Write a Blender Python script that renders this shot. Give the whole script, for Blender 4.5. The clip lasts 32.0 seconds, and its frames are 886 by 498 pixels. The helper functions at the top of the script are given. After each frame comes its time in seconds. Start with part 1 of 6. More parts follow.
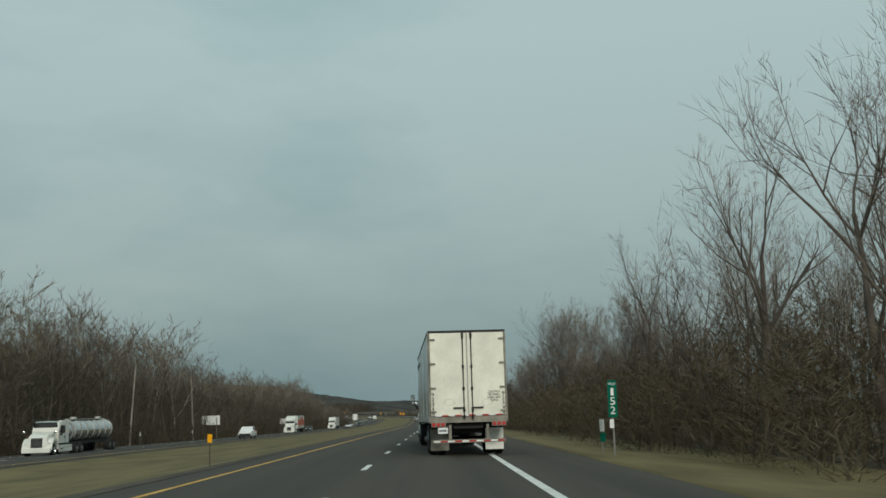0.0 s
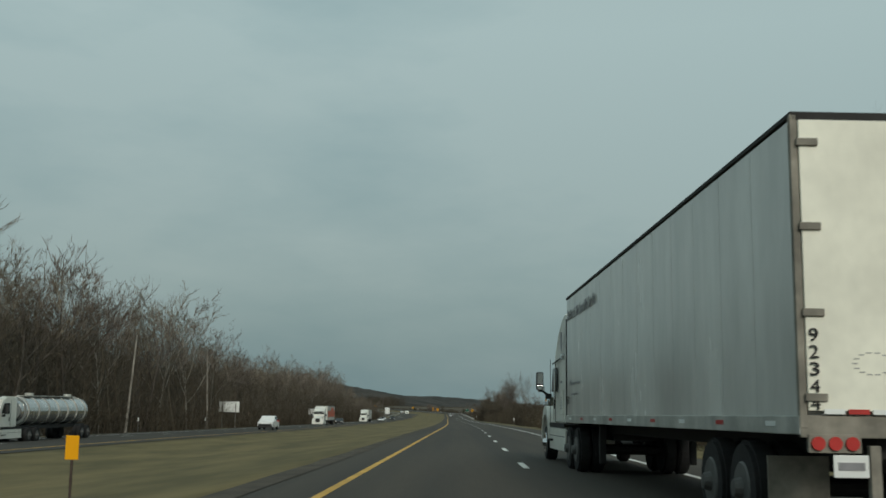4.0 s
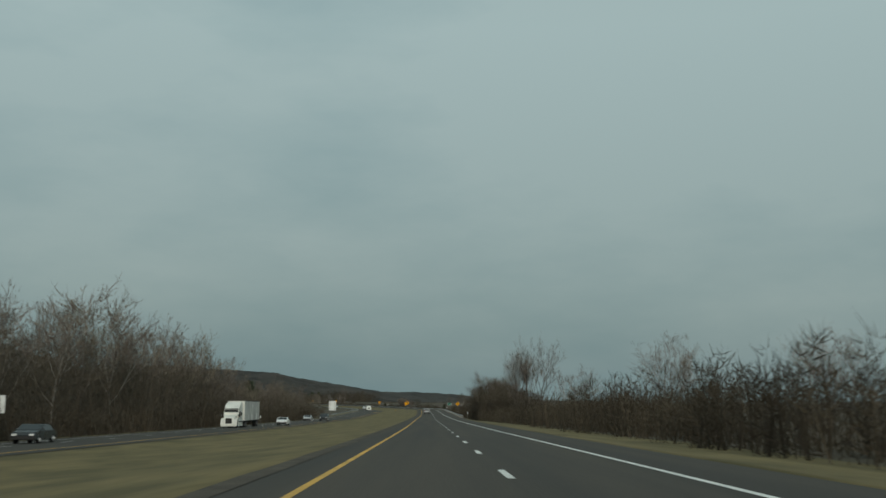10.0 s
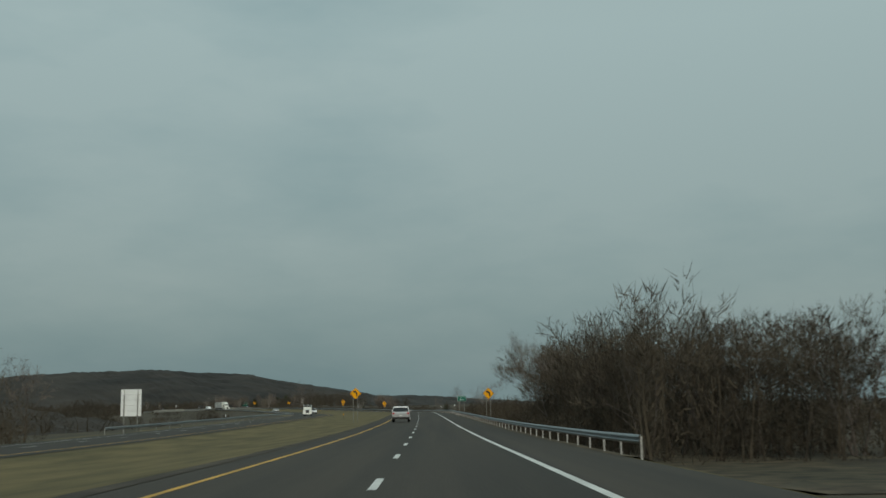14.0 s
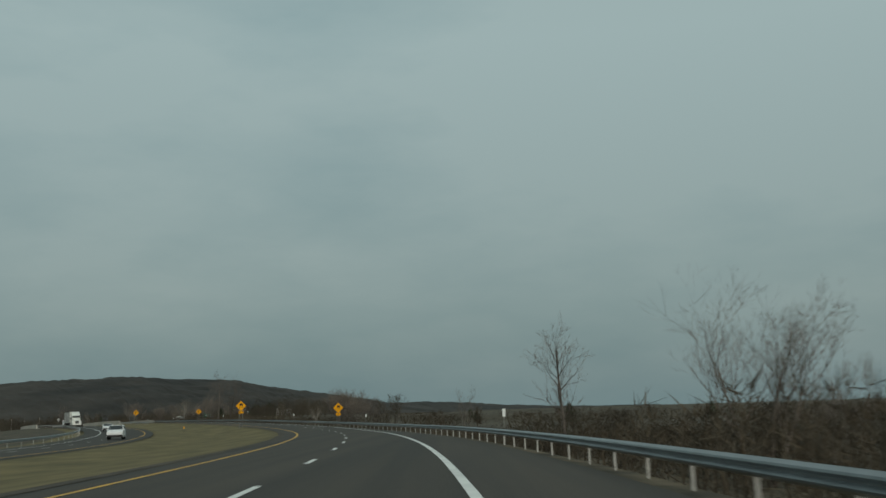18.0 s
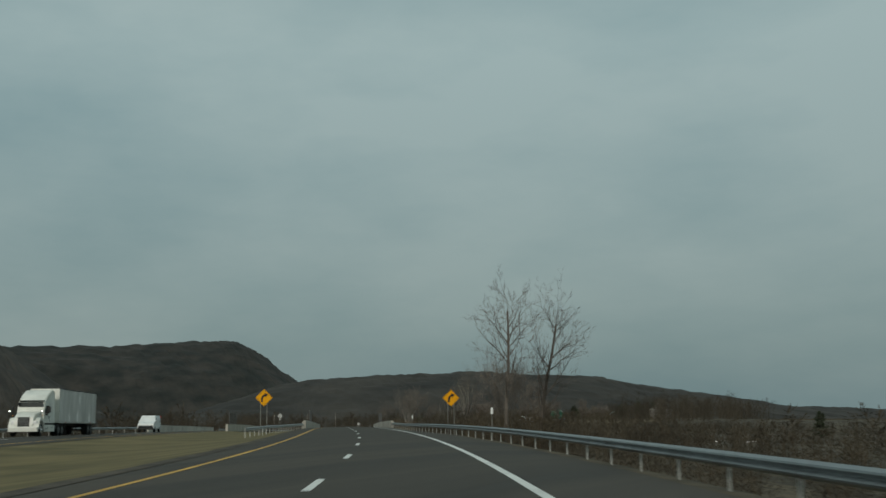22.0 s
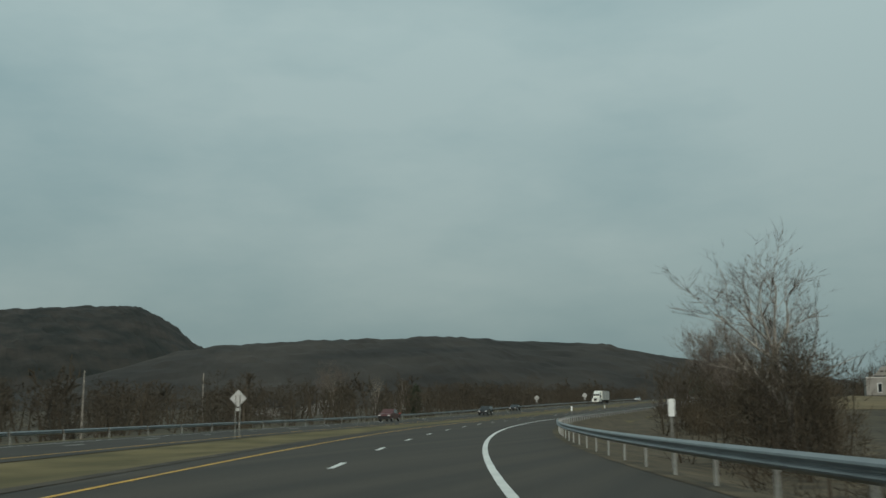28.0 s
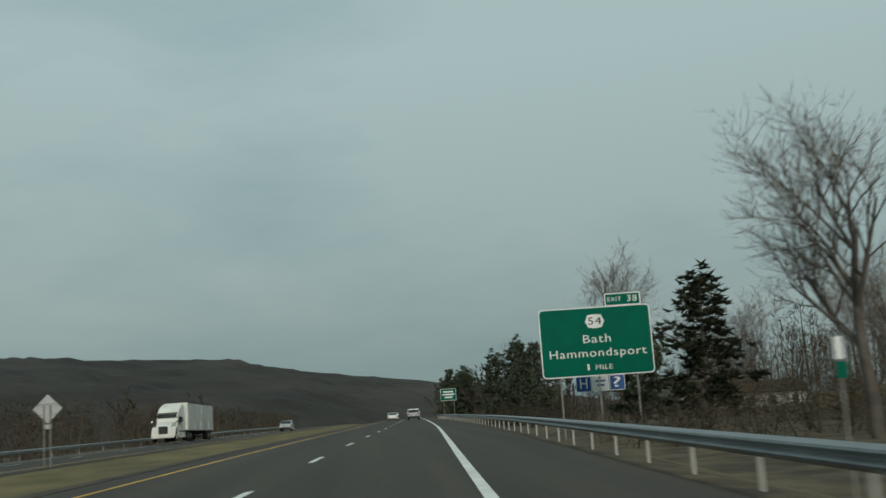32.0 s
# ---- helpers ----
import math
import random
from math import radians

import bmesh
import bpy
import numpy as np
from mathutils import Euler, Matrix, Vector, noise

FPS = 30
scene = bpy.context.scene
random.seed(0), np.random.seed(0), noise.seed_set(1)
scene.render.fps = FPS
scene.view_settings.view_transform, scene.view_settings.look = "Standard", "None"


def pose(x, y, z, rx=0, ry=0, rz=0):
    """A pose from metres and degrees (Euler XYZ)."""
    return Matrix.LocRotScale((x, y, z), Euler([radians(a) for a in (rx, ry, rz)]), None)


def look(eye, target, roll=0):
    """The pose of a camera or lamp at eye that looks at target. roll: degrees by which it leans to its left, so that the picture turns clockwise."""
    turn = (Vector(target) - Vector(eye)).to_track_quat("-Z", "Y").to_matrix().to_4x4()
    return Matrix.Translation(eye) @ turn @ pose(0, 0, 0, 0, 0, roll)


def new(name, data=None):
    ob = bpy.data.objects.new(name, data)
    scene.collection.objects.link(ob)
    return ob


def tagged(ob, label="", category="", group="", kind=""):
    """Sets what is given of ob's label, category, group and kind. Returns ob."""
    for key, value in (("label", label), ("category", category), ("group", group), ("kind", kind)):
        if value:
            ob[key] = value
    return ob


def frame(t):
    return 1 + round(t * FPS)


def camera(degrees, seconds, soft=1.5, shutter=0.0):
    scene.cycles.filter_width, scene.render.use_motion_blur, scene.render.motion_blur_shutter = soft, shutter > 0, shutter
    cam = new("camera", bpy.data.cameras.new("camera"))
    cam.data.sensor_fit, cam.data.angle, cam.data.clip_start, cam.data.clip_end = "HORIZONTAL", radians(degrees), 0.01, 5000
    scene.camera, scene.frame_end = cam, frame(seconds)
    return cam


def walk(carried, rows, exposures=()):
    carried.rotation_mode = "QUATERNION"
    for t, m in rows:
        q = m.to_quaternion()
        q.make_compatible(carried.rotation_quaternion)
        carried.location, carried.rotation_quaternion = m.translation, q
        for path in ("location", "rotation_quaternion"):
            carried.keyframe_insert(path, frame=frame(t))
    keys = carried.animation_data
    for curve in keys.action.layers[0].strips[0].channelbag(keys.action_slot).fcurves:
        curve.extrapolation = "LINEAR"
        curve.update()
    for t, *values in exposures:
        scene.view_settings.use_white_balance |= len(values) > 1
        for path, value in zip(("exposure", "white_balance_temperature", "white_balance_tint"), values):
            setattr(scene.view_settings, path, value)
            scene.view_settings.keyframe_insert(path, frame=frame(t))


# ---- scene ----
cam = camera(45.31, 32.0, 1.6, 0.18)
# seconds; place in metres; turn in degrees
ROWS = [
    (0, 0.862, -19.783, 0.849, 98.60, 1.62, -0.92),
    (0.5, 0.845, -18.420, 0.838, 98.59, 1.46, -0.77),
    (1, 0.794, -17.057, 0.827, 98.57, 1.30, -0.60),
    (1.5, 0.674, -15.433, 0.815, 98.55, 1.26, -0.41),
    (2, 0.464, -13.807, 0.805, 98.52, 1.06, -0.17),
    (2.5, 0.060, -11.543, 0.793, 98.50, 0.33, 0.19),
    (3, -0.405, -9.278, 0.772, 98.48, -0.45, 0.53),
    (3.5, -0.690, -7.000, 0.747, 98.46, -0.82, 0.68),
    (4, -0.880, -4.950, 0.724, 98.45, -0.87, 0.67),
    (4.5, -1.020, -2.880, 0.703, 98.43, -0.73, 0.54),
    (5, -1.105, -0.800, 0.682, 98.43, -0.49, 0.36),
    (5.5, -1.145, 1.290, 0.663, 98.42, -0.25, 0.18),
    (6, -1.155, 3.300, 0.645, 98.42, -0.14, 0.04),
    (6.5, -1.135, 5.350, 0.629, 98.42, -0.13, -0.06),
    (7, -1.090, 7.560, 0.614, 98.44, -0.11, -0.16),
    (7.25, -1.050, 9.350, 0.600, 98.46, -0.08, -0.22),
    (7.5, -0.975, 12.250, 0.576, 98.50, -0.04, -0.28),
    (7.75, -0.898, 19.149, 0.526, 98.53, 0.00, -0.34),
    (8, -0.782, 27.848, 0.463, 98.54, 0.06, -0.39),
    (8.5, -0.583, 46.899, 0.307, 98.50, 0.24, -0.33),
    (9, -0.456, 65.946, 0.113, 98.43, 0.36, -0.14),
    (9.5, -0.404, 84.995, -0.084, 98.34, 0.21, -0.21),
    (10, -0.421, 104.046, -0.266, 98.27, -0.02, -0.41),
    (10.5, -0.525, 123.098, -0.455, 98.27, -0.17, -0.40),
    (11, -0.614, 142.150, -0.653, 98.31, -0.24, -0.32),
    (11.5, -0.596, 161.202, -0.837, 98.38, -0.17, -0.19),
    (12, -0.532, 180.256, -1.003, 98.43, 0.01, -0.09),
    (12.5, -0.404, 199.311, -1.154, 98.41, 0.31, -0.28),
    (13, -0.242, 218.366, -1.295, 98.38, 0.65, -0.57),
    (13.5, -0.123, 236.192, -1.412, 98.42, 0.86, -0.63),
    (14, -0.043, 254.017, -1.516, 98.49, 0.96, -0.47),
    (14.5, 0.001, 271.844, -1.624, 98.59, 1.03, -0.14),
    (15, 0.005, 289.671, -1.715, 98.70, 1.12, 0.21),
    (15.5, -0.007, 307.498, -1.741, 98.80, 1.31, 0.41),
    (16, -0.004, 325.326, -1.711, 98.88, 1.64, 0.37),
    (16.5, 0.010, 343.022, -1.647, 98.94, 2.26, 0.13),
    (17, -0.075, 360.718, -1.562, 98.98, 2.69, -0.05),
    (17.5, -0.280, 378.407, -1.482, 98.93, 2.45, -0.02),
    (18, -0.581, 396.103, -1.424, 98.88, 1.97, 0.35),
    (18.5, -1.292, 413.819, -1.421, 98.87, 1.53, 1.65),
    (19, -2.593, 431.521, -1.452, 98.88, 1.17, 3.97),
    (19.5, -4.280, 447.916, -1.470, 98.93, 1.10, 6.96),
    (20, -6.749, 464.222, -1.463, 99.00, 1.09, 10.25),
    (20.5, -10.292, 480.323, -1.400, 99.04, 0.92, 13.33),
    (21, -14.568, 496.232, -1.287, 99.11, 0.74, 16.04),
    (21.5, -19.300, 511.998, -1.143, 99.27, 0.66, 17.93),
    (22, -24.563, 527.595, -0.968, 99.47, 0.63, 19.67),
    (22.5, -30.265, 543.044, -0.788, 99.70, 0.58, 21.78),
    (23, -36.549, 558.269, -0.606, 99.88, 0.69, 24.00),
    (23.5, -43.519, 573.169, -0.456, 99.89, 1.23, 25.99),
    (24, -50.688, 587.942, -0.360, 99.83, 1.82, 26.67),
    (24.5, -57.718, 602.773, -0.304, 99.72, 2.13, 25.71),
    (25, -64.713, 617.628, -0.274, 99.58, 2.27, 24.72),
    (25.5, -71.993, 632.922, -0.282, 99.39, 2.05, 24.27),
    (26, -79.291, 648.201, -0.343, 99.14, 1.47, 23.82),
    (26.5, -86.473, 663.522, -0.437, 98.89, 0.79, 22.99),
    (27, -93.251, 679.000, -0.526, 98.68, 0.25, 21.16),
    (27.5, -99.300, 694.758, -0.620, 98.56, 0.10, 18.58),
    (28, -104.694, 711.355, -0.745, 98.52, 0.36, 15.89),
    (28.5, -109.467, 728.133, -0.870, 98.43, 0.33, 13.75),
    (29, -113.460, 745.109, -0.934, 98.38, 0.23, 11.46),
    (29.5, -116.504, 762.280, -0.947, 98.42, 0.24, 8.53),
    (30, -118.622, 779.593, -0.939, 98.52, 0.37, 5.48),
    (30.5, -119.823, 796.998, -0.899, 98.62, 0.63, 2.21),
    (31, -120.278, 814.445, -0.780, 98.79, 1.20, -0.67),
    (31.5, -120.192, 831.908, -0.578, 99.14, 2.39, -2.49),
    (32, -119.686, 849.384, -0.293, 99.56, 3.80, -3.43),
]
walk(cam, [(t, pose(x, y, z, rx, ry, rz)) for t, x, y, z, rx, ry, rz in ROWS],
     [(0, 0.16), (2, 0.14), (4, 0.04), (7, 0.02), (10, -0.06), (13, -0.09), (20, -0.16), (25, -0.13), (27.5, 0.04), (32, 0.05)])

# The clip runs faster than the traffic did: the whole place is built to this scale,
# so that the camera keeps within its pace. All sizes below are true metres.
SCALE = 0.58
STEP = 61.0
# the road's bend (radians per metre) and grade, every STEP metres from START
START = -80.0
BEND = [-0.000150, 0.000006, 0.000189, 0.000043, 0.000024, 0.000058, -0.000056, -0.000044, 0.000068, 0.000029, 0.000157, -0.000066, 0.001256, 0.001664, 0.001584, 0.001458, 0.001186, -0.000249, 0.000117, -0.000186, -0.001567, -0.001562, -0.001805, -0.001565, -0.001115, -0.000282, 0.000247, 0.000031, 0.000133, 0.000187, 0.000186, 0.000186, 0.000186]
GRADE = [-0.01004, -0.00720, -0.01095, -0.00936, -0.01064, -0.00897, -0.00770, -0.00550, -0.00616, 0.00129, 0.00520, 0.00438, -0.00223, -0.00030, 0.00643, 0.01111, 0.01159, 0.00437, 0.00092, -0.00581, -0.00497, -0.00812, -0.00090, 0.00139, 0.01076, 0.02027, 0.01485, 0.01455, 0.01313, 0.01146, 0.01032, 0.00959, 0.00922]
KNOTS = [START] + [48 + STEP * k for k in range(len(BEND) - 1)]
ORIGIN = (-0.375, -79.999, 0.732)

# ---- light: thin overcast, a veiled sun behind and to the right of the road's first reach ----
SUN_UP, SUN_WAY = 27.0, 170.0   # elevation, and the way to it clockwise from north (+Y), degrees
world = bpy.data.worlds.new("overcast_sky")
scene.world = world
world.use_nodes = True
wt = world.node_tree
wt.nodes.clear()
sky = wt.nodes.new("ShaderNodeTexSky")
sky.sky_type = "NISHITA"
sky.sun_disc = False
sky.sun_elevation, sky.sun_rotation = radians(SUN_UP), radians(SUN_WAY)
sky.air_density, sky.dust_density = 1.6, 3.0
thin = wt.nodes.new("ShaderNodeMix")
thin.data_type = "RGBA"
thin.blend_type = "MULTIPLY"
thin.inputs["Factor"].default_value = 1.0
thin.inputs["B"].default_value = (0.055, 0.055, 0.055, 1)
wt.links.new(sky.outputs["Color"], thin.inputs["A"])
tc = wt.nodes.new("ShaderNodeTexCoord")
stretch = wt.nodes.new("ShaderNodeMapping")
stretch.inputs["Scale"].default_value = (1.0, 1.3, 2.8)
stretch.inputs["Rotation"].default_value = (0.0, 0.12, 0.5)
wt.links.new(tc.outputs["Generated"], stretch.inputs["Vector"])
cloud = wt.nodes.new("ShaderNodeTexNoise")
cloud.inputs["Scale"].default_value = 1.3
cloud.inputs["Detail"].default_value = 7
cloud.inputs["Roughness"].default_value = 0.54
wt.links.new(stretch.outputs["Vector"], cloud.inputs["Vector"])
tone = wt.nodes.new("ShaderNodeValToRGB")
tone.color_ramp.elements[0].position, tone.color_ramp.elements[0].color = 0.38, (0.250, 0.374, 0.392, 1)
tone.color_ramp.elements[1].position, tone.color_ramp.elements[1].color = 0.575, (0.378, 0.490, 0.488, 1)
wt.links.new(cloud.outputs["Fac"], tone.inputs["Fac"])
# lower sky a little deeper than the overhead veil
split = wt.nodes.new("ShaderNodeSeparateXYZ")
wt.links.new(tc.outputs["Generated"], split.inputs["Vector"])
height = wt.nodes.new("ShaderNodeMapRange")
height.inputs["From Min"].default_value, height.inputs["From Max"].default_value = 0.02, 0.34
height.inputs["To Min"].default_value, height.inputs["To Max"].default_value = 0.70, 1.03
wt.links.new(split.outputs["Z"], height.inputs["Value"])
deep = wt.nodes.new("ShaderNodeMix")
deep.data_type = "RGBA"
deep.blend_type = "MULTIPLY"
deep.inputs["Factor"].default_value = 1.0
wt.links.new(tone.outputs["Color"], deep.inputs["A"])
wt.links.new(height.outputs["Result"], deep.inputs["B"])
veil = wt.nodes.new("ShaderNodeMix")
veil.data_type = "RGBA"
veil.inputs["Factor"].default_value = 0.9
wt.links.new(thin.outputs["Result"], veil.inputs["A"])
wt.links.new(deep.outputs["Result"], veil.inputs["B"])
back = wt.nodes.new("ShaderNodeBackground")
back.inputs["Strength"].default_value = 1.0
wt.links.new(veil.outputs["Result"], back.inputs["Color"])
wout = wt.nodes.new("ShaderNodeOutputWorld")
wt.links.new(back.outputs["Background"], wout.inputs["Surface"])

lamp = bpy.data.lights.new("veiled_sun", "SUN")
lamp.energy, lamp.angle, lamp.color = 1.5, radians(14), (1.0, 0.95, 0.84)
sun = new("veiled_sun", lamp)
a, e = radians(SUN_WAY), radians(SUN_UP)
sun.matrix_basis = look((0, 0, 300), Vector((0, 0, 300)) - Vector((math.sin(a) * math.cos(e), math.cos(a) * math.cos(e), math.sin(e))))
scene.view_settings.exposure = 0.0


# ---- materials ----
def mat(name, colour, rough=0.8, vary=0.25, scale=3.0, fine=40.0, bump=0.1, metal=0.0, second=None, per=0.0, spec=0.3, stretch=None):
    """A surface with coarse stains and fine grain; per: how much alike pieces differ from one another."""
    m = bpy.data.materials.new(name)
    m.use_nodes = True
    t = m.node_tree
    b = t.nodes["Principled BSDF"]
    b.inputs["Metallic"].default_value = metal
    b.inputs["Specular IOR Level"].default_value = spec
    co = t.nodes.new("ShaderNodeTexCoord")
    src = co.outputs["Object"]
    if stretch:
        mp = t.nodes.new("ShaderNodeMapping")
        mp.inputs["Scale"].default_value = stretch
        t.links.new(src, mp.inputs["Vector"])
        src = mp.outputs["Vector"]
    n1 = t.nodes.new("ShaderNodeTexNoise")
    n1.inputs["Scale"].default_value, n1.inputs["Detail"].default_value = 1.0 / scale, 5
    n2 = t.nodes.new("ShaderNodeTexNoise")
    n2.inputs["Scale"].default_value, n2.inputs["Detail"].default_value = fine, 3
    t.links.new(src, n1.inputs["Vector"])
    t.links.new(src, n2.inputs["Vector"])
    lo = tuple(c * (1 - vary) for c in colour)
    hi = second or tuple(min(1, c * (1 + vary)) for c in colour)
    r = t.nodes.new("ShaderNodeValToRGB")
    r.color_ramp.elements[0].position, r.color_ramp.elements[0].color = 0.35, (*lo, 1)
    r.color_ramp.elements[1].position, r.color_ramp.elements[1].color = 0.65, (*hi, 1)
    t.links.new(n1.outputs["Fac"], r.inputs["Fac"])
    g = t.nodes.new("ShaderNodeMapRange")
    g.inputs["To Min"].default_value, g.inputs["To Max"].default_value = 1 - vary * 0.6, 1 + vary * 0.6
    t.links.new(n2.outputs["Fac"], g.inputs["Value"])
    mx = t.nodes.new("ShaderNodeMix")
    mx.data_type, mx.blend_type = "RGBA", "MULTIPLY"
    mx.inputs["Factor"].default_value = 1.0
    t.links.new(r.outputs["Color"], mx.inputs["A"])
    t.links.new(g.outputs["Result"], mx.inputs["B"])
    out = mx.outputs["Result"]
    if per:
        oi = t.nodes.new("ShaderNodeObjectInfo")
        pr = t.nodes.new("ShaderNodeMapRange")
        pr.inputs["To Min"].default_value, pr.inputs["To Max"].default_value = 1 - per, 1 + per
        t.links.new(oi.outputs["Random"], pr.inputs["Value"])
        m2 = t.nodes.new("ShaderNodeMix")
        m2.data_type, m2.blend_type = "RGBA", "MULTIPLY"
        m2.inputs["Factor"].default_value = 1.0
        t.links.new(out, m2.inputs["A"])
        t.links.new(pr.outputs["Result"], m2.inputs["B"])
        out = m2.outputs["Result"]
    t.links.new(out, b.inputs["Base Color"])
    rr = t.nodes.new("ShaderNodeMapRange")
    rr.inputs["To Min"].default_value, rr.inputs["To Max"].default_value = max(0.03, rough - 0.12), min(1, rough + 0.12)
    t.links.new(n1.outputs["Fac"], rr.inputs["Value"])
    t.links.new(rr.outputs["Result"], b.inputs["Roughness"])
    if bump:
        bp = t.nodes.new("ShaderNodeBump")
        bp.inputs["Strength"].default_value = bump
        bp.inputs["Distance"].default_value = 0.02
        t.links.new(n2.outputs["Fac"], bp.inputs["Height"])
        t.links.new(bp.outputs["Normal"], b.inputs["Normal"])
    return m


ASPHALT = mat("asphalt", (0.052, 0.045, 0.036), 0.85, 0.2, 1.1, 30, 0.3, second=(0.072, 0.061, 0.048), stretch=(1, 0.02, 1))
SHOULDER = mat("shoulder_asphalt", (0.054, 0.049, 0.041), 0.9, 0.2, 3.0, 30, 0.3, stretch=(1, 0.2, 1))
GRAVEL = mat("dark_verge_gravel", (0.075, 0.062, 0.046), 0.95, 0.3, 1.5, 20, 0.5)
GRASS = mat("spring_grass", (0.130, 0.106, 0.041), 0.95, 0.26, 2.2, 3.0, 0.4, second=(0.182, 0.142, 0.062), stretch=(1, 0.3, 1))
SCRUB = mat("leaf_litter", (0.062, 0.051, 0.034), 0.97, 0.35, 4.0, 4.0, 0.4, second=(0.105, 0.085, 0.053))
YELLOW = mat("yellow_line_paint", (0.62, 0.36, 0.07), 0.7, 0.2, 2.0, 30, 0.1)
WHITE_LINE = mat("white_line_paint", (0.72, 0.72, 0.68), 0.7, 0.12, 1.0, 30, 0.1)
CONCRETE = mat("bridge_concrete", (0.40, 0.375, 0.325), 0.85, 0.2, 2.5, 14, 0.2)
STEEL = mat("galvanised_steel", (0.27, 0.29, 0.295), 0.42, 0.2, 1.5, 12, 0.05, metal=0.75)
DULL = mat("weathered_zinc", (0.42, 0.42, 0.39), 0.6, 0.22, 0.6, 25, 0.05, metal=0.3)
RUST = mat("weathered_steel", (0.075, 0.055, 0.045), 0.8, 0.35, 0.8, 25, 0.2, metal=0.2)
BARK = mat("bark", (0.105, 0.089, 0.075), 0.95, 0.35, 1.2, 9, 0.5, per=0.25)
PALE_BARK = mat("pale_bark", (0.27, 0.245, 0.21), 0.9, 0.35, 0.9, 9, 0.4, per=0.2)
TWIG = mat("twigs", (0.153, 0.128, 0.107), 0.95, 0.3, 2.0, 5, 0.0, per=0.2)
BRUSH = mat("bare_brush", (0.060, 0.049, 0.034), 0.97, 0.35, 3.0, 4, 0.0, per=0.3)
NEEDLES = mat("pine_needles", (0.046, 0.056, 0.032), 0.9, 0.4, 0.8, 6, 0.0, per=0.2)
BUDS = mat("budding_twigs", (0.155, 0.131, 0.097), 0.95, 0.3, 2.0, 5, 0.0, per=0.2)
UNDER = mat("brown_undergrowth", (0.088, 0.068, 0.043), 0.97, 0.3, 2.5, 5, 0.0, per=0.15)
STAND = mat("grey_brown_saplings", (0.088, 0.074, 0.054), 0.97, 0.25, 3.0, 5, 0.0, per=0.15)
VALLEY = mat("dark_valley_twigs", (0.060, 0.050, 0.036), 0.97, 0.3, 2.5, 5, 0.0, per=0.2)
# Both slope tones are lifted a little to stand in for air haze.
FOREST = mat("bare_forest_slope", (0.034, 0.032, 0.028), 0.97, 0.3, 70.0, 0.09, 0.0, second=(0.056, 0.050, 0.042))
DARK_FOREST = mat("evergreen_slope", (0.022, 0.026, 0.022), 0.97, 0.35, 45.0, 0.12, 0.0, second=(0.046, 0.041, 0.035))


# ---- plan and tools ----
BIG = Matrix.Scale(SCALE, 4)
DS = 2.0
_n = int((KNOTS[-1] - START) / DS)
RS = START + DS * np.arange(_n)
_k, _g = np.interp(RS, KNOTS, BEND), np.interp(RS, KNOTS, GRADE)
RH = np.concatenate([[0], np.cumsum((_k[1:] + _k[:-1]) / 2 * DS)])
_hm = (RH[1:] + RH[:-1]) / 2
RX = ORIGIN[0] + np.concatenate([[0], np.cumsum(-np.sin(_hm) * DS)])
RY = ORIGIN[1] + np.concatenate([[0], np.cumsum(np.cos(_hm) * DS)])
RZ = ORIGIN[2] + np.concatenate([[0], np.cumsum((_g[1:] + _g[:-1]) / 2 * DS)])


def far_u(s):
    """Middle of the other carriageway."""
    return float(np.interp(s, (-100, 420, 700, 1000, 1300, 1600, 2000), (-29, -29, -27, -25, -21, -22, -22)))


def far_dz(s):
    return float(np.interp(s, (-100, 420, 700, 1000, 1300, 2000), (-0.9, -0.9, -0.6, -0.3, -0.55, -0.5)))


def spot(s, u):
    """Plan position and heading at s metres along the road and u metres to its right."""
    h = float(np.interp(s, RS, RH))
    if s < RS[0]:
        x, y = RX[0], RY[0] + (s - RS[0])
    else:
        x, y = float(np.interp(s, RS, RX)), float(np.interp(s, RS, RY))
    return x + u * math.cos(h), y + u * math.sin(h), h


def rail_u(s):
    return float(np.interp(s, (412, 450, 600, 640, 700, 760, 900, 985, 1060, 1084, 1176, 1240, 1400, 1520, 1800), (8.8, 8.1, 7.9, 7.6, 7.9, 8.2, 8.2, 7.8, 7.5, 7.25, 7.3, 7.75, 7.55, 7.5, 7.5)))


def edge_u(s):
    """Right edge of the pavement: close to the rail where there is one."""
    return float(np.interp(s, (390, 460), (6.5, 7.7))) if s < 460 else rail_u(s) - 0.3


def foot_z(s):
    """Fall of the shoulder from the crown of the road to the foot of the rail."""
    return float(np.interp(s, (380, 480, 1050, 1088, 1176, 1250, 1440, 1510, 1800), (-0.15, -0.44, -0.44, -0.2, -0.2, -0.17, -0.2, -0.33, -0.33)))


def road_z(s, u):
    """The carriageway falls gently to both sides, its right shoulder more steeply."""
    z = float(np.interp(s, RS, RZ)) - 0.02 * min(abs(u), 4.2)
    if u > 4.2:
        z += (foot_z(s) + 0.084) * (u - 4.2) / (edge_u(s) + 0.3 - 4.2)
    elif u < -4.2:
        z -= 0.02 * (-u - 4.2)
    return z


def bridge(s):
    return 1092 < s < 1176


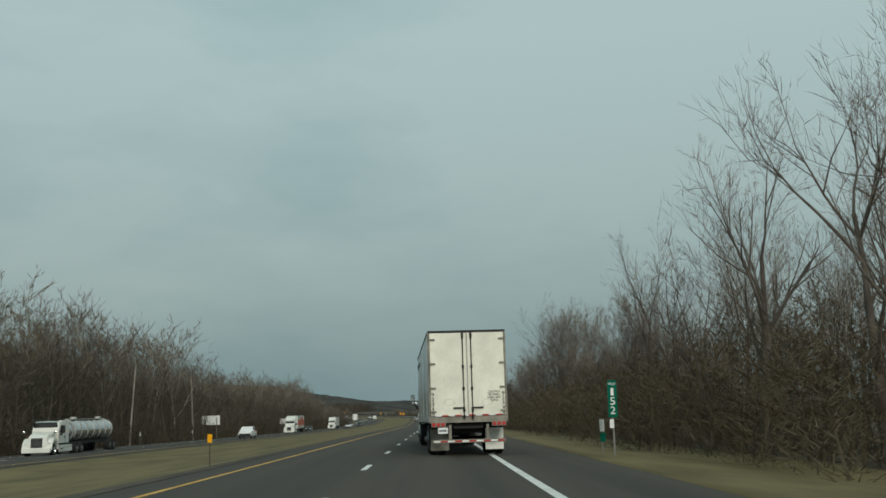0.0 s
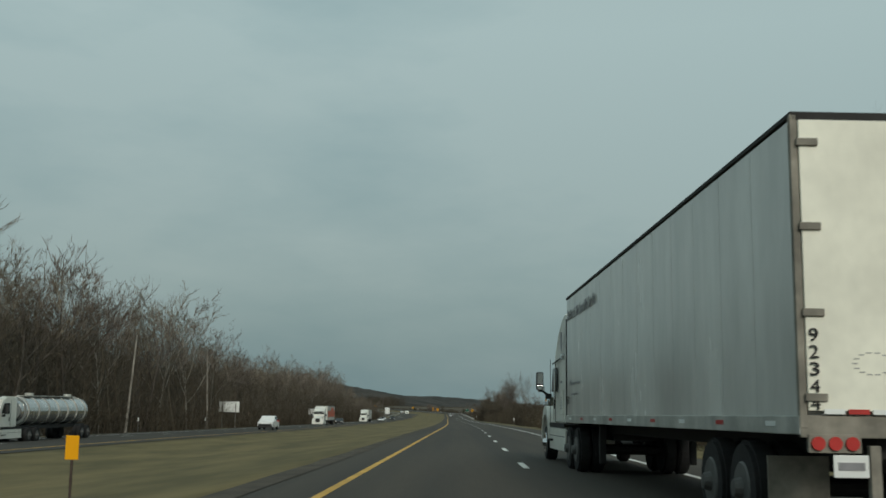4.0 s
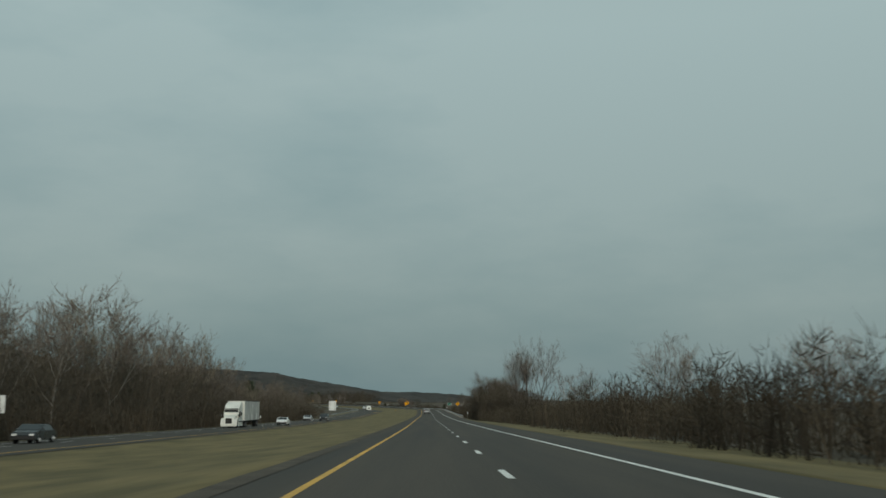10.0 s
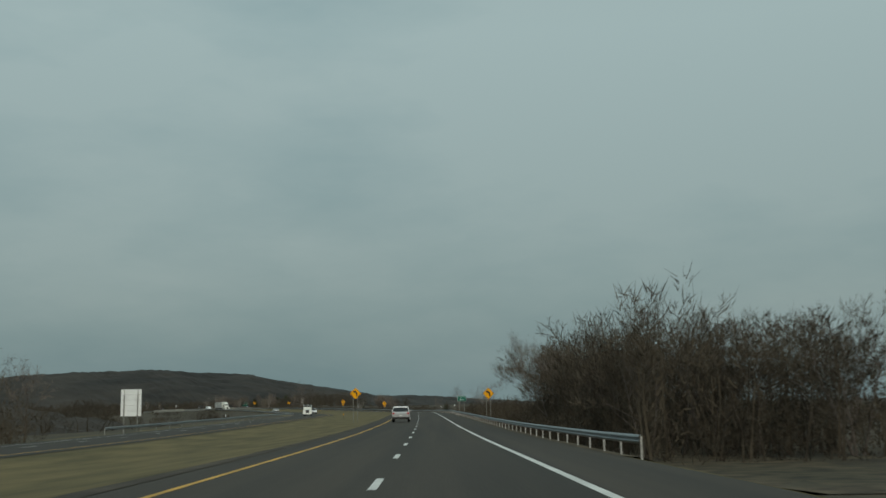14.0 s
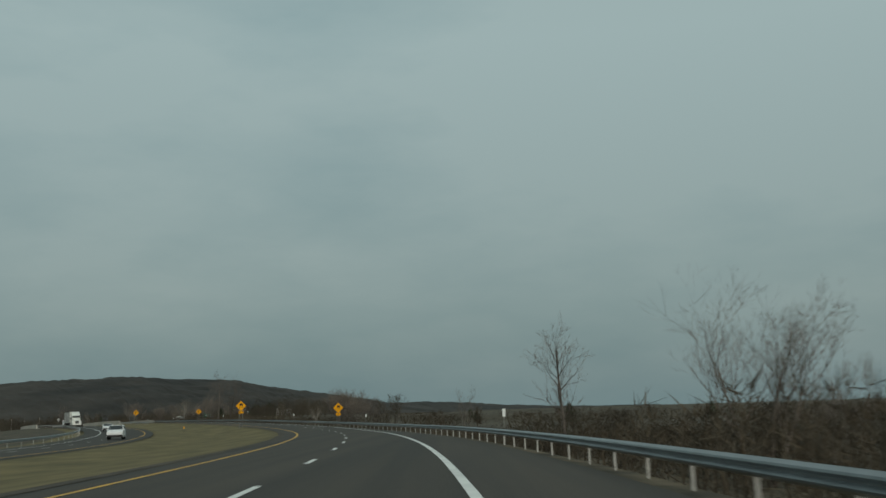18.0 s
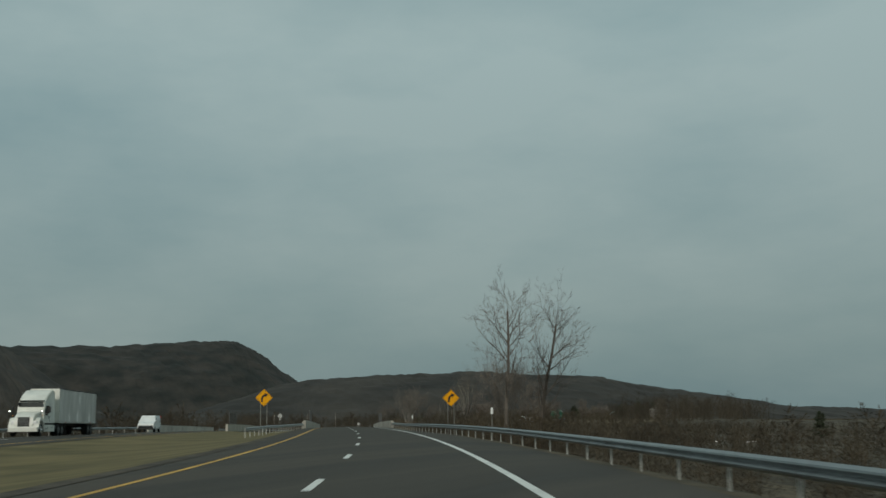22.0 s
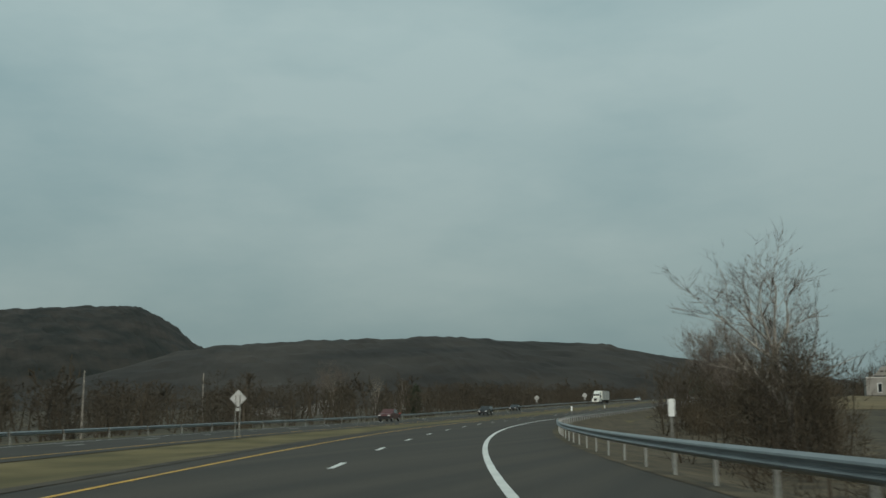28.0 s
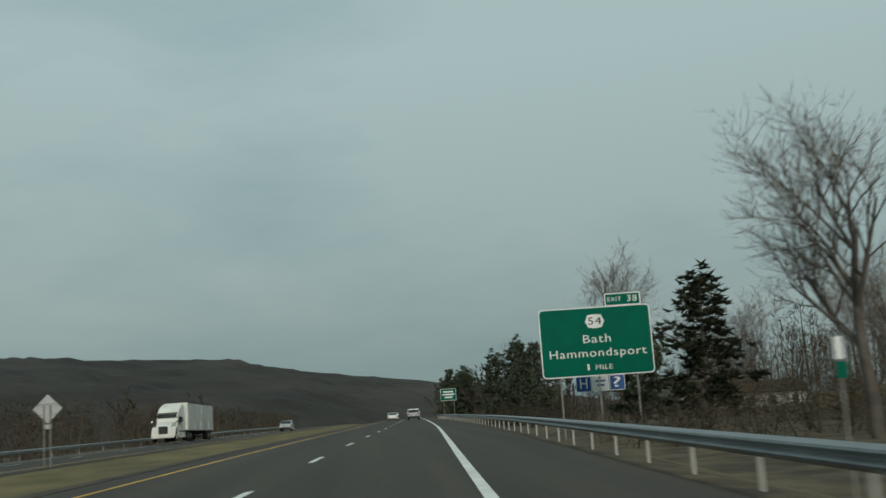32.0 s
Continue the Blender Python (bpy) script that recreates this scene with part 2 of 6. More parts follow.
def ground_z(s, u):
    """Height of the ground."""
    z = float(np.interp(s, RS, RZ))
    fu, fz = far_u(s), far_dz(s)
    rail = float(np.interp(s, (380, 440, 1560, 1700), (0, 1, 1, 1)))
    if bridge(s) and (u > 7.7 or u < -6.4):
        return z - 6.0
    e = edge_u(s)
    if u > e + 0.3:
        q = u - e - 0.3
        # the field inside the right-hand bend rises away from the road
        w = min(1.0, max(0.0, (u - float(np.interp(s, (1540, 1610), (22, 46)))) / 16))
        z += 2.9 * w * w * (3 - 2 * w) * float(np.interp(s, (1420, 1480, 1680, 1780), (0, 1, 1, 0)))
        return z + foot_z(s) - 0.03 - rail * min(q * 0.26, float(np.interp(s, (440, 620, 1090, 1180, 1300, 1450), (1.2, 2.4, 2.6, 2.6, 1.6, 0.9)))) - (1 - rail) * min(q * 0.05, 0.5) + 0.12 * noise.noise((s * 0.07, u * 0.11, 3))
    if u > -5.6:
        return road_z(s, u)
    if u > fu + 6:
        w = (-5.6 - u) / (-5.6 - (fu + 6))
        ditch = -0.55 * math.sin(math.pi * min(1, max(0, w))) ** 0.8
        return z - 0.12 + w * fz + ditch * 0.8 + 0.07 * noise.noise((s * 0.05, u * 0.16, 7))
    if u > fu - 7.5:
        return z + fz - 0.02 * abs(u - fu)
    q = fu - 7.5 - u
    return z + fz - 0.15 - min(q * 0.06, 1.6) + 0.15 * noise.noise((s * 0.06, u * 0.1, 5))


def place(s, u, dz=0.0, turn=0.0, lift=None):
    """The pose of a thing that stands on the ground there; turn 0 looks along the road."""
    x, y, h = spot(s, u)
    z = ground_z(s, u) if lift is None else lift
    return BIG @ Matrix.Translation((x, y, z + dz)) @ Matrix.Rotation(h + radians(turn), 4, "Z")


def link(name, me, m=None, parent=None, label=""):
    ob = new(name, me)
    if parent:
        ob.parent = parent
    if m is not None:
        ob.matrix_basis = m
    if label:
        ob["label"] = label
    return ob


def mesh(name, verts, faces, mats, smooth=False):
    me = bpy.data.meshes.new(name)
    me.from_pydata([tuple(v) for v in verts], [], faces)
    for k in mats if isinstance(mats, (list, tuple)) else [mats]:
        me.materials.append(k)
    if smooth:
        me.polygons.foreach_set("use_smooth", [True] * len(me.polygons))
    me.update()
    return me


def part(name, bm, material, parent, label="", m=None, smooth=False):
    """One mesh object out of a bmesh, under a thing or a part."""
    me = bpy.data.meshes.new(name)
    bm.to_mesh(me)
    bm.free()
    me.materials.append(material)
    if smooth:
        me.polygons.foreach_set("use_smooth", [True] * len(me.polygons))
    return link(name, me, m, parent, label)


def thing(name, m, label, category, group="", kind=""):
    ob = new(name)
    ob.empty_display_size = 0.3
    ob.matrix_basis = m
    return tagged(ob, label, category, group, kind)


def box(size, at=(0, 0, 0), bevel=0.0, bm=None, turn=(0, 0, 0)):
    own = bm is None
    bm = bm or bmesh.new()
    got = bmesh.ops.create_cube(bm, size=1.0, matrix=Matrix.Translation(at) @ Euler([radians(v) for v in turn]).to_matrix().to_4x4() @ Matrix.Diagonal((*size, 1)))
    if bevel and own:
        bmesh.ops.bevel(bm, geom=bm.edges[:], offset=bevel, segments=2, affect="EDGES", profile=0.6)
    return bm


def rod(p, q, r, n=8, r2=None, bm=None):
    bm = bm or bmesh.new()
    p, q = Vector(p), Vector(q)
    d = q - p
    m = Matrix.Translation((p + q) / 2) @ d.to_track_quat("Z", "Y").to_matrix().to_4x4()
    bmesh.ops.create_cone(bm, cap_ends=True, segments=n, radius1=r, radius2=r if r2 is None else r2, depth=d.length, matrix=m)
    return bm


def prism(outline, depth, at=0.0, bevel=0.0, bm=None):
    """A plate in the x-z plane with that outline, its front face looking to -y."""
    bm = bm or bmesh.new()
    lo = [bm.verts.new((x, at, z)) for x, z in outline]
    hi = [bm.verts.new((x, at + depth, z)) for x, z in outline]
    bm.faces.new(lo)
    bm.faces.new(hi[::-1])
    n = len(lo)
    for k in range(n):
        bm.faces.new((lo[k], hi[k], hi[(k + 1) % n], lo[(k + 1) % n]))
    bmesh.ops.recalc_face_normals(bm, faces=bm.faces[:])
    if bevel:
        bmesh.ops.bevel(bm, geom=bm.edges[:], offset=bevel, segments=1, affect="EDGES")
    return bm


def side_prism(outline, y0, y1, bevel=0.0):
    """A solid with its outline in the y-z plane, reaching from x = y0 to x = y1."""
    bm = bmesh.new()
    lo = [bm.verts.new((y0, y, z)) for y, z in outline]
    hi = [bm.verts.new((y1, y, z)) for y, z in outline]
    bm.faces.new(lo)
    bm.faces.new(hi[::-1])
    n = len(lo)
    for k in range(n):
        bm.faces.new((lo[k], hi[k], hi[(k + 1) % n], lo[(k + 1) % n]))
    bmesh.ops.recalc_face_normals(bm, faces=bm.faces[:])
    if bevel:
        bmesh.ops.bevel(bm, geom=bm.edges[:], offset=bevel, segments=2, affect="EDGES", clamp_overlap=True)
    return bm


def ribbon(name, s0, s1, us, step, height, material, smooth=True):
    """A sheet along the road, from s0 to s1, across the given offsets (numbers, or functions of s)."""
    n = int((s1 - s0) / step) + 1
    verts, faces, w = [], [], len(us)
    for i in range(n):
        s = s0 + (s1 - s0) * i / (n - 1)
        for u in us:
            v = u(s) if callable(u) else u
            x, y, _ = spot(s, v)
            verts.append((x, y, height(s, v)))
    for i in range(n - 1):
        for k in range(w - 1):
            a = i * w + k
            faces.append((a, a + 1, a + w + 1, a + w))
    return mesh(name, verts, faces, material, smooth)


# ---- ground, roads, hills ----
def bed(s, u):
    """The sheet of ground lies under the pavement."""
    g = ground_z(s, u)
    fu = far_u(s)
    if -5.0 < u < edge_u(s) + 0.1 or fu - 6.8 < u < fu + 5.2:
        return g - 0.30
    return g


def land(s, u):
    v = bed(s, u)
    out = abs(u) - 50
    if out > 0:
        v = v - min(out * 0.03, 3.0) + (4.0 * noise.noise((s * 0.004, u * 0.004, 1)) if out > 60 else 0)
    return v


def make_ground():
    us = [-620, -330, -180, -110, -75, -55, lambda s: far_u(s) - 16, lambda s: far_u(s) - 10, lambda s: far_u(s) - 6.75, lambda s: far_u(s) - 6.6,
          lambda s: far_u(s) + 5.0, lambda s: far_u(s) + 5.25]
    for w in (0.08, 0.2, 0.35, 0.5, 0.65, 0.8, 0.92):
        us.append(lambda s, w=w: (far_u(s) + 5.4) * (1 - w) + w * -5.3)
    us += [-5.05, -4.9, edge_u, lambda s: edge_u(s) + 0.15, lambda s: edge_u(s) + 0.8, lambda s: edge_u(s) + 1.8, 9.9, 11.5, 14, 18, 25, 36, 52, 80, 130, 260, 620]

    n = ribbon("ground", -140, 2060, us, 11, land, [GRASS])
    # one sheet: the strip along the road and the plain round it, out to the horizon
    verts = [tuple(v.co) for v in n.vertices]
    faces = [tuple(p.vertices) for p in n.polygons]
    b = len(verts)
    k = 24
    for i in range(k + 1):
        for j in range(k + 1):
            x, y = (i / k * 2 - 1), (j / k * 2 - 1)
            verts.append((abs(x) ** 1.5 * math.copysign(7200, x), 800 + abs(y) ** 1.5 * math.copysign(7200, y), -9.5))
    for i in range(k):
        for j in range(k):
            a = b + i * (k + 1) + j
            faces.append((a, a + k + 1, a + k + 2, a + 1))
    me = mesh("ground", verts, faces, [GRASS, SCRUB], True)
    strips = len(us) - 1
    first = us.index(14)
    slots = [1 if (i % strips >= first or i % strips < 7) else 0 for i in range(len(n.polygons))]
    me.polygons.foreach_set("material_index", slots + [1] * (len(faces) - len(slots)))
    g = link("ground", me, BIG)
    tagged(g, "mown spring grass verges and median, dull yellow-green", "ground", kind="structure")


make_ground()


def make_roads():
    road = link("road", ribbon("road", -140, 2060, [-4.9, -3.4, 0, 3.3, 4.2, edge_u], 6, road_z, [ASPHALT]), BIG)
    tagged(road, "worn dark asphalt carriageway of a divided highway, two lanes", "road", kind="structure")
    other = link("road", ribbon("road", -140, 2060, [lambda s: far_u(s) - 6.6, lambda s: far_u(s) - 3.4, far_u, lambda s: far_u(s) + 3.4, lambda s: far_u(s) + 5.0], 8,
                                lambda s, u: float(np.interp(s, RS, RZ)) + far_dz(s) - 0.02 * abs(u - far_u(s)), [SHOULDER]), BIG)
    tagged(other, "grey asphalt carriageway for oncoming traffic beyond the median", "road", kind="structure")

    def line(name, u, w, material, parent, lab):
        fn = u if callable(u) else (lambda s: u)
        top = (lambda s, v: ground_z(s, v) + 0.006)
        link(name, ribbon(name, -140, 2060, [lambda s: fn(s) - w / 2, lambda s: fn(s) + w / 2], 5, top, [material]), None, parent, lab)
    line("edge_line", -3.66, 0.16, YELLOW, road, "solid yellow painted edge line")
    line("edge_line", 3.66, 0.19, WHITE_LINE, road, "solid white painted edge line")
    line("edge_line", lambda s: far_u(s) + 3.66, 0.15, YELLOW, other, "solid yellow painted edge line")
    line("edge_line", lambda s: far_u(s) - 3.66, 0.15, WHITE_LINE, other, "solid white painted edge line")
    dash = mesh("lane_dash", [(-0.075, 0, 0), (0.075, 0, 0), (0.075, 3.05, 0), (-0.075, 3.05, 0), (-0.075, 1.5, 0.0), (0.075, 1.5, 0.0)], [(0, 1, 5, 4), (4, 5, 2, 3)], [WHITE_LINE])
    s = 4.2 - 12.19 * 12
    while s < 1990:
        x, y, h = spot(s, 0)
        g = float(np.interp(s + 1.5, RS, GRADE_AT))
        link("lane_dash", dash, Matrix.Translation((x, y, float(np.interp(s, RS, RZ)) + 0.007)) @ Matrix.Rotation(h, 4, "Z") @ Matrix.Rotation(math.atan(g), 4, "X"), road)
        if s < 1700:
            u = far_u(s)
            x, y, h = spot(s, u)
            link("lane_dash", dash, Matrix.Translation((x, y, float(np.interp(s, RS, RZ)) + far_dz(s) + 0.009)) @ Matrix.Rotation(h, 4, "Z") @ Matrix.Rotation(math.atan(g), 4, "X"), other)
        s += 12.19
    # dark gravel edge of the pavement
    v = link("verge", ribbon("verge", -140, 1088, [lambda s: -5.42 + 0.12 * noise.noise((s * 0.3, 0, 1)), -5.15, -4.86], 3, lambda s, u: road_z(s, u) + 0.012, [GRAVEL]), BIG)
    tagged(v, "dark gravel edge between asphalt and grass", "verge", kind="structure")
    v = link("verge", ribbon("verge", 1180, 2060, [lambda s: -5.42 + 0.12 * noise.noise((s * 0.3, 0, 1)), -5.15, -4.86], 3, lambda s, u: road_z(s, u) + 0.012, [GRAVEL]), BIG)
    tagged(v, "dark gravel edge between asphalt and grass", "verge", kind="structure")
    return road


GRADE_AT = np.interp(RS, KNOTS, GRADE)
make_roads()


def ridge(name, crest, reach, material, label, fuzz=5.0, base=-9.5):
    """A wooded hill: a smooth crest through the given points, falling away on both sides, with an uneven canopy."""
    pts = [Vector(p) for p in crest]
    n = 130
    line = []
    for i in range(n):
        q = i / (n - 1) * (len(pts) - 1)
        k = min(int(q), len(pts) - 2)
        f = q - k
        p0, p1, p2, p3 = pts[max(k - 1, 0)], pts[k], pts[k + 1], pts[min(k + 2, len(pts) - 1)]
        line.append(0.5 * (2 * p1 + (p2 - p0) * f + (2 * p0 - 5 * p1 + 4 * p2 - p3) * f * f + (3 * p1 - p0 - 3 * p2 + p3) * f ** 3))
    way = (pts[-1] - pts[0]).normalized()
    out = Vector((way.y, -way.x, 0))
    if out.y > 0:
        out = -out
    rows = 34
    verts, faces = [], []
    for i, p in enumerate(line):
        for j in range(rows):
            w = j / (rows - 1) * 2.0 - 0.6          # -0.6 behind the crest .. 1.4 in front
            fall = max(0.0, 1 - abs(w) ** 1.35) if w > 0 else max(0.0, 1 - (abs(w) / 0.7) ** 1.5)
            q = p + out * (w * reach)
            gully = 0.16 * (1 - fall) * noise.noise((q.x * 0.004, q.y * 0.004, 2)) * fall * 3
            z = base + (p.z - base) * max(0, fall + gully)
            z += fuzz * (noise.noise((q.x * 0.045, q.y * 0.045, q.z * 0.02)) + 0.8 * noise.noise((q.x * 0.15, q.y * 0.15, 9)))
            verts.append((q.x, q.y, z))
    for i in range(n - 1):
        for j in range(rows - 1):
            a = i * rows + j
            faces.append((a, a + rows, a + rows + 1, a + 1))
    ob = link(name, mesh(name, verts, faces, [material]), BIG)
    return tagged(ob, label, "hill", kind="structure")


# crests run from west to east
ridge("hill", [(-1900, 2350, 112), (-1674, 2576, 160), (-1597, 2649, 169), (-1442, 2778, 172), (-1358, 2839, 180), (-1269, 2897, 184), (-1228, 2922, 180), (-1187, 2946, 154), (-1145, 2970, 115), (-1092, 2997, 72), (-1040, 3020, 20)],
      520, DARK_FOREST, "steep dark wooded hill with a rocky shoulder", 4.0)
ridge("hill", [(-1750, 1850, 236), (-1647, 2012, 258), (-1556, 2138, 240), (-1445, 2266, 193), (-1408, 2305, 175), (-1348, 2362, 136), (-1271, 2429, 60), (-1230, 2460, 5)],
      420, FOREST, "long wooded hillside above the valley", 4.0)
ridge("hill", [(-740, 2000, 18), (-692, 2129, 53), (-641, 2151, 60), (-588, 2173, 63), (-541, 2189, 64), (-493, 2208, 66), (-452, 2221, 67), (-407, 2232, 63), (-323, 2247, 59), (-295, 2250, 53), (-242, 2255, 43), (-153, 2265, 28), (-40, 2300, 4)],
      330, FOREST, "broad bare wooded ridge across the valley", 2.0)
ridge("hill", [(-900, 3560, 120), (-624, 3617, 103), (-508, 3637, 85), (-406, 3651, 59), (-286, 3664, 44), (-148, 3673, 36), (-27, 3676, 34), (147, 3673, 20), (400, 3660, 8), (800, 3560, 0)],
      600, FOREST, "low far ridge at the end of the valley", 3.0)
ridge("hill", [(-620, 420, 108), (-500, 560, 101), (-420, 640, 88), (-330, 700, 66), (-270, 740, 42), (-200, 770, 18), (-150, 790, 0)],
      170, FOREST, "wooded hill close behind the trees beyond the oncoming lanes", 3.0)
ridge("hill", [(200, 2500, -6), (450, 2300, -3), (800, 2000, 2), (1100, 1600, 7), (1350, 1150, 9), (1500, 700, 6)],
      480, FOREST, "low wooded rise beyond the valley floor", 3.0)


# ---- trees ----
class Wood:
    """Gathers the tubes and slivers of one tree."""

    def __init__(self, seed, fine=0.012, short=1.0):
        self.fine = fine             # least half-width of a twig
        self.short = short           # length of the first limbs against the usual
        self.rng = random.Random(seed)
        self.v, self.f = [], []      # limbs
        self.tv, self.tf = [], []    # twigs

    def tube(self, pts, radii, n):
        base = len(self.v)
        for i, p in enumerate(pts):
            d = (pts[min(i + 1, len(pts) - 1)] - pts[max(i - 1, 0)]).normalized()
            a = d.orthogonal().normalized()
            b = d.cross(a)
            for k in range(n):
                w = 2 * math.pi * k / n
                self.v.append(p + (a * math.cos(w) + b * math.sin(w)) * radii[i])
        for i in range(len(pts) - 1):
            for k in range(n):
                q, r = base + i * n + k, base + i * n + (k + 1) % n
                self.f.append((q, r, r + n, q + n))

    def sliver(self, p, d, length, width):
        d = d.normalized()
        a = d.cross(Vector((self.rng.uniform(-1, 1), self.rng.uniform(-1, 1), self.rng.uniform(-1, 1)))).normalized() * width
        bend = Vector((self.rng.uniform(-1, 1), self.rng.uniform(-1, 1), self.rng.uniform(-0.3, 0.8))) * length * 0.13
        b = len(self.tv)
        mid = p + d * length * 0.5 + bend
        self.tv += [p - a, p + a, mid + a * 0.55, mid - a * 0.55, p + d * length + bend * 0.6]
        self.tf += [(b, b + 1, b + 2, b + 3), (b + 3, b + 2, b + 4)]
        return mid, p + d * length + bend * 0.6

    def spike(self, p, d, length, width):
        d = d.normalized()
        a = d.cross(Vector((self.rng.uniform(-1, 1), self.rng.uniform(-1, 1), self.rng.uniform(-1, 1)))).normalized() * width
        b = len(self.tv)
        self.tv += [p - a, p + a, p + d * length]
        self.tf.append((b, b + 1, b + 2))

    def branch(self, p, d, length, radius, level, rise, twigs, splits):
        rng = self.rng
        n = (5, 4, 2)[min(level, 2)]
        pts, radii = [p], [radius]
        step = length / n
        cur = d.normalized()
        for i in range(n):
            wob = 0.10 + 0.10 * level
            cur = (cur + Vector((rng.uniform(-1, 1), rng.uniform(-1, 1), rng.uniform(-0.6, 1) * 1.0 + rise)) * wob).normalized()
            p = p + cur * step
            pts.append(p)
            radii.append(radius * (1 - 0.62 * (i + 1) / n))
        self.tube(pts, radii, (7, 5, 4, 3)[min(level, 3)])
        count = splits[min(level, len(splits) - 1)]
        for k in range(count):
            t = rng.uniform(0.30 if level else 0.34, 0.97) if k < count - 1 else 1.0
            i = min(int(t * n), n - 1)
            q = pts[i].lerp(pts[i + 1], t * n - i)
            along = (pts[i + 1] - pts[i]).normalized()
            side = along.orthogonal()
            side.rotate(Matrix.Rotation(rng.uniform(0, 6.283), 3, along))
            sp = rng.uniform(0.45, 0.95) if level else rng.uniform(0.5, 1.0)
            nd = (along + side * sp + Vector((0, 0, rise * 0.6))).normalized()
            if k == count - 1:
                nd = (along + side * 0.3).normalized()
            nl = length * rng.uniform(0.48, 0.72) * (1.05 - 0.35 * t * (level == 0))
            nr = radius * (1 - 0.62 * t) * rng.uniform(0.5, 0.75)
            if level == 0:
                nl, nr = nl * self.short, nr * (0.4 + 0.6 * self.short)
            if level + 1 >= len(splits):
                for _ in range(twigs):
                    j = Vector((rng.uniform(-1, 1), rng.uniform(-1, 1), rng.uniform(-0.5, 1))) * 0.75
                    m, e = self.sliver(q, nd + j, nl * rng.uniform(0.45, 1.0), max(self.fine, nr * 0.55))
                    for _ in range(3):
                        self.spike(m.lerp(e, rng.uniform(0, 0.9)), nd + j + Vector((rng.uniform(-1, 1), rng.uniform(-1, 1), rng.uniform(-0.5, 1))) * 0.9, nl * rng.uniform(0.22, 0.5), max(self.fine * 0.8, nr * 0.35))
            else:
                self.branch(q, nd, nl, nr, level + 1, rise, twigs, splits)


def bare_tree(seed, height, stems=1, lean=0.12, rise=0.25, splits=(6, 5, 4), twigs=3, clear=0.42, bark=None, twig=None, girth=0.018, fine=0.012, short=1.0):
    """Meshes of the trunk with its limbs, and of the twigs of its crown."""
    w = Wood(seed, fine, short)
    rng = w.rng
    for k in range(stems):
        a = 6.283 * k / stems + rng.uniform(-0.5, 0.5)
        out = (lean if stems == 1 else lean + 0.18) * rng.uniform(0.5, 1.2)
        d = Vector((math.cos(a) * out, math.sin(a) * out, 1))
        r = height * girth * rng.uniform(0.8, 1.15) / math.sqrt(stems)
        w.branch(Vector((math.cos(a) * 0.2 * (stems > 1), math.sin(a) * 0.2 * (stems > 1), -0.3)), d, height * rng.uniform(0.60, 0.72) * (1 if stems == 1 else 0.95), r, 0, rise, twigs, splits)
    top = max(v.z for v in w.tv)
    k = height / top
    for v in w.v + w.tv:
        v *= k
    return (mesh("trunk", w.v, w.f, bark or BARK, True), mesh("crown", w.tv, w.tf, twig or TWIG))


def pine_tree(seed, height):
    """A broad, ragged pine: whorls of rising boughs that end in tufts of needles."""
    w = Wood(seed)
    rng = w.rng
    w.tube([Vector((0, 0, -0.2)), Vector((0.1, 0, height * 0.5)), Vector((0, 0.1, height * 0.96))], [height * 0.022, height * 0.014, 0.03], 7)
    nv, nf = [], []
    for k in range(58):
        f = 0.10 + 0.88 * k / 57
        z = height * f
        reach = height * 0.36 * (1 - f) ** 0.62 * rng.uniform(0.42, 1.22) * (0.75 + min(0.25, f * 1.2)) + 0.2
        a = k * 2.4 + rng.uniform(-0.5, 0.5)
        d = Vector((math.cos(a), math.sin(a), rng.uniform(0.0, 0.4)))
        p = Vector((0, 0, z))
        w.tube([p, p + d * reach * 0.6, p + d * reach + Vector((0, 0, reach * 0.10))], [0.05, 0.035, 0.015], 3)
        for j in range(int(3 + reach * 3.4)):
            t = rng.uniform(0.35, 1.05)
            c = p + d * reach * t + Vector((rng.gauss(0, 0.22), rng.gauss(0, 0.22), rng.gauss(0.05, 0.26))) * height * 0.12
            size = rng.uniform(0.30, 0.55)
            for _ in range(11):
                e = Vector((rng.gauss(0, 1), rng.gauss(0, 1), rng.gauss(0.35, 0.6))).normalized() * size
                s = e.orthogonal().normalized() * 0.085
                b = len(nv)
                nv += [c - s, c + s, c + e]
                nf.append((b, b + 1, b + 2))
    return (mesh("trunk", w.v, w.f, BARK, True), mesh("needles", nv, nf, NEEDLES))


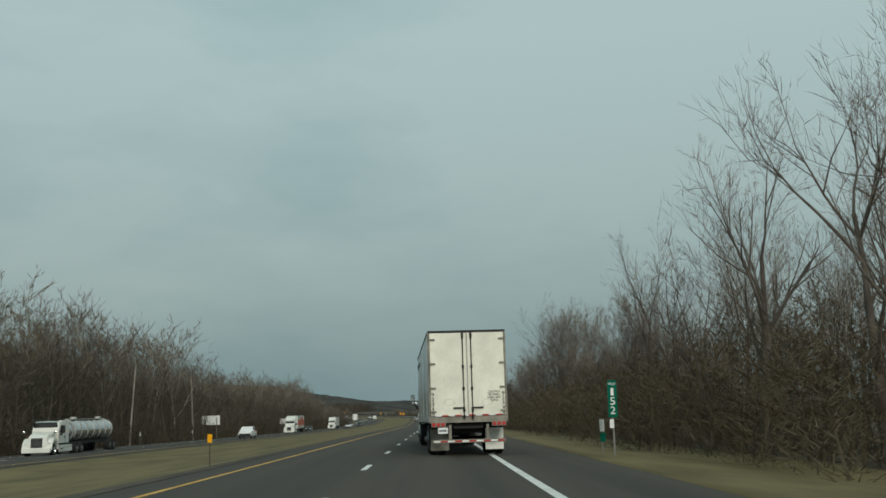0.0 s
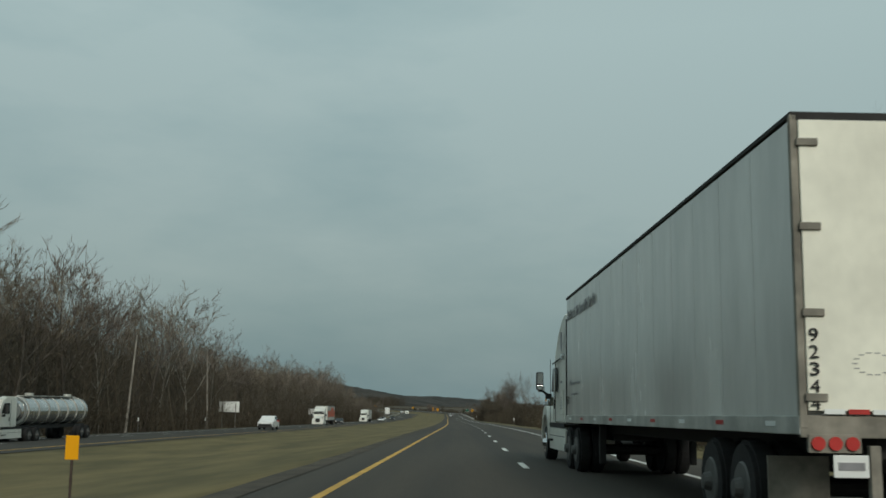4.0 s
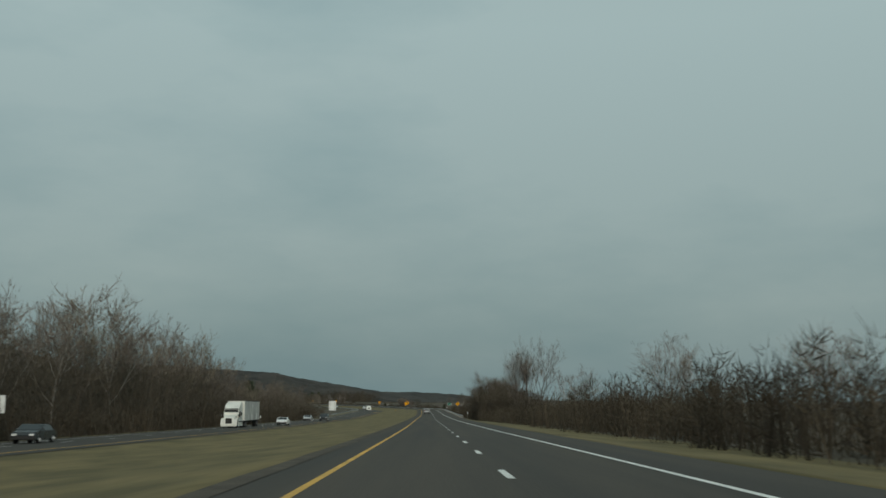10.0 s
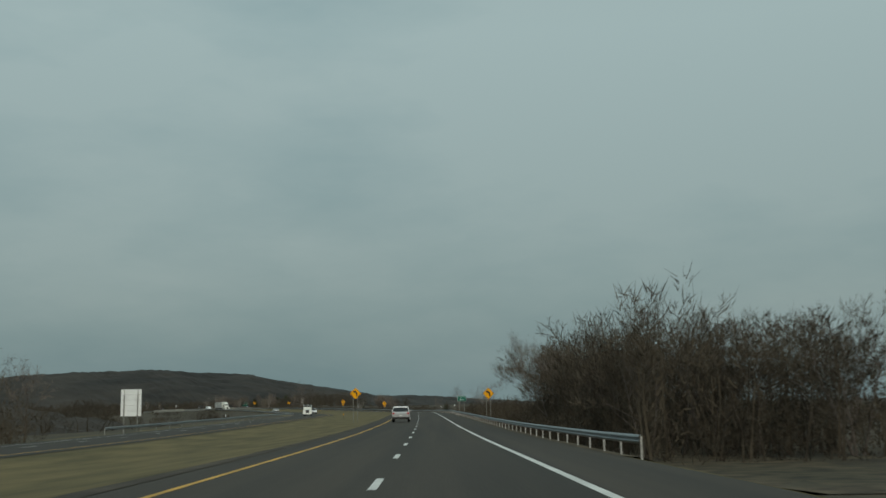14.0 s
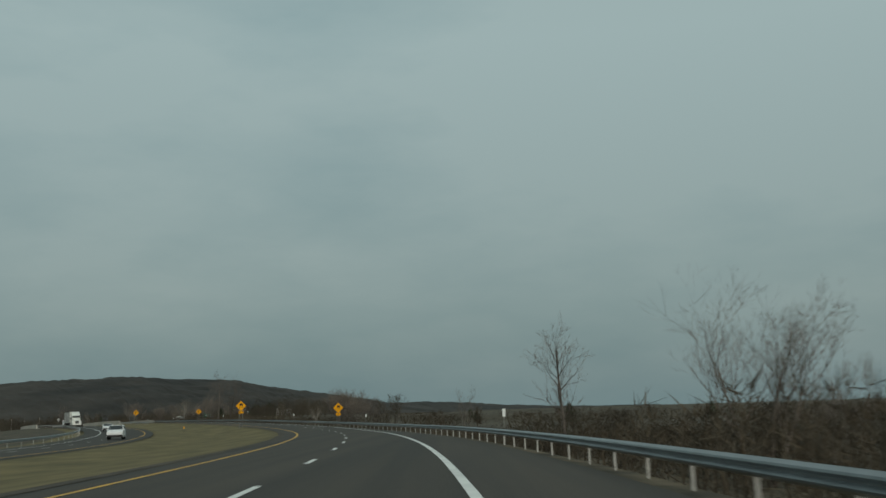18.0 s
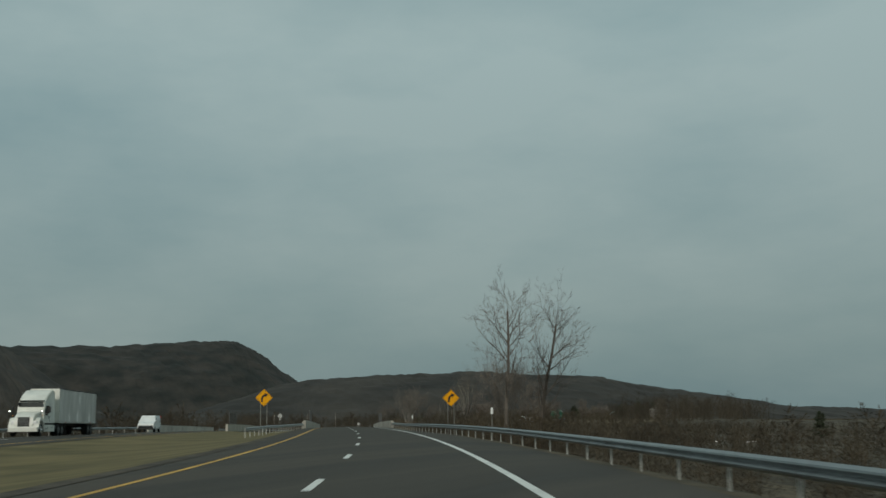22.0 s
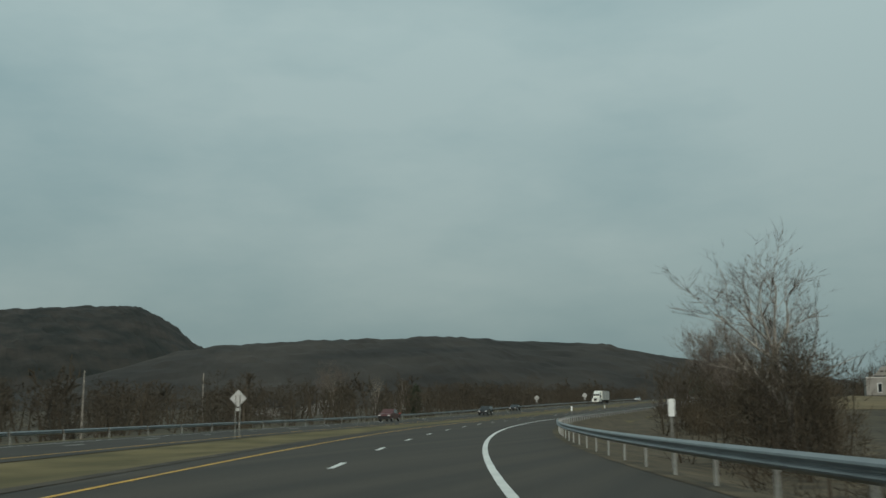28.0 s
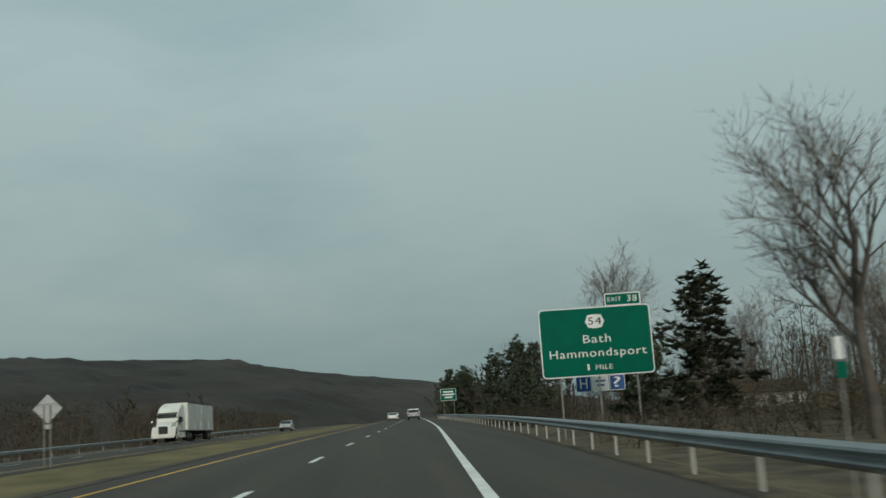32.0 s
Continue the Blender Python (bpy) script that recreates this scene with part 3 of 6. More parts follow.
def sapling_mesh(seed, length, depth, height, stems, twigs, material, width=0.014):
    """Bare saplings and young trees grown close together, length along y: slender stems, each hung from low down to its top with fine twigs."""
    w = Wood(seed)
    rng = w.rng
    grown = []
    for k in range(stems):
        y = length * ((k + rng.uniform(0.05, 0.95)) / stems - 0.5)
        x = rng.uniform(-0.5, 0.5) * depth
        top = height * rng.uniform(0.55, 1.0) * (1 - 0.2 * rng.random() * abs(2 * x / depth))
        lean = Vector((rng.gauss(0, 0.07), rng.gauss(0, 0.07), 1))
        base = Vector((x, y, -0.2))
        w.sliver(base, lean, top * 0.96, width * rng.uniform(1.6, 3.6))
        grown.append((base, lean, top, rng.uniform(0.10, 0.17)))
    for _ in range(twigs):
        base, lean, top, girth = rng.choice(grown)
        f = rng.random() ** 0.8
        reach = top * girth * (0.35 + 1.25 * math.sin(math.pi * min(1.0, 0.12 + 0.86 * f)))
        a, q = rng.uniform(0, 6.283), math.sqrt(rng.random())
        out = Vector((math.cos(a), math.sin(a), 0))
        p = base + lean * top * 0.95 * f + out * reach * q
        w.spike(p, out * rng.uniform(0.1, 0.9) + Vector((rng.gauss(0, 0.35), rng.gauss(0, 0.35), rng.uniform(0.1, 1.1))), rng.uniform(0.35, 1.05), width * rng.uniform(0.55, 1.3))
    return mesh("thicket", w.tv, w.tf, material)


def willow_tree(seed, height):
    """A broad crown of arching limbs hung with long drooping twigs."""
    w = Wood(seed)
    rng = w.rng
    for k in range(4):
        a = 1.57 * k + rng.uniform(-0.4, 0.4)
        d = Vector((math.cos(a) * 0.5, math.sin(a) * 0.5, 1))
        w.branch(Vector((math.cos(a) * 0.25, math.sin(a) * 0.25, -0.3)), d, height * rng.uniform(0.52, 0.62), height * 0.013, 0, 0.02, 3, (8, 6, 4))
    tips = [w.tv[i] for i in range(0, len(w.tv), 3)]
    for _ in range(36000):
        p = rng.choice(tips) + Vector((rng.gauss(0, 0.35), rng.gauss(0, 0.35), rng.gauss(-0.2, 0.4)))
        out = Vector((p.x, p.y, 0)).normalized() * rng.uniform(0.0, 0.5)
        up = 0.4 if rng.random() < 0.55 else -0.8
        w.spike(p, out + Vector((rng.gauss(0, 0.35), rng.gauss(0, 0.35), up)), rng.uniform(0.3, 1.0), rng.uniform(0.012, 0.024))
    k = height / max(v.z for v in w.tv)
    for v in w.v + w.tv:
        v *= k
    return (mesh("trunk", w.v, w.f, BARK, True), mesh("crown", w.tv, w.tf, TWIG))


def plant(kind, s, u, height=None, turn=0.0, label="", category="tree", group="", squash=1.0):
    """A tree of that kind; height: its height, the kind's own where none is given."""
    meshes, own, name, parts = kind
    k = (height / own) if height else 1.0
    ob = thing(name, place(s, u, -0.1, turn) @ Matrix.Diagonal((k * squash, k * squash, k, 1)), label, category, group)
    for me, pn in zip(meshes, parts):
        link(pn, me, None, ob)
    return ob


def tree_mass(name, spots, label, seed):
    """Many far trees joined into one; spots: (s, u, height)."""
    kinds = []
    for k in range(6):
        w = Wood(seed * 10 + k)
        w.branch(Vector((0, 0, -0.3)), Vector((0.05, 0, 1)), 0.66, 0.016, 0, (0.5, 0.25, 0.35)[k % 3], 2, (5, 3))
        v, f = w.v + w.tv, w.f + [tuple(q + len(w.v) for q in t) for t in w.tf]
        top = max(q.z for q in v)
        kinds.append((np.array([tuple(q / top) for q in v]), f))
    rng = random.Random(seed)
    verts, faces = [], []
    for s, u, hh in spots:
        v, f = rng.choice(kinds)
        a = rng.uniform(0, 6.283)
        x, y, _ = spot(s, u)
        c, d = math.cos(a) * hh, math.sin(a) * hh
        base = len(verts)
        z = land(s, u)
        verts += [(x + p[0] * c - p[1] * d, y + p[0] * d + p[1] * c, z + p[2] * hh) for p in v]
        faces += [tuple(q + base for q in t) for t in f]
    ob = link(name, mesh(name, verts, faces, VALLEY), BIG)
    return tagged(ob, label, "woodland", kind="stuff")


TC = ("trunk", "crown")
TALL = [(bare_tree(11 + k, 15, splits=(7, 5, 4), rise=0.42, twigs=3), 15, "bare_tree", TC) for k in range(3)]
ROUND = [(bare_tree(31 + k, 12, stems=2 + k, rise=0.22, splits=(6, 5, 5), twigs=3), 12, "bare_tree", TC) for k in range(3)]
ASPEN = [(bare_tree(233 + k, 18, splits=(20, 5, 3), rise=0.12, lean=0.02, twigs=2, girth=0.0115, fine=0.012, short=0.42), 18, "bare_tree", TC) for k in range(2)]
SLIM = [(bare_tree(51 + k, 16, splits=(9, 5, 3), rise=0.6, lean=0.06, twigs=3, girth=0.013, bark=PALE_BARK, twig=BUDS if k else TWIG), 16, "bare_tree", TC) for k in range(3)]
VASE = [(bare_tree(71 + k, 20, stems=3, rise=0.5, lean=0.22, splits=(7, 6, 4), twigs=3, girth=0.02, bark=PALE_BARK if k else BARK), 20, "bare_tree", TC) for k in range(2)]
FORK = [(bare_tree(121 + k, 20, splits=(8, 6, 5), rise=0.36, lean=0.05, twigs=3, girth=0.016, bark=PALE_BARK if k else BARK), 20, "bare_tree", TC) for k in range(2)]
OAK = [(bare_tree(91, 16, splits=(10, 7, 6), rise=0.12, lean=0.05, twigs=4, girth=0.02), 16, "bare_tree", TC)]
FAR_TREE = [(bare_tree(141 + k, 18, stems=1 + k % 2, splits=(7, 5, 3), rise=0.42, lean=0.08, twigs=3, girth=0.012, bark=PALE_BARK if k == 2 else BARK, twig=BUDS if k == 1 else TWIG, fine=0.035), 18, "bare_tree", TC) for k in range(4)]
DENSE = [(bare_tree(161 + k, 10, stems=3, rise=0.2, lean=0.2, splits=(6, 5, 4), twigs=3, girth=0.02, twig=STAND, fine=0.019), 10, "bare_tree", TC) for k in range(3)]
OPEN = [(bare_tree(93, 14, splits=(9, 6, 4), rise=0.06, lean=0.05, twigs=4, girth=0.02, bark=PALE_BARK, fine=0.013), 14, "bare_tree", TC)]
BUSH = [sapling_mesh(95 + k, 6, 6, 6.0, 26, 3000, BRUSH, 0.022) for k in range(2)]
WILLOW = [(willow_tree(97, 19), 19, "willow_tree", TC)]
PINE = [(pine_tree(5 + k, 8), 8, "pine_tree", ("trunk", "needles")) for k in range(3)]
HAZY = [(bare_tree(181 + k, 10, stems=3 + k, rise=0.28, lean=0.16, splits=(6, 6, 4), twigs=3, girth=0.016, bark=BARK, twig=TWIG, fine=0.011), 10, "bare_tree", TC) for k in range(2)]
CROWN = [(bare_tree(201 + k, 20, stems=2 + k, rise=0.40, lean=0.16, splits=(8, 7, 5), twigs=4, girth=0.019, bark=BARK, twig=TWIG, fine=0.014), 20, "bare_tree", TC) for k in range(2)]
POLE = [(bare_tree(221 + k, 18, splits=(16, 6, 4), rise=0.22, lean=0.03, twigs=2, girth=0.019, bark=BARK, twig=TWIG, fine=0.012, short=0.6), 18, "bare_tree", TC) for k in range(1)]
GROWTH = [sapling_mesh(241 + k, 13, 6, 8.0, 17, 3400, UNDER, 0.0185) for k in range(3)]
COPSE = [sapling_mesh(251 + k, 16, 8, 12.0, 16, 2700, STAND, 0.027) for k in range(3)]
THICK = [sapling_mesh(3 + k, 16, 7, 4.6, 26, 1600, BRUSH, 0.026) for k in range(4)]
LOW_THICK = [sapling_mesh(63 + k, 16, 7, 4.6, 20, 1150, BRUSH, 0.034) for k in range(3)]
WOODS = [sapling_mesh(13 + k, 18, 9, 9.5, 15, 1500, VALLEY, 0.05) for k in range(3)]
CLUMP = [sapling_mesh(83 + k, 14, 8, 6.5, 22, 2400, UNDER, 0.026) for k in range(2)]
DARK_DEEP = [sapling_mesh(53 + k, 18, 9, 9.0, 20, 2600, BRUSH, 0.032) for k in range(2)]


def thicket(kind, s, u, high=1.0, turn=0.0, label="", wide=1.0):
    ob = link("thicket", kind, place(s, u, -0.05, turn) @ Matrix.Diagonal((wide, 1, high, 1)))
    return tagged(ob, label or "tangled bare brown brush and saplings along the verge", "brush", kind="stuff")


def make_woods():
    rng = random.Random(4)
    # right-hand wood beside the first reach: close to the shoulder, tall, thinning out ahead
    s = -6.0
    while s < 150:
        tall = float(np.interp(s, (-6, 12, 18, 25, 31, 35, 52, 62, 70, 80, 91, 100, 112, 150), (15.5, 13.8, 13.8, 15.5, 17.5, 11.5, 11.5, 12.5, 14, 14, 12.5, 10.5, 10, 9)))
        for row, du in enumerate((0, 4.5, 10)):
            k = rng.choice(TALL + POLE[:1] + SLIM[:1] if row else TALL + ROUND + CROWN[:1])
            plant(k, s + rng.uniform(-2, 2), 15.0 + du + rng.uniform(-1.2, 1.2), tall * rng.uniform(0.72, 1.1), rng.uniform(0, 360), squash=0.72 if 26 < s < 100 else 0.9, label=
                  ("leafless grey-brown tree at the edge of a wood", "leafless tree in a roadside wood, bare twigs")[row > 0], group="trees of the right-hand wood")
        s += 7.0
    s = -6.0
    while s < 170:
        hi = float(np.interp(s, (-6, 30, 72, 95, 112, 170), (0.95, 1.0, 1.0, 0.9, 0.75, 0.55)))
        for row in range(3):
            thicket(rng.choice(GROWTH), s + rng.uniform(-2, 2), 12.8 + row * 4.2, hi * (0.62, 0.9, 1.15)[row] * rng.uniform(0.85, 1.15), rng.choice((0, 180)) + rng.uniform(-8, 8), "dense young bare growth at the edge of a wood")
        s += 10.0
    s = 165.0
    while s < 470:
        for row in range(2):
            hi = float(np.interp(s, (165, 250, 300, 340, 415, 470), (1.1, 1.1, 1.0, 0.78, 0.78, 1.1))) * rng.uniform(0.8, 1.2)
            far = 12.6 if s < 200 else 14.5 if s < 424 else 22.0
            thicket(rng.choice(THICK), s + rng.uniform(-3, 3), far + row * 5.5, hi, rng.choice((0, 180)) + rng.uniform(-8, 8))
        s += 11.0
    # wood beyond the oncoming carriageway
    s = 66.0
    while s < 560:
        tall = float(np.interp(s, (66, 130, 190, 310, 330, 382, 392, 520, 560), (21, 20.5, 18, 18.5, 20.5, 20, 12.5, 12, 9)))
        for row, du in enumerate((0, 8) if s < 150 else (2,)):
            k = rng.choice(FAR_TREE)
            plant(k, s + rng.uniform(-3, 3), far_u(s) - 13.5 - du + rng.uniform(-1.5, 1.5), tall * rng.uniform(0.75, 1.08), rng.uniform(0, 360),
                  "leafless tree in the wood beyond the oncoming lanes", group="trees of the far wood")
        s += 8.0
    s = 66.0
    while s < 540:
        for row in range(3 if s < 380 else 2):
            hi = float(np.interp(s, (66, 130, 190, 310, 330, 380, 392, 540), (1.48, 1.42, 1.26, 1.25, 1.42, 1.4, 0.98, 0.9))) * (0.82, 0.95, 1.12)[row] * rng.uniform(0.9, 1.12)
            thicket(rng.choice(COPSE), s + rng.uniform(-3, 3), far_u(s) - 13.5 - row * 5, hi, rng.choice((0, 180)) + rng.uniform(-9, 9), "dense bare growth of the wood beyond the oncoming lanes")
        thicket(rng.choice(THICK), s, far_u(s) - 11.5, 1.0 * rng.uniform(0.7, 1.15), rng.choice((0, 180)))
        s += 11.0


make_woods()


# ---- rails, bridge, signs ----
POST_GREY = mat("dull_post_steel", (0.20, 0.20, 0.18), 0.75, 0.25, 0.6, 20, 0.05, metal=0.2)
TAN = mat("dry_tan_grass", (0.075, 0.058, 0.035), 0.97, 0.35, 1.6, 6, 0.5, second=(0.135, 0.103, 0.062))
SIGN_GREEN = mat("sign_green", (0.0, 0.115, 0.072), 0.75, 0.08, 1.0, 12, 0.0, spec=0.1)
SIGN_YELLOW = mat("sign_yellow", (0.80, 0.36, 0.008), 0.7, 0.06, 1.0, 12, 0.0, spec=0.12)
SIGN_WHITE = mat("sign_white", (0.74, 0.76, 0.74), 0.5, 0.06, 1.0, 12, 0.0, spec=0.4)
SIGN_BLUE = mat("sign_blue", (0.012, 0.075, 0.25), 0.5, 0.08, 1.0, 12, 0.0, spec=0.4)
SIGN_BLACK = mat("sign_black", (0.014, 0.014, 0.014), 0.6, 0.1, 1.0, 12, 0.0)
BACK = mat("sign_back_aluminium", (0.47, 0.48, 0.47), 0.55, 0.14, 0.8, 12, 0.03, metal=0.3)
RED = mat("red_paint", (0.42, 0.035, 0.03), 0.45, 0.15, 1.5, 12, 0.0)


def text_mesh(words, size, material, width=None, slant=0.0, extrude=0.004):
    """Raised letters in the x-z plane, centred, read from the -y side."""
    cu = bpy.data.curves.new("letters", "FONT")
    cu.body, cu.size, cu.extrude, cu.shear = words, size, extrude, slant
    cu.align_x, cu.align_y = "CENTER", "CENTER"
    cu.resolution_u, cu.space_character = 3, 1.12
    tmp = bpy.data.objects.new("letters", cu)
    me = bpy.data.meshes.new_from_object(tmp)
    bpy.data.objects.remove(tmp)
    bpy.data.curves.remove(cu)
    xs = [v.co.x for v in me.vertices]
    k = (width / (max(xs) - min(xs))) if width else 1.0
    c = (max(xs) + min(xs)) / 2
    for v in me.vertices:
        v.co = ((v.co.x - c) * k, -v.co.z, v.co.y)
    me.materials.clear()
    me.materials.append(material)
    return me


def letters(parent, words, size, material, x, y, z, width=None, slant=0.0, turn=0.0, name="lettering"):
    return link(name, text_mesh(words, size, material, width, slant), Matrix.Translation((x, y, z)) @ Matrix.Rotation(radians(turn), 4, "Z"), parent)


def rounded(w, h, r, n=4):
    pts = []
    for cx, cz, a0 in ((w / 2 - r, h / 2 - r, 0), (-w / 2 + r, h / 2 - r, 90), (-w / 2 + r, -h / 2 + r, 180), (w / 2 - r, -h / 2 + r, 270)):
        for k in range(n + 1):
            a = radians(a0 + 90 * k / n)
            pts.append((cx + r * math.cos(a), cz + r * math.sin(a)))
    return pts


def diamond(half, r=0.06):
    return [(x * math.cos(radians(45)) - z * math.sin(radians(45)), x * math.sin(radians(45)) + z * math.cos(radians(45))) for x, z in rounded(half * 1.41421, half * 1.41421, r, 3)]


def shifted(outline, x, z):
    return [(a + x, b + z) for a, b in outline]


def posts(parent, xs, top, gap=0.06, r=0.045, name="post"):
    for x in xs:
        bm = box((r * 1.6, r * 1.2, top + 0.5), (x, gap, top / 2 - 0.25))
        part(name, bm, POST_GREY, parent)


W_BEAM = [(0.0, 0.31), (0.02, 0.295), (0.075, 0.26), (0.085, 0.225), (0.015, 0.17), (0.015, 0.14), (0.085, 0.085), (0.075, 0.05), (0.02, 0.015), (0.0, 0.0)]


def beam_mesh(length):
    """One panel of corrugated rail along y, its ribs towards -x, 3 mm thick."""
    v, f = [], []
    m = len(W_BEAM)
    for y in (0.0, length):
        for x, z in W_BEAM:
            v.append((-x, y, z))
        for x, z in W_BEAM:
            v.append((-x + 0.012, y, z))
    for k in range(m - 1):
        f.append((k, k + 1, 2 * m + k + 1, 2 * m + k))
        f.append((m + k + 1, m + k, 3 * m + k, 3 * m + k + 1))
    f.append((0, 2 * m, 3 * m, m))
    f.append((m - 1, 2 * m - 1, 4 * m - 1, 3 * m - 1))
    return mesh("rail_panel", v, f, STEEL)


PANEL = beam_mesh(3.83)
POST = mesh("rail_post", [(x, y, z) for z in (-0.6, 0.76) for x, y in ((-0.03, -0.022), (0.03, -0.022), (0.03, 0.022), (-0.03, 0.022))],
            [(0, 1, 5, 4), (1, 2, 6, 5), (2, 3, 7, 6), (3, 0, 4, 7), (4, 5, 6, 7)], DULL)


def guardrail(s0, s1, offset, label, side=1, step=3.81, dark=False):
    x, y, _ = spot(s0, offset(s0))
    root = thing("guardrail", BIG @ Matrix.Translation((x, y, ground_z(s0, offset(s0)))), label, "guardrail", kind="structure")
    home = Matrix.Translation((-x, -y, -ground_z(s0, offset(s0))))
    s = s0
    while s < s1:
        a, b = spot(s, offset(s)), spot(s + step, offset(s + step))
        za, zb = [float(np.interp(q, RS, RZ)) + foot_z(q) if side > 0 else ground_z(q, offset(q)) for q in (s, s + step)]
        h = math.atan2(-(b[0] - a[0]), b[1] - a[1])
        tilt = math.atan2(zb - za, step)
        m = home @ Matrix.Translation((a[0], a[1], za)) @ Matrix.Rotation(h, 4, "Z") @ Matrix.Rotation(tilt, 4, "X")
        flip = Matrix.Identity(4) if side > 0 else Matrix.Diagonal((-1, 1, 1, 1))
        link("rail_panel", PANEL, m @ flip @ Matrix.Translation((-0.05, 0, 0.50)) @ Matrix.Diagonal((1, step / 3.81, 1, 1)), root)
        link("rail_post", POST, m @ Matrix.Translation((0.03 * side, 0.3, 0)), root)
        s += step
    return root


guardrail(474, 1083, rail_u, "galvanised corrugated steel guardrail on thin posts along the shoulder")
guardrail(1181, 1740, rail_u, "galvanised corrugated steel guardrail on thin posts round the bend")
guardrail(1000, 1072, lambda s: float(np.interp(s, (1000, 1050, 1075), (-8.6, -7.3, -6.1))), "weathered guardrail leading to the bridge along the median", -1)
guardrail(560, 1089, lambda s: far_u(s) - 7.4, "far guardrail along the oncoming carriageway", -1, 7.62)
guardrail(1176, 1760, lambda s: far_u(s) - 7.4, "far guardrail along the oncoming carriageway after the bridge", -1, 7.62)

def bank_z(s, u):
    """The bank behind the rail: flush with the asphalt's edge, then down to the ground."""
    e = edge_u(s)
    lip = road_z(s, e) + 0.012
    return lip + (ground_z(s, u) + 0.04 - lip) * min(1.0, max(0.0, (u - e - 0.1) / 1.1))


v = link("verge", ribbon("verge", 476, 1086, [lambda s: edge_u(s) - 0.10, lambda s: edge_u(s) + 0.6, lambda s: edge_u(s) + 1.2, lambda s: edge_u(s) + 4, 15, 24], 5, bank_z, [TAN]), BIG)
tagged(v, "dry tan grass bank falling away behind the guardrail", "verge", kind="structure")
v = link("verge", ribbon("verge", 1182, 1760, [lambda s: edge_u(s) - 0.10, lambda s: edge_u(s) + 0.6, lambda s: edge_u(s) + 1.2, lambda s: edge_u(s) + 4, 15, 24, 34], 5, bank_z, [TAN]), BIG)
tagged(v, "dry tan grass bank behind the guardrail on the bend", "verge", kind="structure")
FIELD = mat("pale_stubble_field", (0.165, 0.125, 0.065), 0.97, 0.2, 6.0, 3, 0.3)
v = link("field", ribbon("field", 1452, 1664, [38, 52, 80], 11, lambda s, u: land(s, u) + 0.06, [FIELD]), BIG)
tagged(v, "pale dry stubble field behind the trees", "field", kind="structure")


def make_bridge():
    root = thing("bridge", BIG @ Matrix.Translation((0, 0, 0)), "concrete highway bridge with solid parapets", "bridge", kind="structure")

    def wall(name, u0, u1, s0, s1, low, high, material, parent, lab=""):
        v, f = [], []
        n = max(2, int((s1 - s0) / 4))
        for i in range(n + 1):
            s = s0 + (s1 - s0) * i / n
            z = float(np.interp(s, RS, RZ)) + (far_dz(s) if u0 < -12 else 0)
            for u, dz in ((u0, low), (u0 + 0.02, high), (u1 - 0.02, high), (u1, low)):
                x, y, _ = spot(s, u)
                v.append((x, y, z + dz))
        for i in range(n):
            for k in range(4):
                a, b = i * 4 + k, i * 4 + (k + 1) % 4
                f.append((a, a + 4, b + 4, b))
        f.append((0, 1, 2, 3))
        f.append((n * 4 + 3, n * 4 + 2, n * 4 + 1, n * 4))
        return link(name, mesh(name, v, f, material), None, parent, lab)
    for u0, u1, a, b, top in ((7.15, 7.55, 1084, 1182, 0.86), (-6.3, -5.9, 1072, 1178, 0.96)):
        n = 12
        for k in range(n):
            wall("parapet_panel", u0, u1, a + k * (b - a) / n, a + (k + 1) * (b - a) / n - 0.03, -0.6, top, CONCRETE, root)
        wall("coping", u0 + 0.015, u1 - 0.015, a + 1.2, b, top, top + 0.05, CONCRETE, root)
        wall("end_post", u0 - 0.08, u1 + 0.04, a - 1.1, a - 0.02, -0.6, top - 0.12, CONCRETE, root)
    fu = -24.3
    for u0, u1 in ((fu + 5.2, fu + 5.6), (fu - 7.2, fu - 6.8)):
        for k in range(10):
            wall("parapet_panel", u0, u1, 1088 + k * 8.7, 1088 + (k + 1) * 8.7 - 0.03, -0.5, 1.0, CONCRETE, root)
    wall("deck", -6.35, 7.6, 1070, 1182, -1.3, -0.32, CONCRETE, root)
    wall("deck", fu - 7.3, fu + 5.7, 1086, 1178, -1.3, -0.32, CONCRETE, root)
    for s in (1089, 1175):
        wall("abutment", -6.35, 7.6, s - 1.5, s + 1.5, -9, -0.9, CONCRETE, root)
    return root


make_bridge()
MESH_WIRE = mat("fence_wire", (0.035, 0.035, 0.035), 0.5, 0.1, 1.0, 12, 0.0, metal=0.6)


FENCE_GREY = mat("weathered_fence_steel", (0.16, 0.16, 0.155), 0.6, 0.15, 1.5, 10, 0.0, metal=0.5)


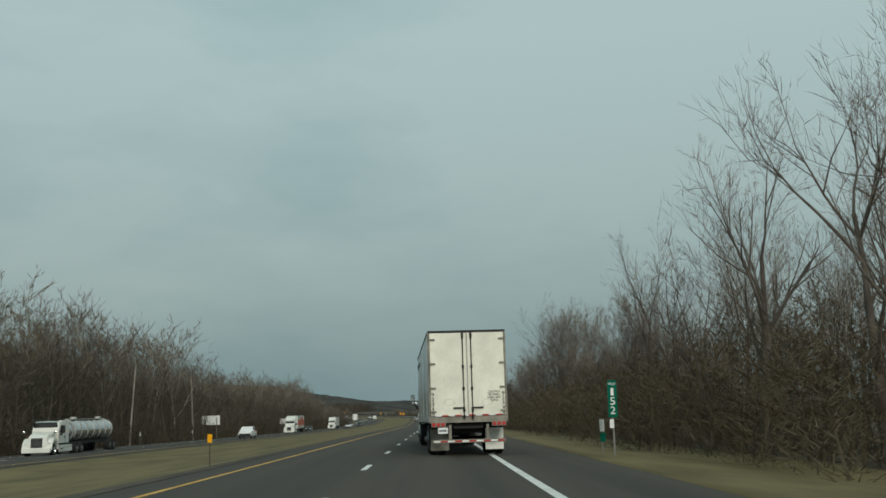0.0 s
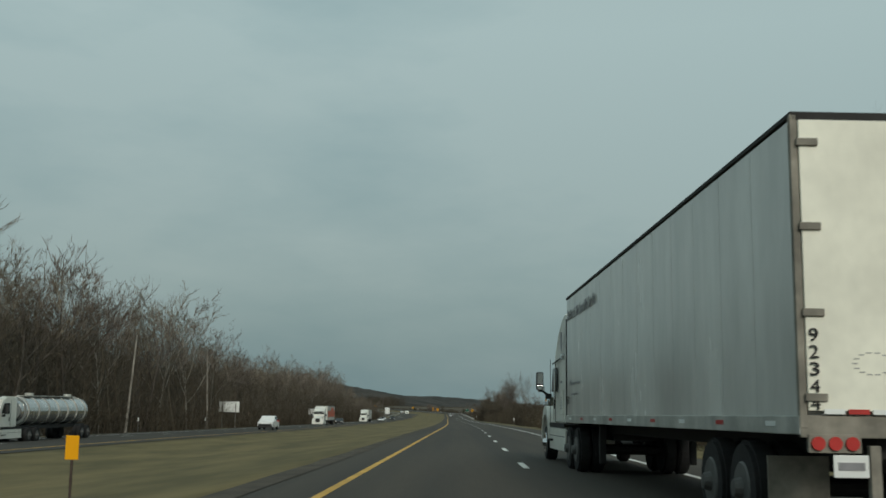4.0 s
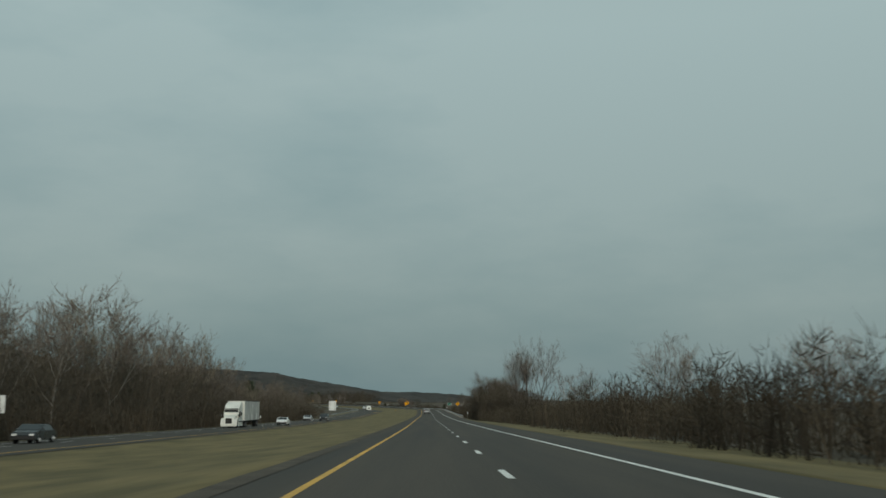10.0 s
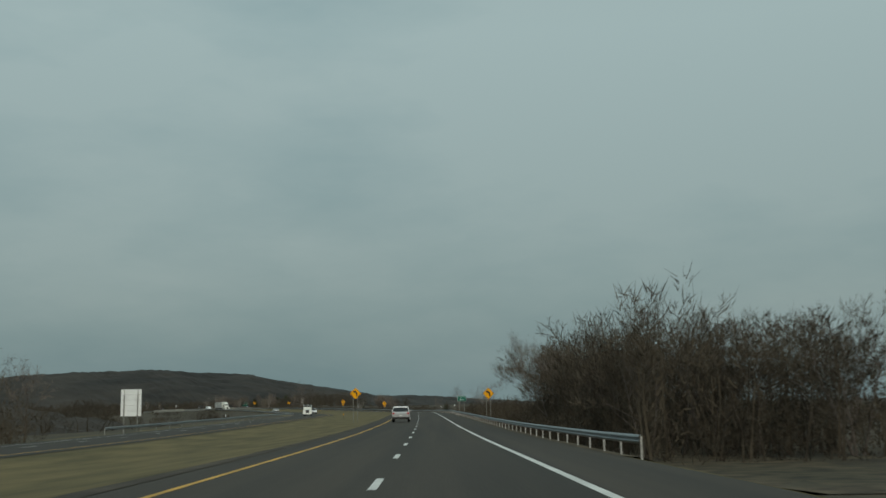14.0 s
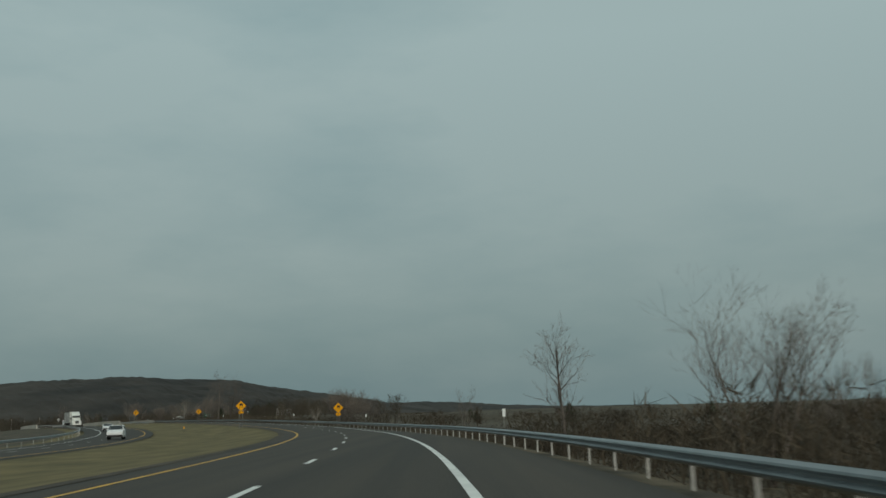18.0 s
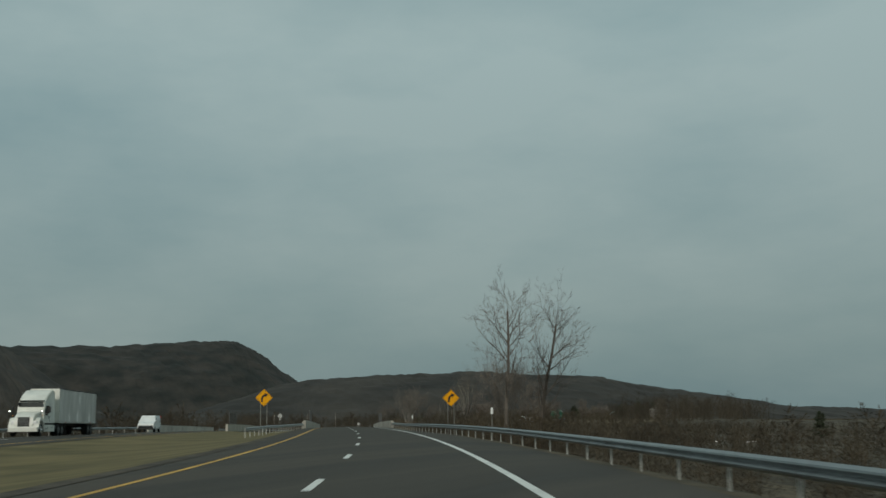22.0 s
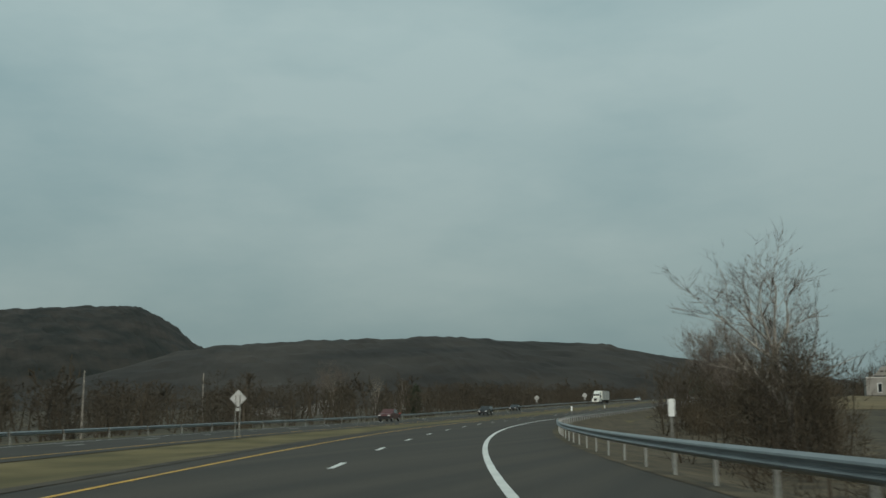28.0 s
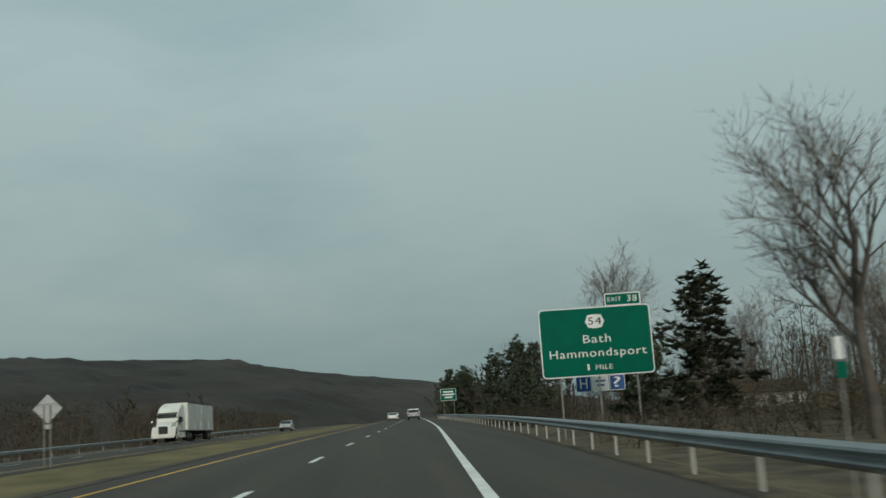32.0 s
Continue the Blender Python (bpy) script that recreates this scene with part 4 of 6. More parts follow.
def chain_fence(s0, u, panels, wide, low, high, label):
    m = place(s0, u, 0, 0, float(np.interp(s0, RS, RZ)))
    root = thing("chain_link_fence", m, label, "fence")
    for k in range(panels + 1):
        part("post", rod((0, k * wide, low), (0, k * wide, high + (0.06 if k in (0, panels) else 0)), 0.045 if k in (0, panels) else 0.03, 8), FENCE_GREY, root)
    part("rail", rod((0, 0, high - 0.05), (0, panels * wide, high - 0.05), 0.02, 6), FENCE_GREY, root)
    part("rail", rod((0, 0, (low + high) / 2 + 0.1), (0, panels * wide, (low + high) / 2 + 0.1), 0.016, 6), FENCE_GREY, root)
    v, f = [], []
    n = int(panels * wide / 0.11)
    hh = high - low
    for k in range(-int(hh / 0.11), n):
        for d in (1, -1):
            y0 = k * 0.11
            za, zb = low, high
            ya, yb = (y0, y0 + hh) if d > 0 else (y0 + hh, y0)
            lo_t = max(0, (0 - ya) / (yb - ya) if d > 0 else (panels * wide - ya) / (yb - ya))
            hi_t = min(1, (panels * wide - ya) / (yb - ya) if d > 0 else (0 - ya) / (yb - ya))
            if hi_t <= lo_t:
                continue
            p = (0.0, ya + (yb - ya) * lo_t, za + hh * lo_t)
            q = (0.0, ya + (yb - ya) * hi_t, za + hh * hi_t)
            b = len(v)
            v += [(0.004, p[1], p[2] - 0.02), (0.004, p[1], p[2] + 0.02), (0.004, q[1], q[2] + 0.02), (0.004, q[1], q[2] - 0.02)]
            f.append((b, b + 1, b + 2, b + 3))
    link("wire_mesh", mesh("wire_mesh", v, f, MESH_WIRE), None, root)
    return root


chain_fence(1126, 7.35, 5, 2.6, 0.9, 2.72, "tall chain-link fence on the bridge parapet")
chain_fence(1100, -6.1, 6, 2.4, 1.0, 2.9, "tall chain-link fence on the parapet beside the median gap")
chain_fence(1092, -18.9, 5, 2.4, 0.7, 2.6, "tall chain-link fence on the parapet of the other carriageway")


def curve_sign(s, u, centre, left, label):
    m = place(s, u)
    x, y, h = spot(s, u)
    base = ground_z(s, u)
    root = thing("curve_sign", m, label, "road sign", "curve warning signs")
    zc = float(np.interp(s, RS, RZ)) + centre - base
    part("face", prism(shifted(diamond(0.86), 0, zc), 0.006, 0.0), SIGN_YELLOW, root, "bright yellow diamond plate")
    part("back", prism(shifted(diamond(0.855), 0, zc), 0.004, 0.008), BACK, root)
    bm = bmesh.new()
    ring, inner = shifted(diamond(0.80, 0.05), 0, zc), shifted(diamond(0.765, 0.04), 0, zc)
    a = [bm.verts.new((x_, -0.005, z_)) for x_, z_ in ring]
    b = [bm.verts.new((x_, -0.005, z_)) for x_, z_ in inner]
    for k in range(len(a)):
        bm.faces.new((a[k], a[(k + 1) % len(a)], b[(k + 1) % len(b)], b[k]))
    part("border", bm, SIGN_BLACK, root)
    # bent arrow
    k = -1 if left else 1
    mid = [(-0.20, -0.42), (-0.20, -0.12), (-0.15, 0.05), (-0.03, 0.18), (0.10, 0.25)]
    bm = bmesh.new()
    lf, rt = [], []
    for i, p in enumerate(mid):
        q0, q1 = mid[max(i - 1, 0)], mid[min(i + 1, len(mid) - 1)]
        dx, dz = q1[0] - q0[0], q1[1] - q0[1]
        ln = math.hypot(dx, dz)
        nx, nz = -dz / ln * 0.10, dx / ln * 0.10
        lf.append(bm.verts.new((k * (p[0] + nx), -0.006, zc + p[1] + nz)))
        rt.append(bm.verts.new((k * (p[0] - nx), -0.006, zc + p[1] - nz)))
    for i in range(len(mid) - 1):
        bm.faces.new((lf[i], lf[i + 1], rt[i + 1], rt[i]))
    bm.faces.new([bm.verts.new((k * x_, -0.006, zc + z_)) for x_, z_ in ((0.0, 0.45), (0.38, 0.34), (0.17, 0.03))])
    part("arrow", bm, SIGN_BLACK, root, "black bent arrow")
    posts(root, (-0.32, 0.30), zc + 0.25)
    return root


curve_sign(596, -9.3, 3.6, True, "yellow left-curve warning sign on two posts in the median")
curve_sign(596, 10.3, 3.3, True, "yellow left-curve warning sign behind the guardrail")
curve_sign(1021, -8.5, 3.1, False, "yellow right-curve warning sign on two posts in the median")
curve_sign(1020, 10.0, 2.9, False, "yellow right-curve warning sign behind the guardrail")


def ice_sign(s, u, centre, label):
    base = ground_z(s, u)
    root = thing("slippery_road_sign", place(s, u), label, "road sign", "slippery when icy signs")
    zc = float(np.interp(s, RS, RZ)) + centre - base
    part("face", prism(shifted(diamond(0.86), 0, zc), 0.006), SIGN_YELLOW, root, "bright yellow diamond plate")
    part("back", prism(shifted(diamond(0.855), 0, zc), 0.004, 0.008), BACK, root)
    bm = prism(shifted(rounded(0.62, 0.20, 0.05), 0.03, zc + 0.17), 0.003, -0.005)
    prism(shifted([(-0.23, 0), (0.23, 0), (0.17, 0.18), (-0.17, 0.18)], 0.03, zc + 0.26), 0.003, -0.005, bm=bm)
    part("car_symbol", bm, SIGN_BLACK, root, "black skidding car symbol")
    for x0 in (-0.16, 0.20):
        bm = bmesh.new()
        prev = None
        for i in range(13):
            z = 0.08 - i * 0.045
            x = x0 + 0.13 * math.sin(i * 0.75) - 0.012 * i * (1 if x0 < 0 else -0.5)
            pair = (bm.verts.new((x - 0.036, -0.006, zc + z)), bm.verts.new((x + 0.036, -0.006, zc + z)))
            if prev:
                bm.faces.new((prev[0], prev[1], pair[1], pair[0]))
            prev = pair
        part("skid_mark", bm, SIGN_BLACK, root)
    plate = part("plate", prism(shifted(rounded(0.75, 0.42, 0.04), 0, zc - 1.06), 0.006), SIGN_YELLOW, root, "small yellow plate under the diamond")
    letters(plate, "ICE", 0.34, SIGN_BLACK, 0, -0.005, zc - 1.06, 0.5)
    posts(root, (-0.24, 0.24), zc + 0.25)


ice_sign(868.5, -6.6, 3.5, "yellow slippery-road sign with an ice plate in the median")
ice_sign(864, 9.2, 2.64, "yellow slippery-road sign with an ice plate behind the guardrail")


def panel_sign(name, s, u, w, h, zc, label, material, rim=SIGN_WHITE, post_x=(), turn=0.0, category="road sign", border=0.07):
    root = thing(name, place(s, u, 0, turn), label, category)
    c = float(np.interp(s, RS, RZ)) + zc - ground_z(s, u)
    part("rim", prism(shifted(rounded(w, h, min(w, h) * 0.06), 0, c), 0.012), rim, root)
    part("face", prism(shifted(rounded(w - border * 2, h - border * 2, min(w, h) * 0.05), 0, c), 0.004, -0.006), material, root)
    posts(root, post_x, c + h * 0.3, 0.1, 0.075)
    return root, c


sign, c = panel_sign("exit_sign", 1567, 13.7, 6.95, 4.28, 4.61, "large green exit guide sign with white border on steel posts", SIGN_GREEN, post_x=(-2.38, 0.0, 2.36), turn=-1)
for words, size, z, w in (("Bath", 0.72, 0.14, 1.72), ("Hammondsport", 0.72, -0.72, 6.0)):
    letters(sign, words, size, SIGN_WHITE, 0.05, -0.012, c + z, w)
letters(sign, "1", 0.56, SIGN_WHITE, -0.62, -0.012, c - 1.60, 0.13)
letters(sign, "MILE", 0.42, SIGN_WHITE, 0.35, -0.012, c - 1.62, 1.05)
shield = part("route_marker", prism([(0, c + 0.80), (0.42, c + 0.86), (0.60, c + 1.24), (0.42, c + 1.64), (0, c + 1.68), (-0.42, c + 1.64), (-0.60, c + 1.24), (-0.42, c + 0.86)], 0.004, -0.012), SIGN_WHITE, sign, "white route marker")
letters(shield, "54", 0.66, SIGN_BLACK, 0, -0.016, c + 1.24, 0.82)
tab = part("exit_tab", prism(shifted(rounded(2.25, 0.80, 0.08), 1.85, c + 2.52), 0.010, 0.0), SIGN_WHITE, sign, "small green exit number tab")
part("tab_face", prism(shifted(rounded(2.12, 0.67, 0.06), 1.85, c + 2.52), 0.004, -0.006), SIGN_GREEN, tab)
letters(tab, "EXIT", 0.38, SIGN_WHITE, 1.35, -0.012, c + 2.52, 0.85)
letters(tab, "38", 0.56, SIGN_WHITE, 2.45, -0.012, c + 2.52, 0.62)

blue = thing("services_sign", place(1574, 14.9), "blue services sign with white symbols on a post", "road sign")
c = float(np.interp(1574, RS, RZ)) + 2.13 - ground_z(1574, 14.9)
for x, word in ((-1.15, "H"), (0.0, ""), (1.15, "?")):
    p = part("plate", prism(shifted(rounded(1.05 if word else 1.15, 1.05, 0.06), x, c), 0.008), SIGN_WHITE, blue)
    part("plate_face", prism(shifted(rounded(0.97, 0.97, 0.05), x, c), 0.004, -0.006), SIGN_BLUE if word else SIGN_WHITE, p)
    if word:
        letters(p, word, 1.0, SIGN_WHITE, x, -0.012, c, 0.5)
    else:
        bm = prism(shifted(rounded(0.7, 0.12, 0.03), x, c + 0.16), 0.003, -0.010)
        prism(shifted(rounded(0.5, 0.12, 0.03), x, c - 0.12), 0.003, -0.010, bm=bm)
        part("bars", bm, SIGN_BLUE, p)
posts(blue, (0.0,), c + 0.3, 0.08, 0.08)

sign, c = panel_sign("place_sign", 660, 9.1, 1.78, 1.12, 2.85, "green village name sign on two wooden posts", SIGN_GREEN, post_x=(-0.5, 0.5), border=0.03)
letters(sign, "VILLAGE OF", 0.22, SIGN_WHITE, 0.02, -0.012, c + 0.24, 1.35)
letters(sign, "Bath", 0.34, SIGN_WHITE, 0.02, -0.012, c - 0.22, 0.86)
sign, c = panel_sign("guide_sign", 1732, 10.0, 3.4, 2.5, 4.6, "green highway guide sign far along the verge", SIGN_GREEN, post_x=(-1.1, 1.1))
for k, w in ((0.62, 2.2), (0.05, 2.6), (-0.55, 1.7)):
    part("bars", prism(shifted(rounded(w, 0.3, 0.05), 0, c + k), 0.003, -0.012), SIGN_WHITE, sign)


def mile_marker(s, u, top, digits, label, reflector=False):
    root = thing("mile_marker", place(s, u), label, "mile marker")
    c = float(np.interp(s, RS, RZ)) + top - ground_z(s, u)
    part("plate", prism(shifted(rounded(0.31, 1.25, 0.03), 0, c - 0.62), 0.006), SIGN_GREEN, root, "narrow green plate")
    letters(root, "MILE", 0.13, SIGN_WHITE, 0, -0.005, c - 0.12, 0.22)
    for k, d in enumerate(digits):
        letters(root, d, 0.36, SIGN_WHITE, 0, -0.005, c - 0.40 - k * 0.31, 0.10 if d == "1" else 0.17)
    if reflector:
        part("reflector", prism(shifted(rounded(0.14, 0.30, 0.02), -0.06, c - 1.45), 0.006, -0.008), SIGN_WHITE, root, "small white reflector plate")
    posts(root, (0.0,), c - 0.1, 0.05, 0.04)


mile_marker(2.2, 7.8, 2.3, "152", "green mile marker plate on a steel post", True)
mile_marker(1248, 9.3, 2.4, "151", "green mile marker plate behind the guardrail")


def delineator(s, u, top=1.4, green=False, lean=0.0):
    root = thing("delineator", place(s, u, 0, lean), "white reflector and green plate on a thin steel post" if green else "white reflector plate on a thin steel post", "delineator", "roadside delineators")
    c = float(np.interp(s, RS, RZ)) + top - ground_z(s, u)
    part("plate", prism(shifted(rounded(0.16, 0.42, 0.02), 0, c - 0.21), 0.006), SIGN_WHITE, root, "white plate")
    if green:
        part("lower_plate", prism(shifted(rounded(0.20, 0.30, 0.02), 0.02, c - 0.62), 0.006), SIGN_GREEN, root, "green plate")
    posts(root, (0.0,), c - 0.05, 0.04, 0.03)


for s, u, top, green in ((3.5, 7.6, 1.0, True), (70, 7.2, 1.2, False), (163, 7.0, 1.1, False), (455, 8.6, 1.2, False), (673, 8.1, 1.6, False), (739, 8.4, 1.41, False), (834, 8.5, 1.56, False), (905, 8.55, 1.73, False), (983, 8.7, 1.55, False), (1051, 8.3, 1.4, False),
                         (1286, 8.05, 1.53, False), (1362, 8.4, 1.6, False), (1425, 8.4, 1.6, False), (1502, 8.4, 1.9, False), (1521, 10.6, 1.95, True)):
    delineator(s, u, top, green)
for s, u in ((45, -37.5), (78, -37.5), (110, -37.5), (142, -37.5), (408, -37), (640, -36)):
    delineator(s, u, 0.5)


def sign_back(s, u, w, h, zc, label, turn=180.0):
    root = thing("sign_back", place(s, u, 0, turn), label, "road sign")
    c = float(np.interp(s, RS, RZ)) + zc - ground_z(s, u)
    n = max(2, int(h / 0.6))
    for k in range(n):
        part("panel", prism(shifted(rounded(w, h / n - 0.012, 0.01), 0, c - h / 2 + (k + 0.5) * h / n), 0.02), SIGN_WHITE, root)
    for k in (-0.33, 0.33):
        part("brace", box((0.08, 0.08, h), (w * k, 0.07, c)), DULL, root)
    posts(root, (-w * 0.33, w * 0.33), c + h * 0.3, 0.13, 0.08)


sign_back(575, -36.5, 2.6, 3.4, 2.7, "tall pale back of a road sign beyond the oncoming lanes")
sign_back(165, -39, 3.3, 1.7, 2.2, "wide pale back of a road sign beyond the oncoming lanes")
sign_back(270, -38.5, 2.8, 1.5, 2.0, "pale back of a road sign far along the oncoming lanes")


def diamond_back(s, u, zc, half=0.65, label=""):
    root = thing("diamond_sign", place(s, u), label, "road sign", "backs of diamond signs")
    c = float(np.interp(s, RS, RZ)) + zc - ground_z(s, u)
    part("plate", prism(shifted(diamond(half), 0, c), 0.006), BACK, root, "bare aluminium back of a diamond sign")
    for k in (-0.22, 0.22):
        part("brace", box((half * 1.25, 0.03, 0.05), (0, -0.03, c + k * half * 1.6)), DULL, root)
    part("tab", box((0.42, 0.02, 0.24), (0.02, 0.0, c - half - 0.16)), BACK, root)
    posts(root, (-0.17, 0.17), c + 0.2, -0.06, 0.045)


diamond_back(1183, -16.0, 3.2, 0.65, "pale back of a diamond warning sign beside the far bridge")
diamond_back(1338, -16.0, 2.3, 0.65, "pale back of a diamond warning sign in the median")
diamond_back(1561, -31.5, 1.9, 0.8, "pale back of a diamond warning sign beyond the far rail")
diamond_back(1560, -17.6, 2.5, 0.8, "pale back of a diamond warning sign in the median grass")

for s, u in ((5.0, -6.4), (655, -15.0), (868, -16.0)):
    m = thing("marker_post", place(s, u), "small yellow marker plate on a thin post in the grass", "marker post", "yellow markers")
    part("plate", box((0.17, 0.012, 0.3), (0, 0, 0.98), 0.004), SIGN_YELLOW, m, "yellow plate")
    part("post", rod((0, 0.02, -0.3), (0, 0.02, 0.95), 0.018, 6), RUST, m)

for s, u, hh, lean in ((112, -39.5, 11, 0.06), (150, -39, 11.5, -0.05), (1392, -58, 9, 0.0), (1330, -48, 8, 0.01), (1440, -66, 10, 0.0)):
    m = thing("utility_pole", place(s, u), "pale bare wooden pole at the edge of the wood", "pole")
    part("shaft", rod((0, 0, -0.4), (lean * hh, 0.02 * hh, hh), 0.15, 8, 0.08), PALE_BARK, m)


# ---- vehicles ----
TRUCK_WHITE = mat("truck_white_paint", (0.70, 0.70, 0.64), 0.4, 0.10, 1.4, 7, 0.0, spec=0.5)
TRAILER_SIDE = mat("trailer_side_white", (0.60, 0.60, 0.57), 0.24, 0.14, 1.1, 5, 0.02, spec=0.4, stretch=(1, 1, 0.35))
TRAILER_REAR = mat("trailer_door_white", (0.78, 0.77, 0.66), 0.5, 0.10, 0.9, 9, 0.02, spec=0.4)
RUBBER = mat("tyre_rubber", (0.018, 0.018, 0.018), 0.9, 0.25, 0.4, 25, 0.2)
RIM = mat("wheel_rim", (0.42, 0.42, 0.42), 0.35, 0.15, 0.3, 15, 0.0, metal=0.7)
DARK_RIM = mat("dull_wheel_rim", (0.11, 0.11, 0.105), 0.6, 0.2, 0.3, 15, 0.0, metal=0.4)
CHASSIS = mat("dark_chassis", (0.028, 0.027, 0.026), 0.75, 0.3, 0.8, 14, 0.1)
CHROME = mat("chrome", (0.62, 0.63, 0.64), 0.15, 0.06, 0.5, 10, 0.0, metal=1.0)
GLASS = mat("dark_window_glass", (0.020, 0.024, 0.026), 0.08, 0.1, 1.0, 3, 0.0, spec=0.6)
GRIMY = mat("grimy_frame_steel", (0.235, 0.220, 0.185), 0.7, 0.35, 0.5, 12, 0.1, metal=0.2)
RED_LENS = mat("red_lamp_lens", (0.45, 0.03, 0.025), 0.3, 0.1, 0.3, 20, 0.0, spec=0.5)
AMBER = mat("amber_lamp_lens", (0.75, 0.28, 0.03), 0.3, 0.1, 0.3, 20, 0.0, spec=0.5)
LAMP = mat("clear_lamp_lens", (0.70, 0.70, 0.68), 0.2, 0.06, 0.3, 20, 0.0, spec=0.6)
GREY_SCRIPT = mat("faded_grey_lettering", (0.23, 0.23, 0.24), 0.6, 0.25, 0.5, 12, 0.0)
ORANGE_RED = mat("orange_red_livery", (0.50, 0.085, 0.03), 0.45, 0.15, 1.5, 8, 0.0)
TANK = mat("polished_tank", (0.55, 0.55, 0.54), 0.25, 0.12, 1.2, 6, 0.0, metal=0.9)


def wheel(parent, x, y, r, w, rim=RIM, outside=1):
    bm = bmesh.new()
    bmesh.ops.create_cone(bm, cap_ends=True, segments=24, radius1=r, radius2=r, depth=w, matrix=Matrix.Translation((x, y, r)) @ Matrix.Rotation(radians(90), 4, "Y"))
    bmesh.ops.bevel(bm, geom=[e for e in bm.edges if len(e.link_faces) == 2 and any(len(f.verts) > 4 for f in e.link_faces)], offset=w * 0.16, segments=2, affect="EDGES")
    tyre = part("wheel", bm, RUBBER, parent, "black rubber tyre", smooth=False)
    bm = bmesh.new()
    fx = x + outside * (w / 2 + 0.004)
    bmesh.ops.create_cone(bm, cap_ends=True, segments=20, radius1=r * 0.58, radius2=r * 0.52, depth=0.03, matrix=Matrix.Translation((fx, y, r)) @ Matrix.Rotation(radians(90 * outside), 4, "Y"))
    bmesh.ops.create_cone(bm, cap_ends=True, segments=12, radius1=r * 0.24, radius2=r * 0.18, depth=0.10, matrix=Matrix.Translation((fx + 0.05 * outside, y, r)) @ Matrix.Rotation(radians(90 * outside), 4, "Y"))
    part("rim", bm, rim, tyre, "metal wheel rim")


def duals(parent, y, r=0.51, half=1.28):
    for k in (-1, 1):
        wheel(parent, k * (half - 0.14), y, r, 0.27, DARK_RIM, k)
        wheel(parent, k * (half - 0.45), y, r, 0.27, DARK_RIM, k)


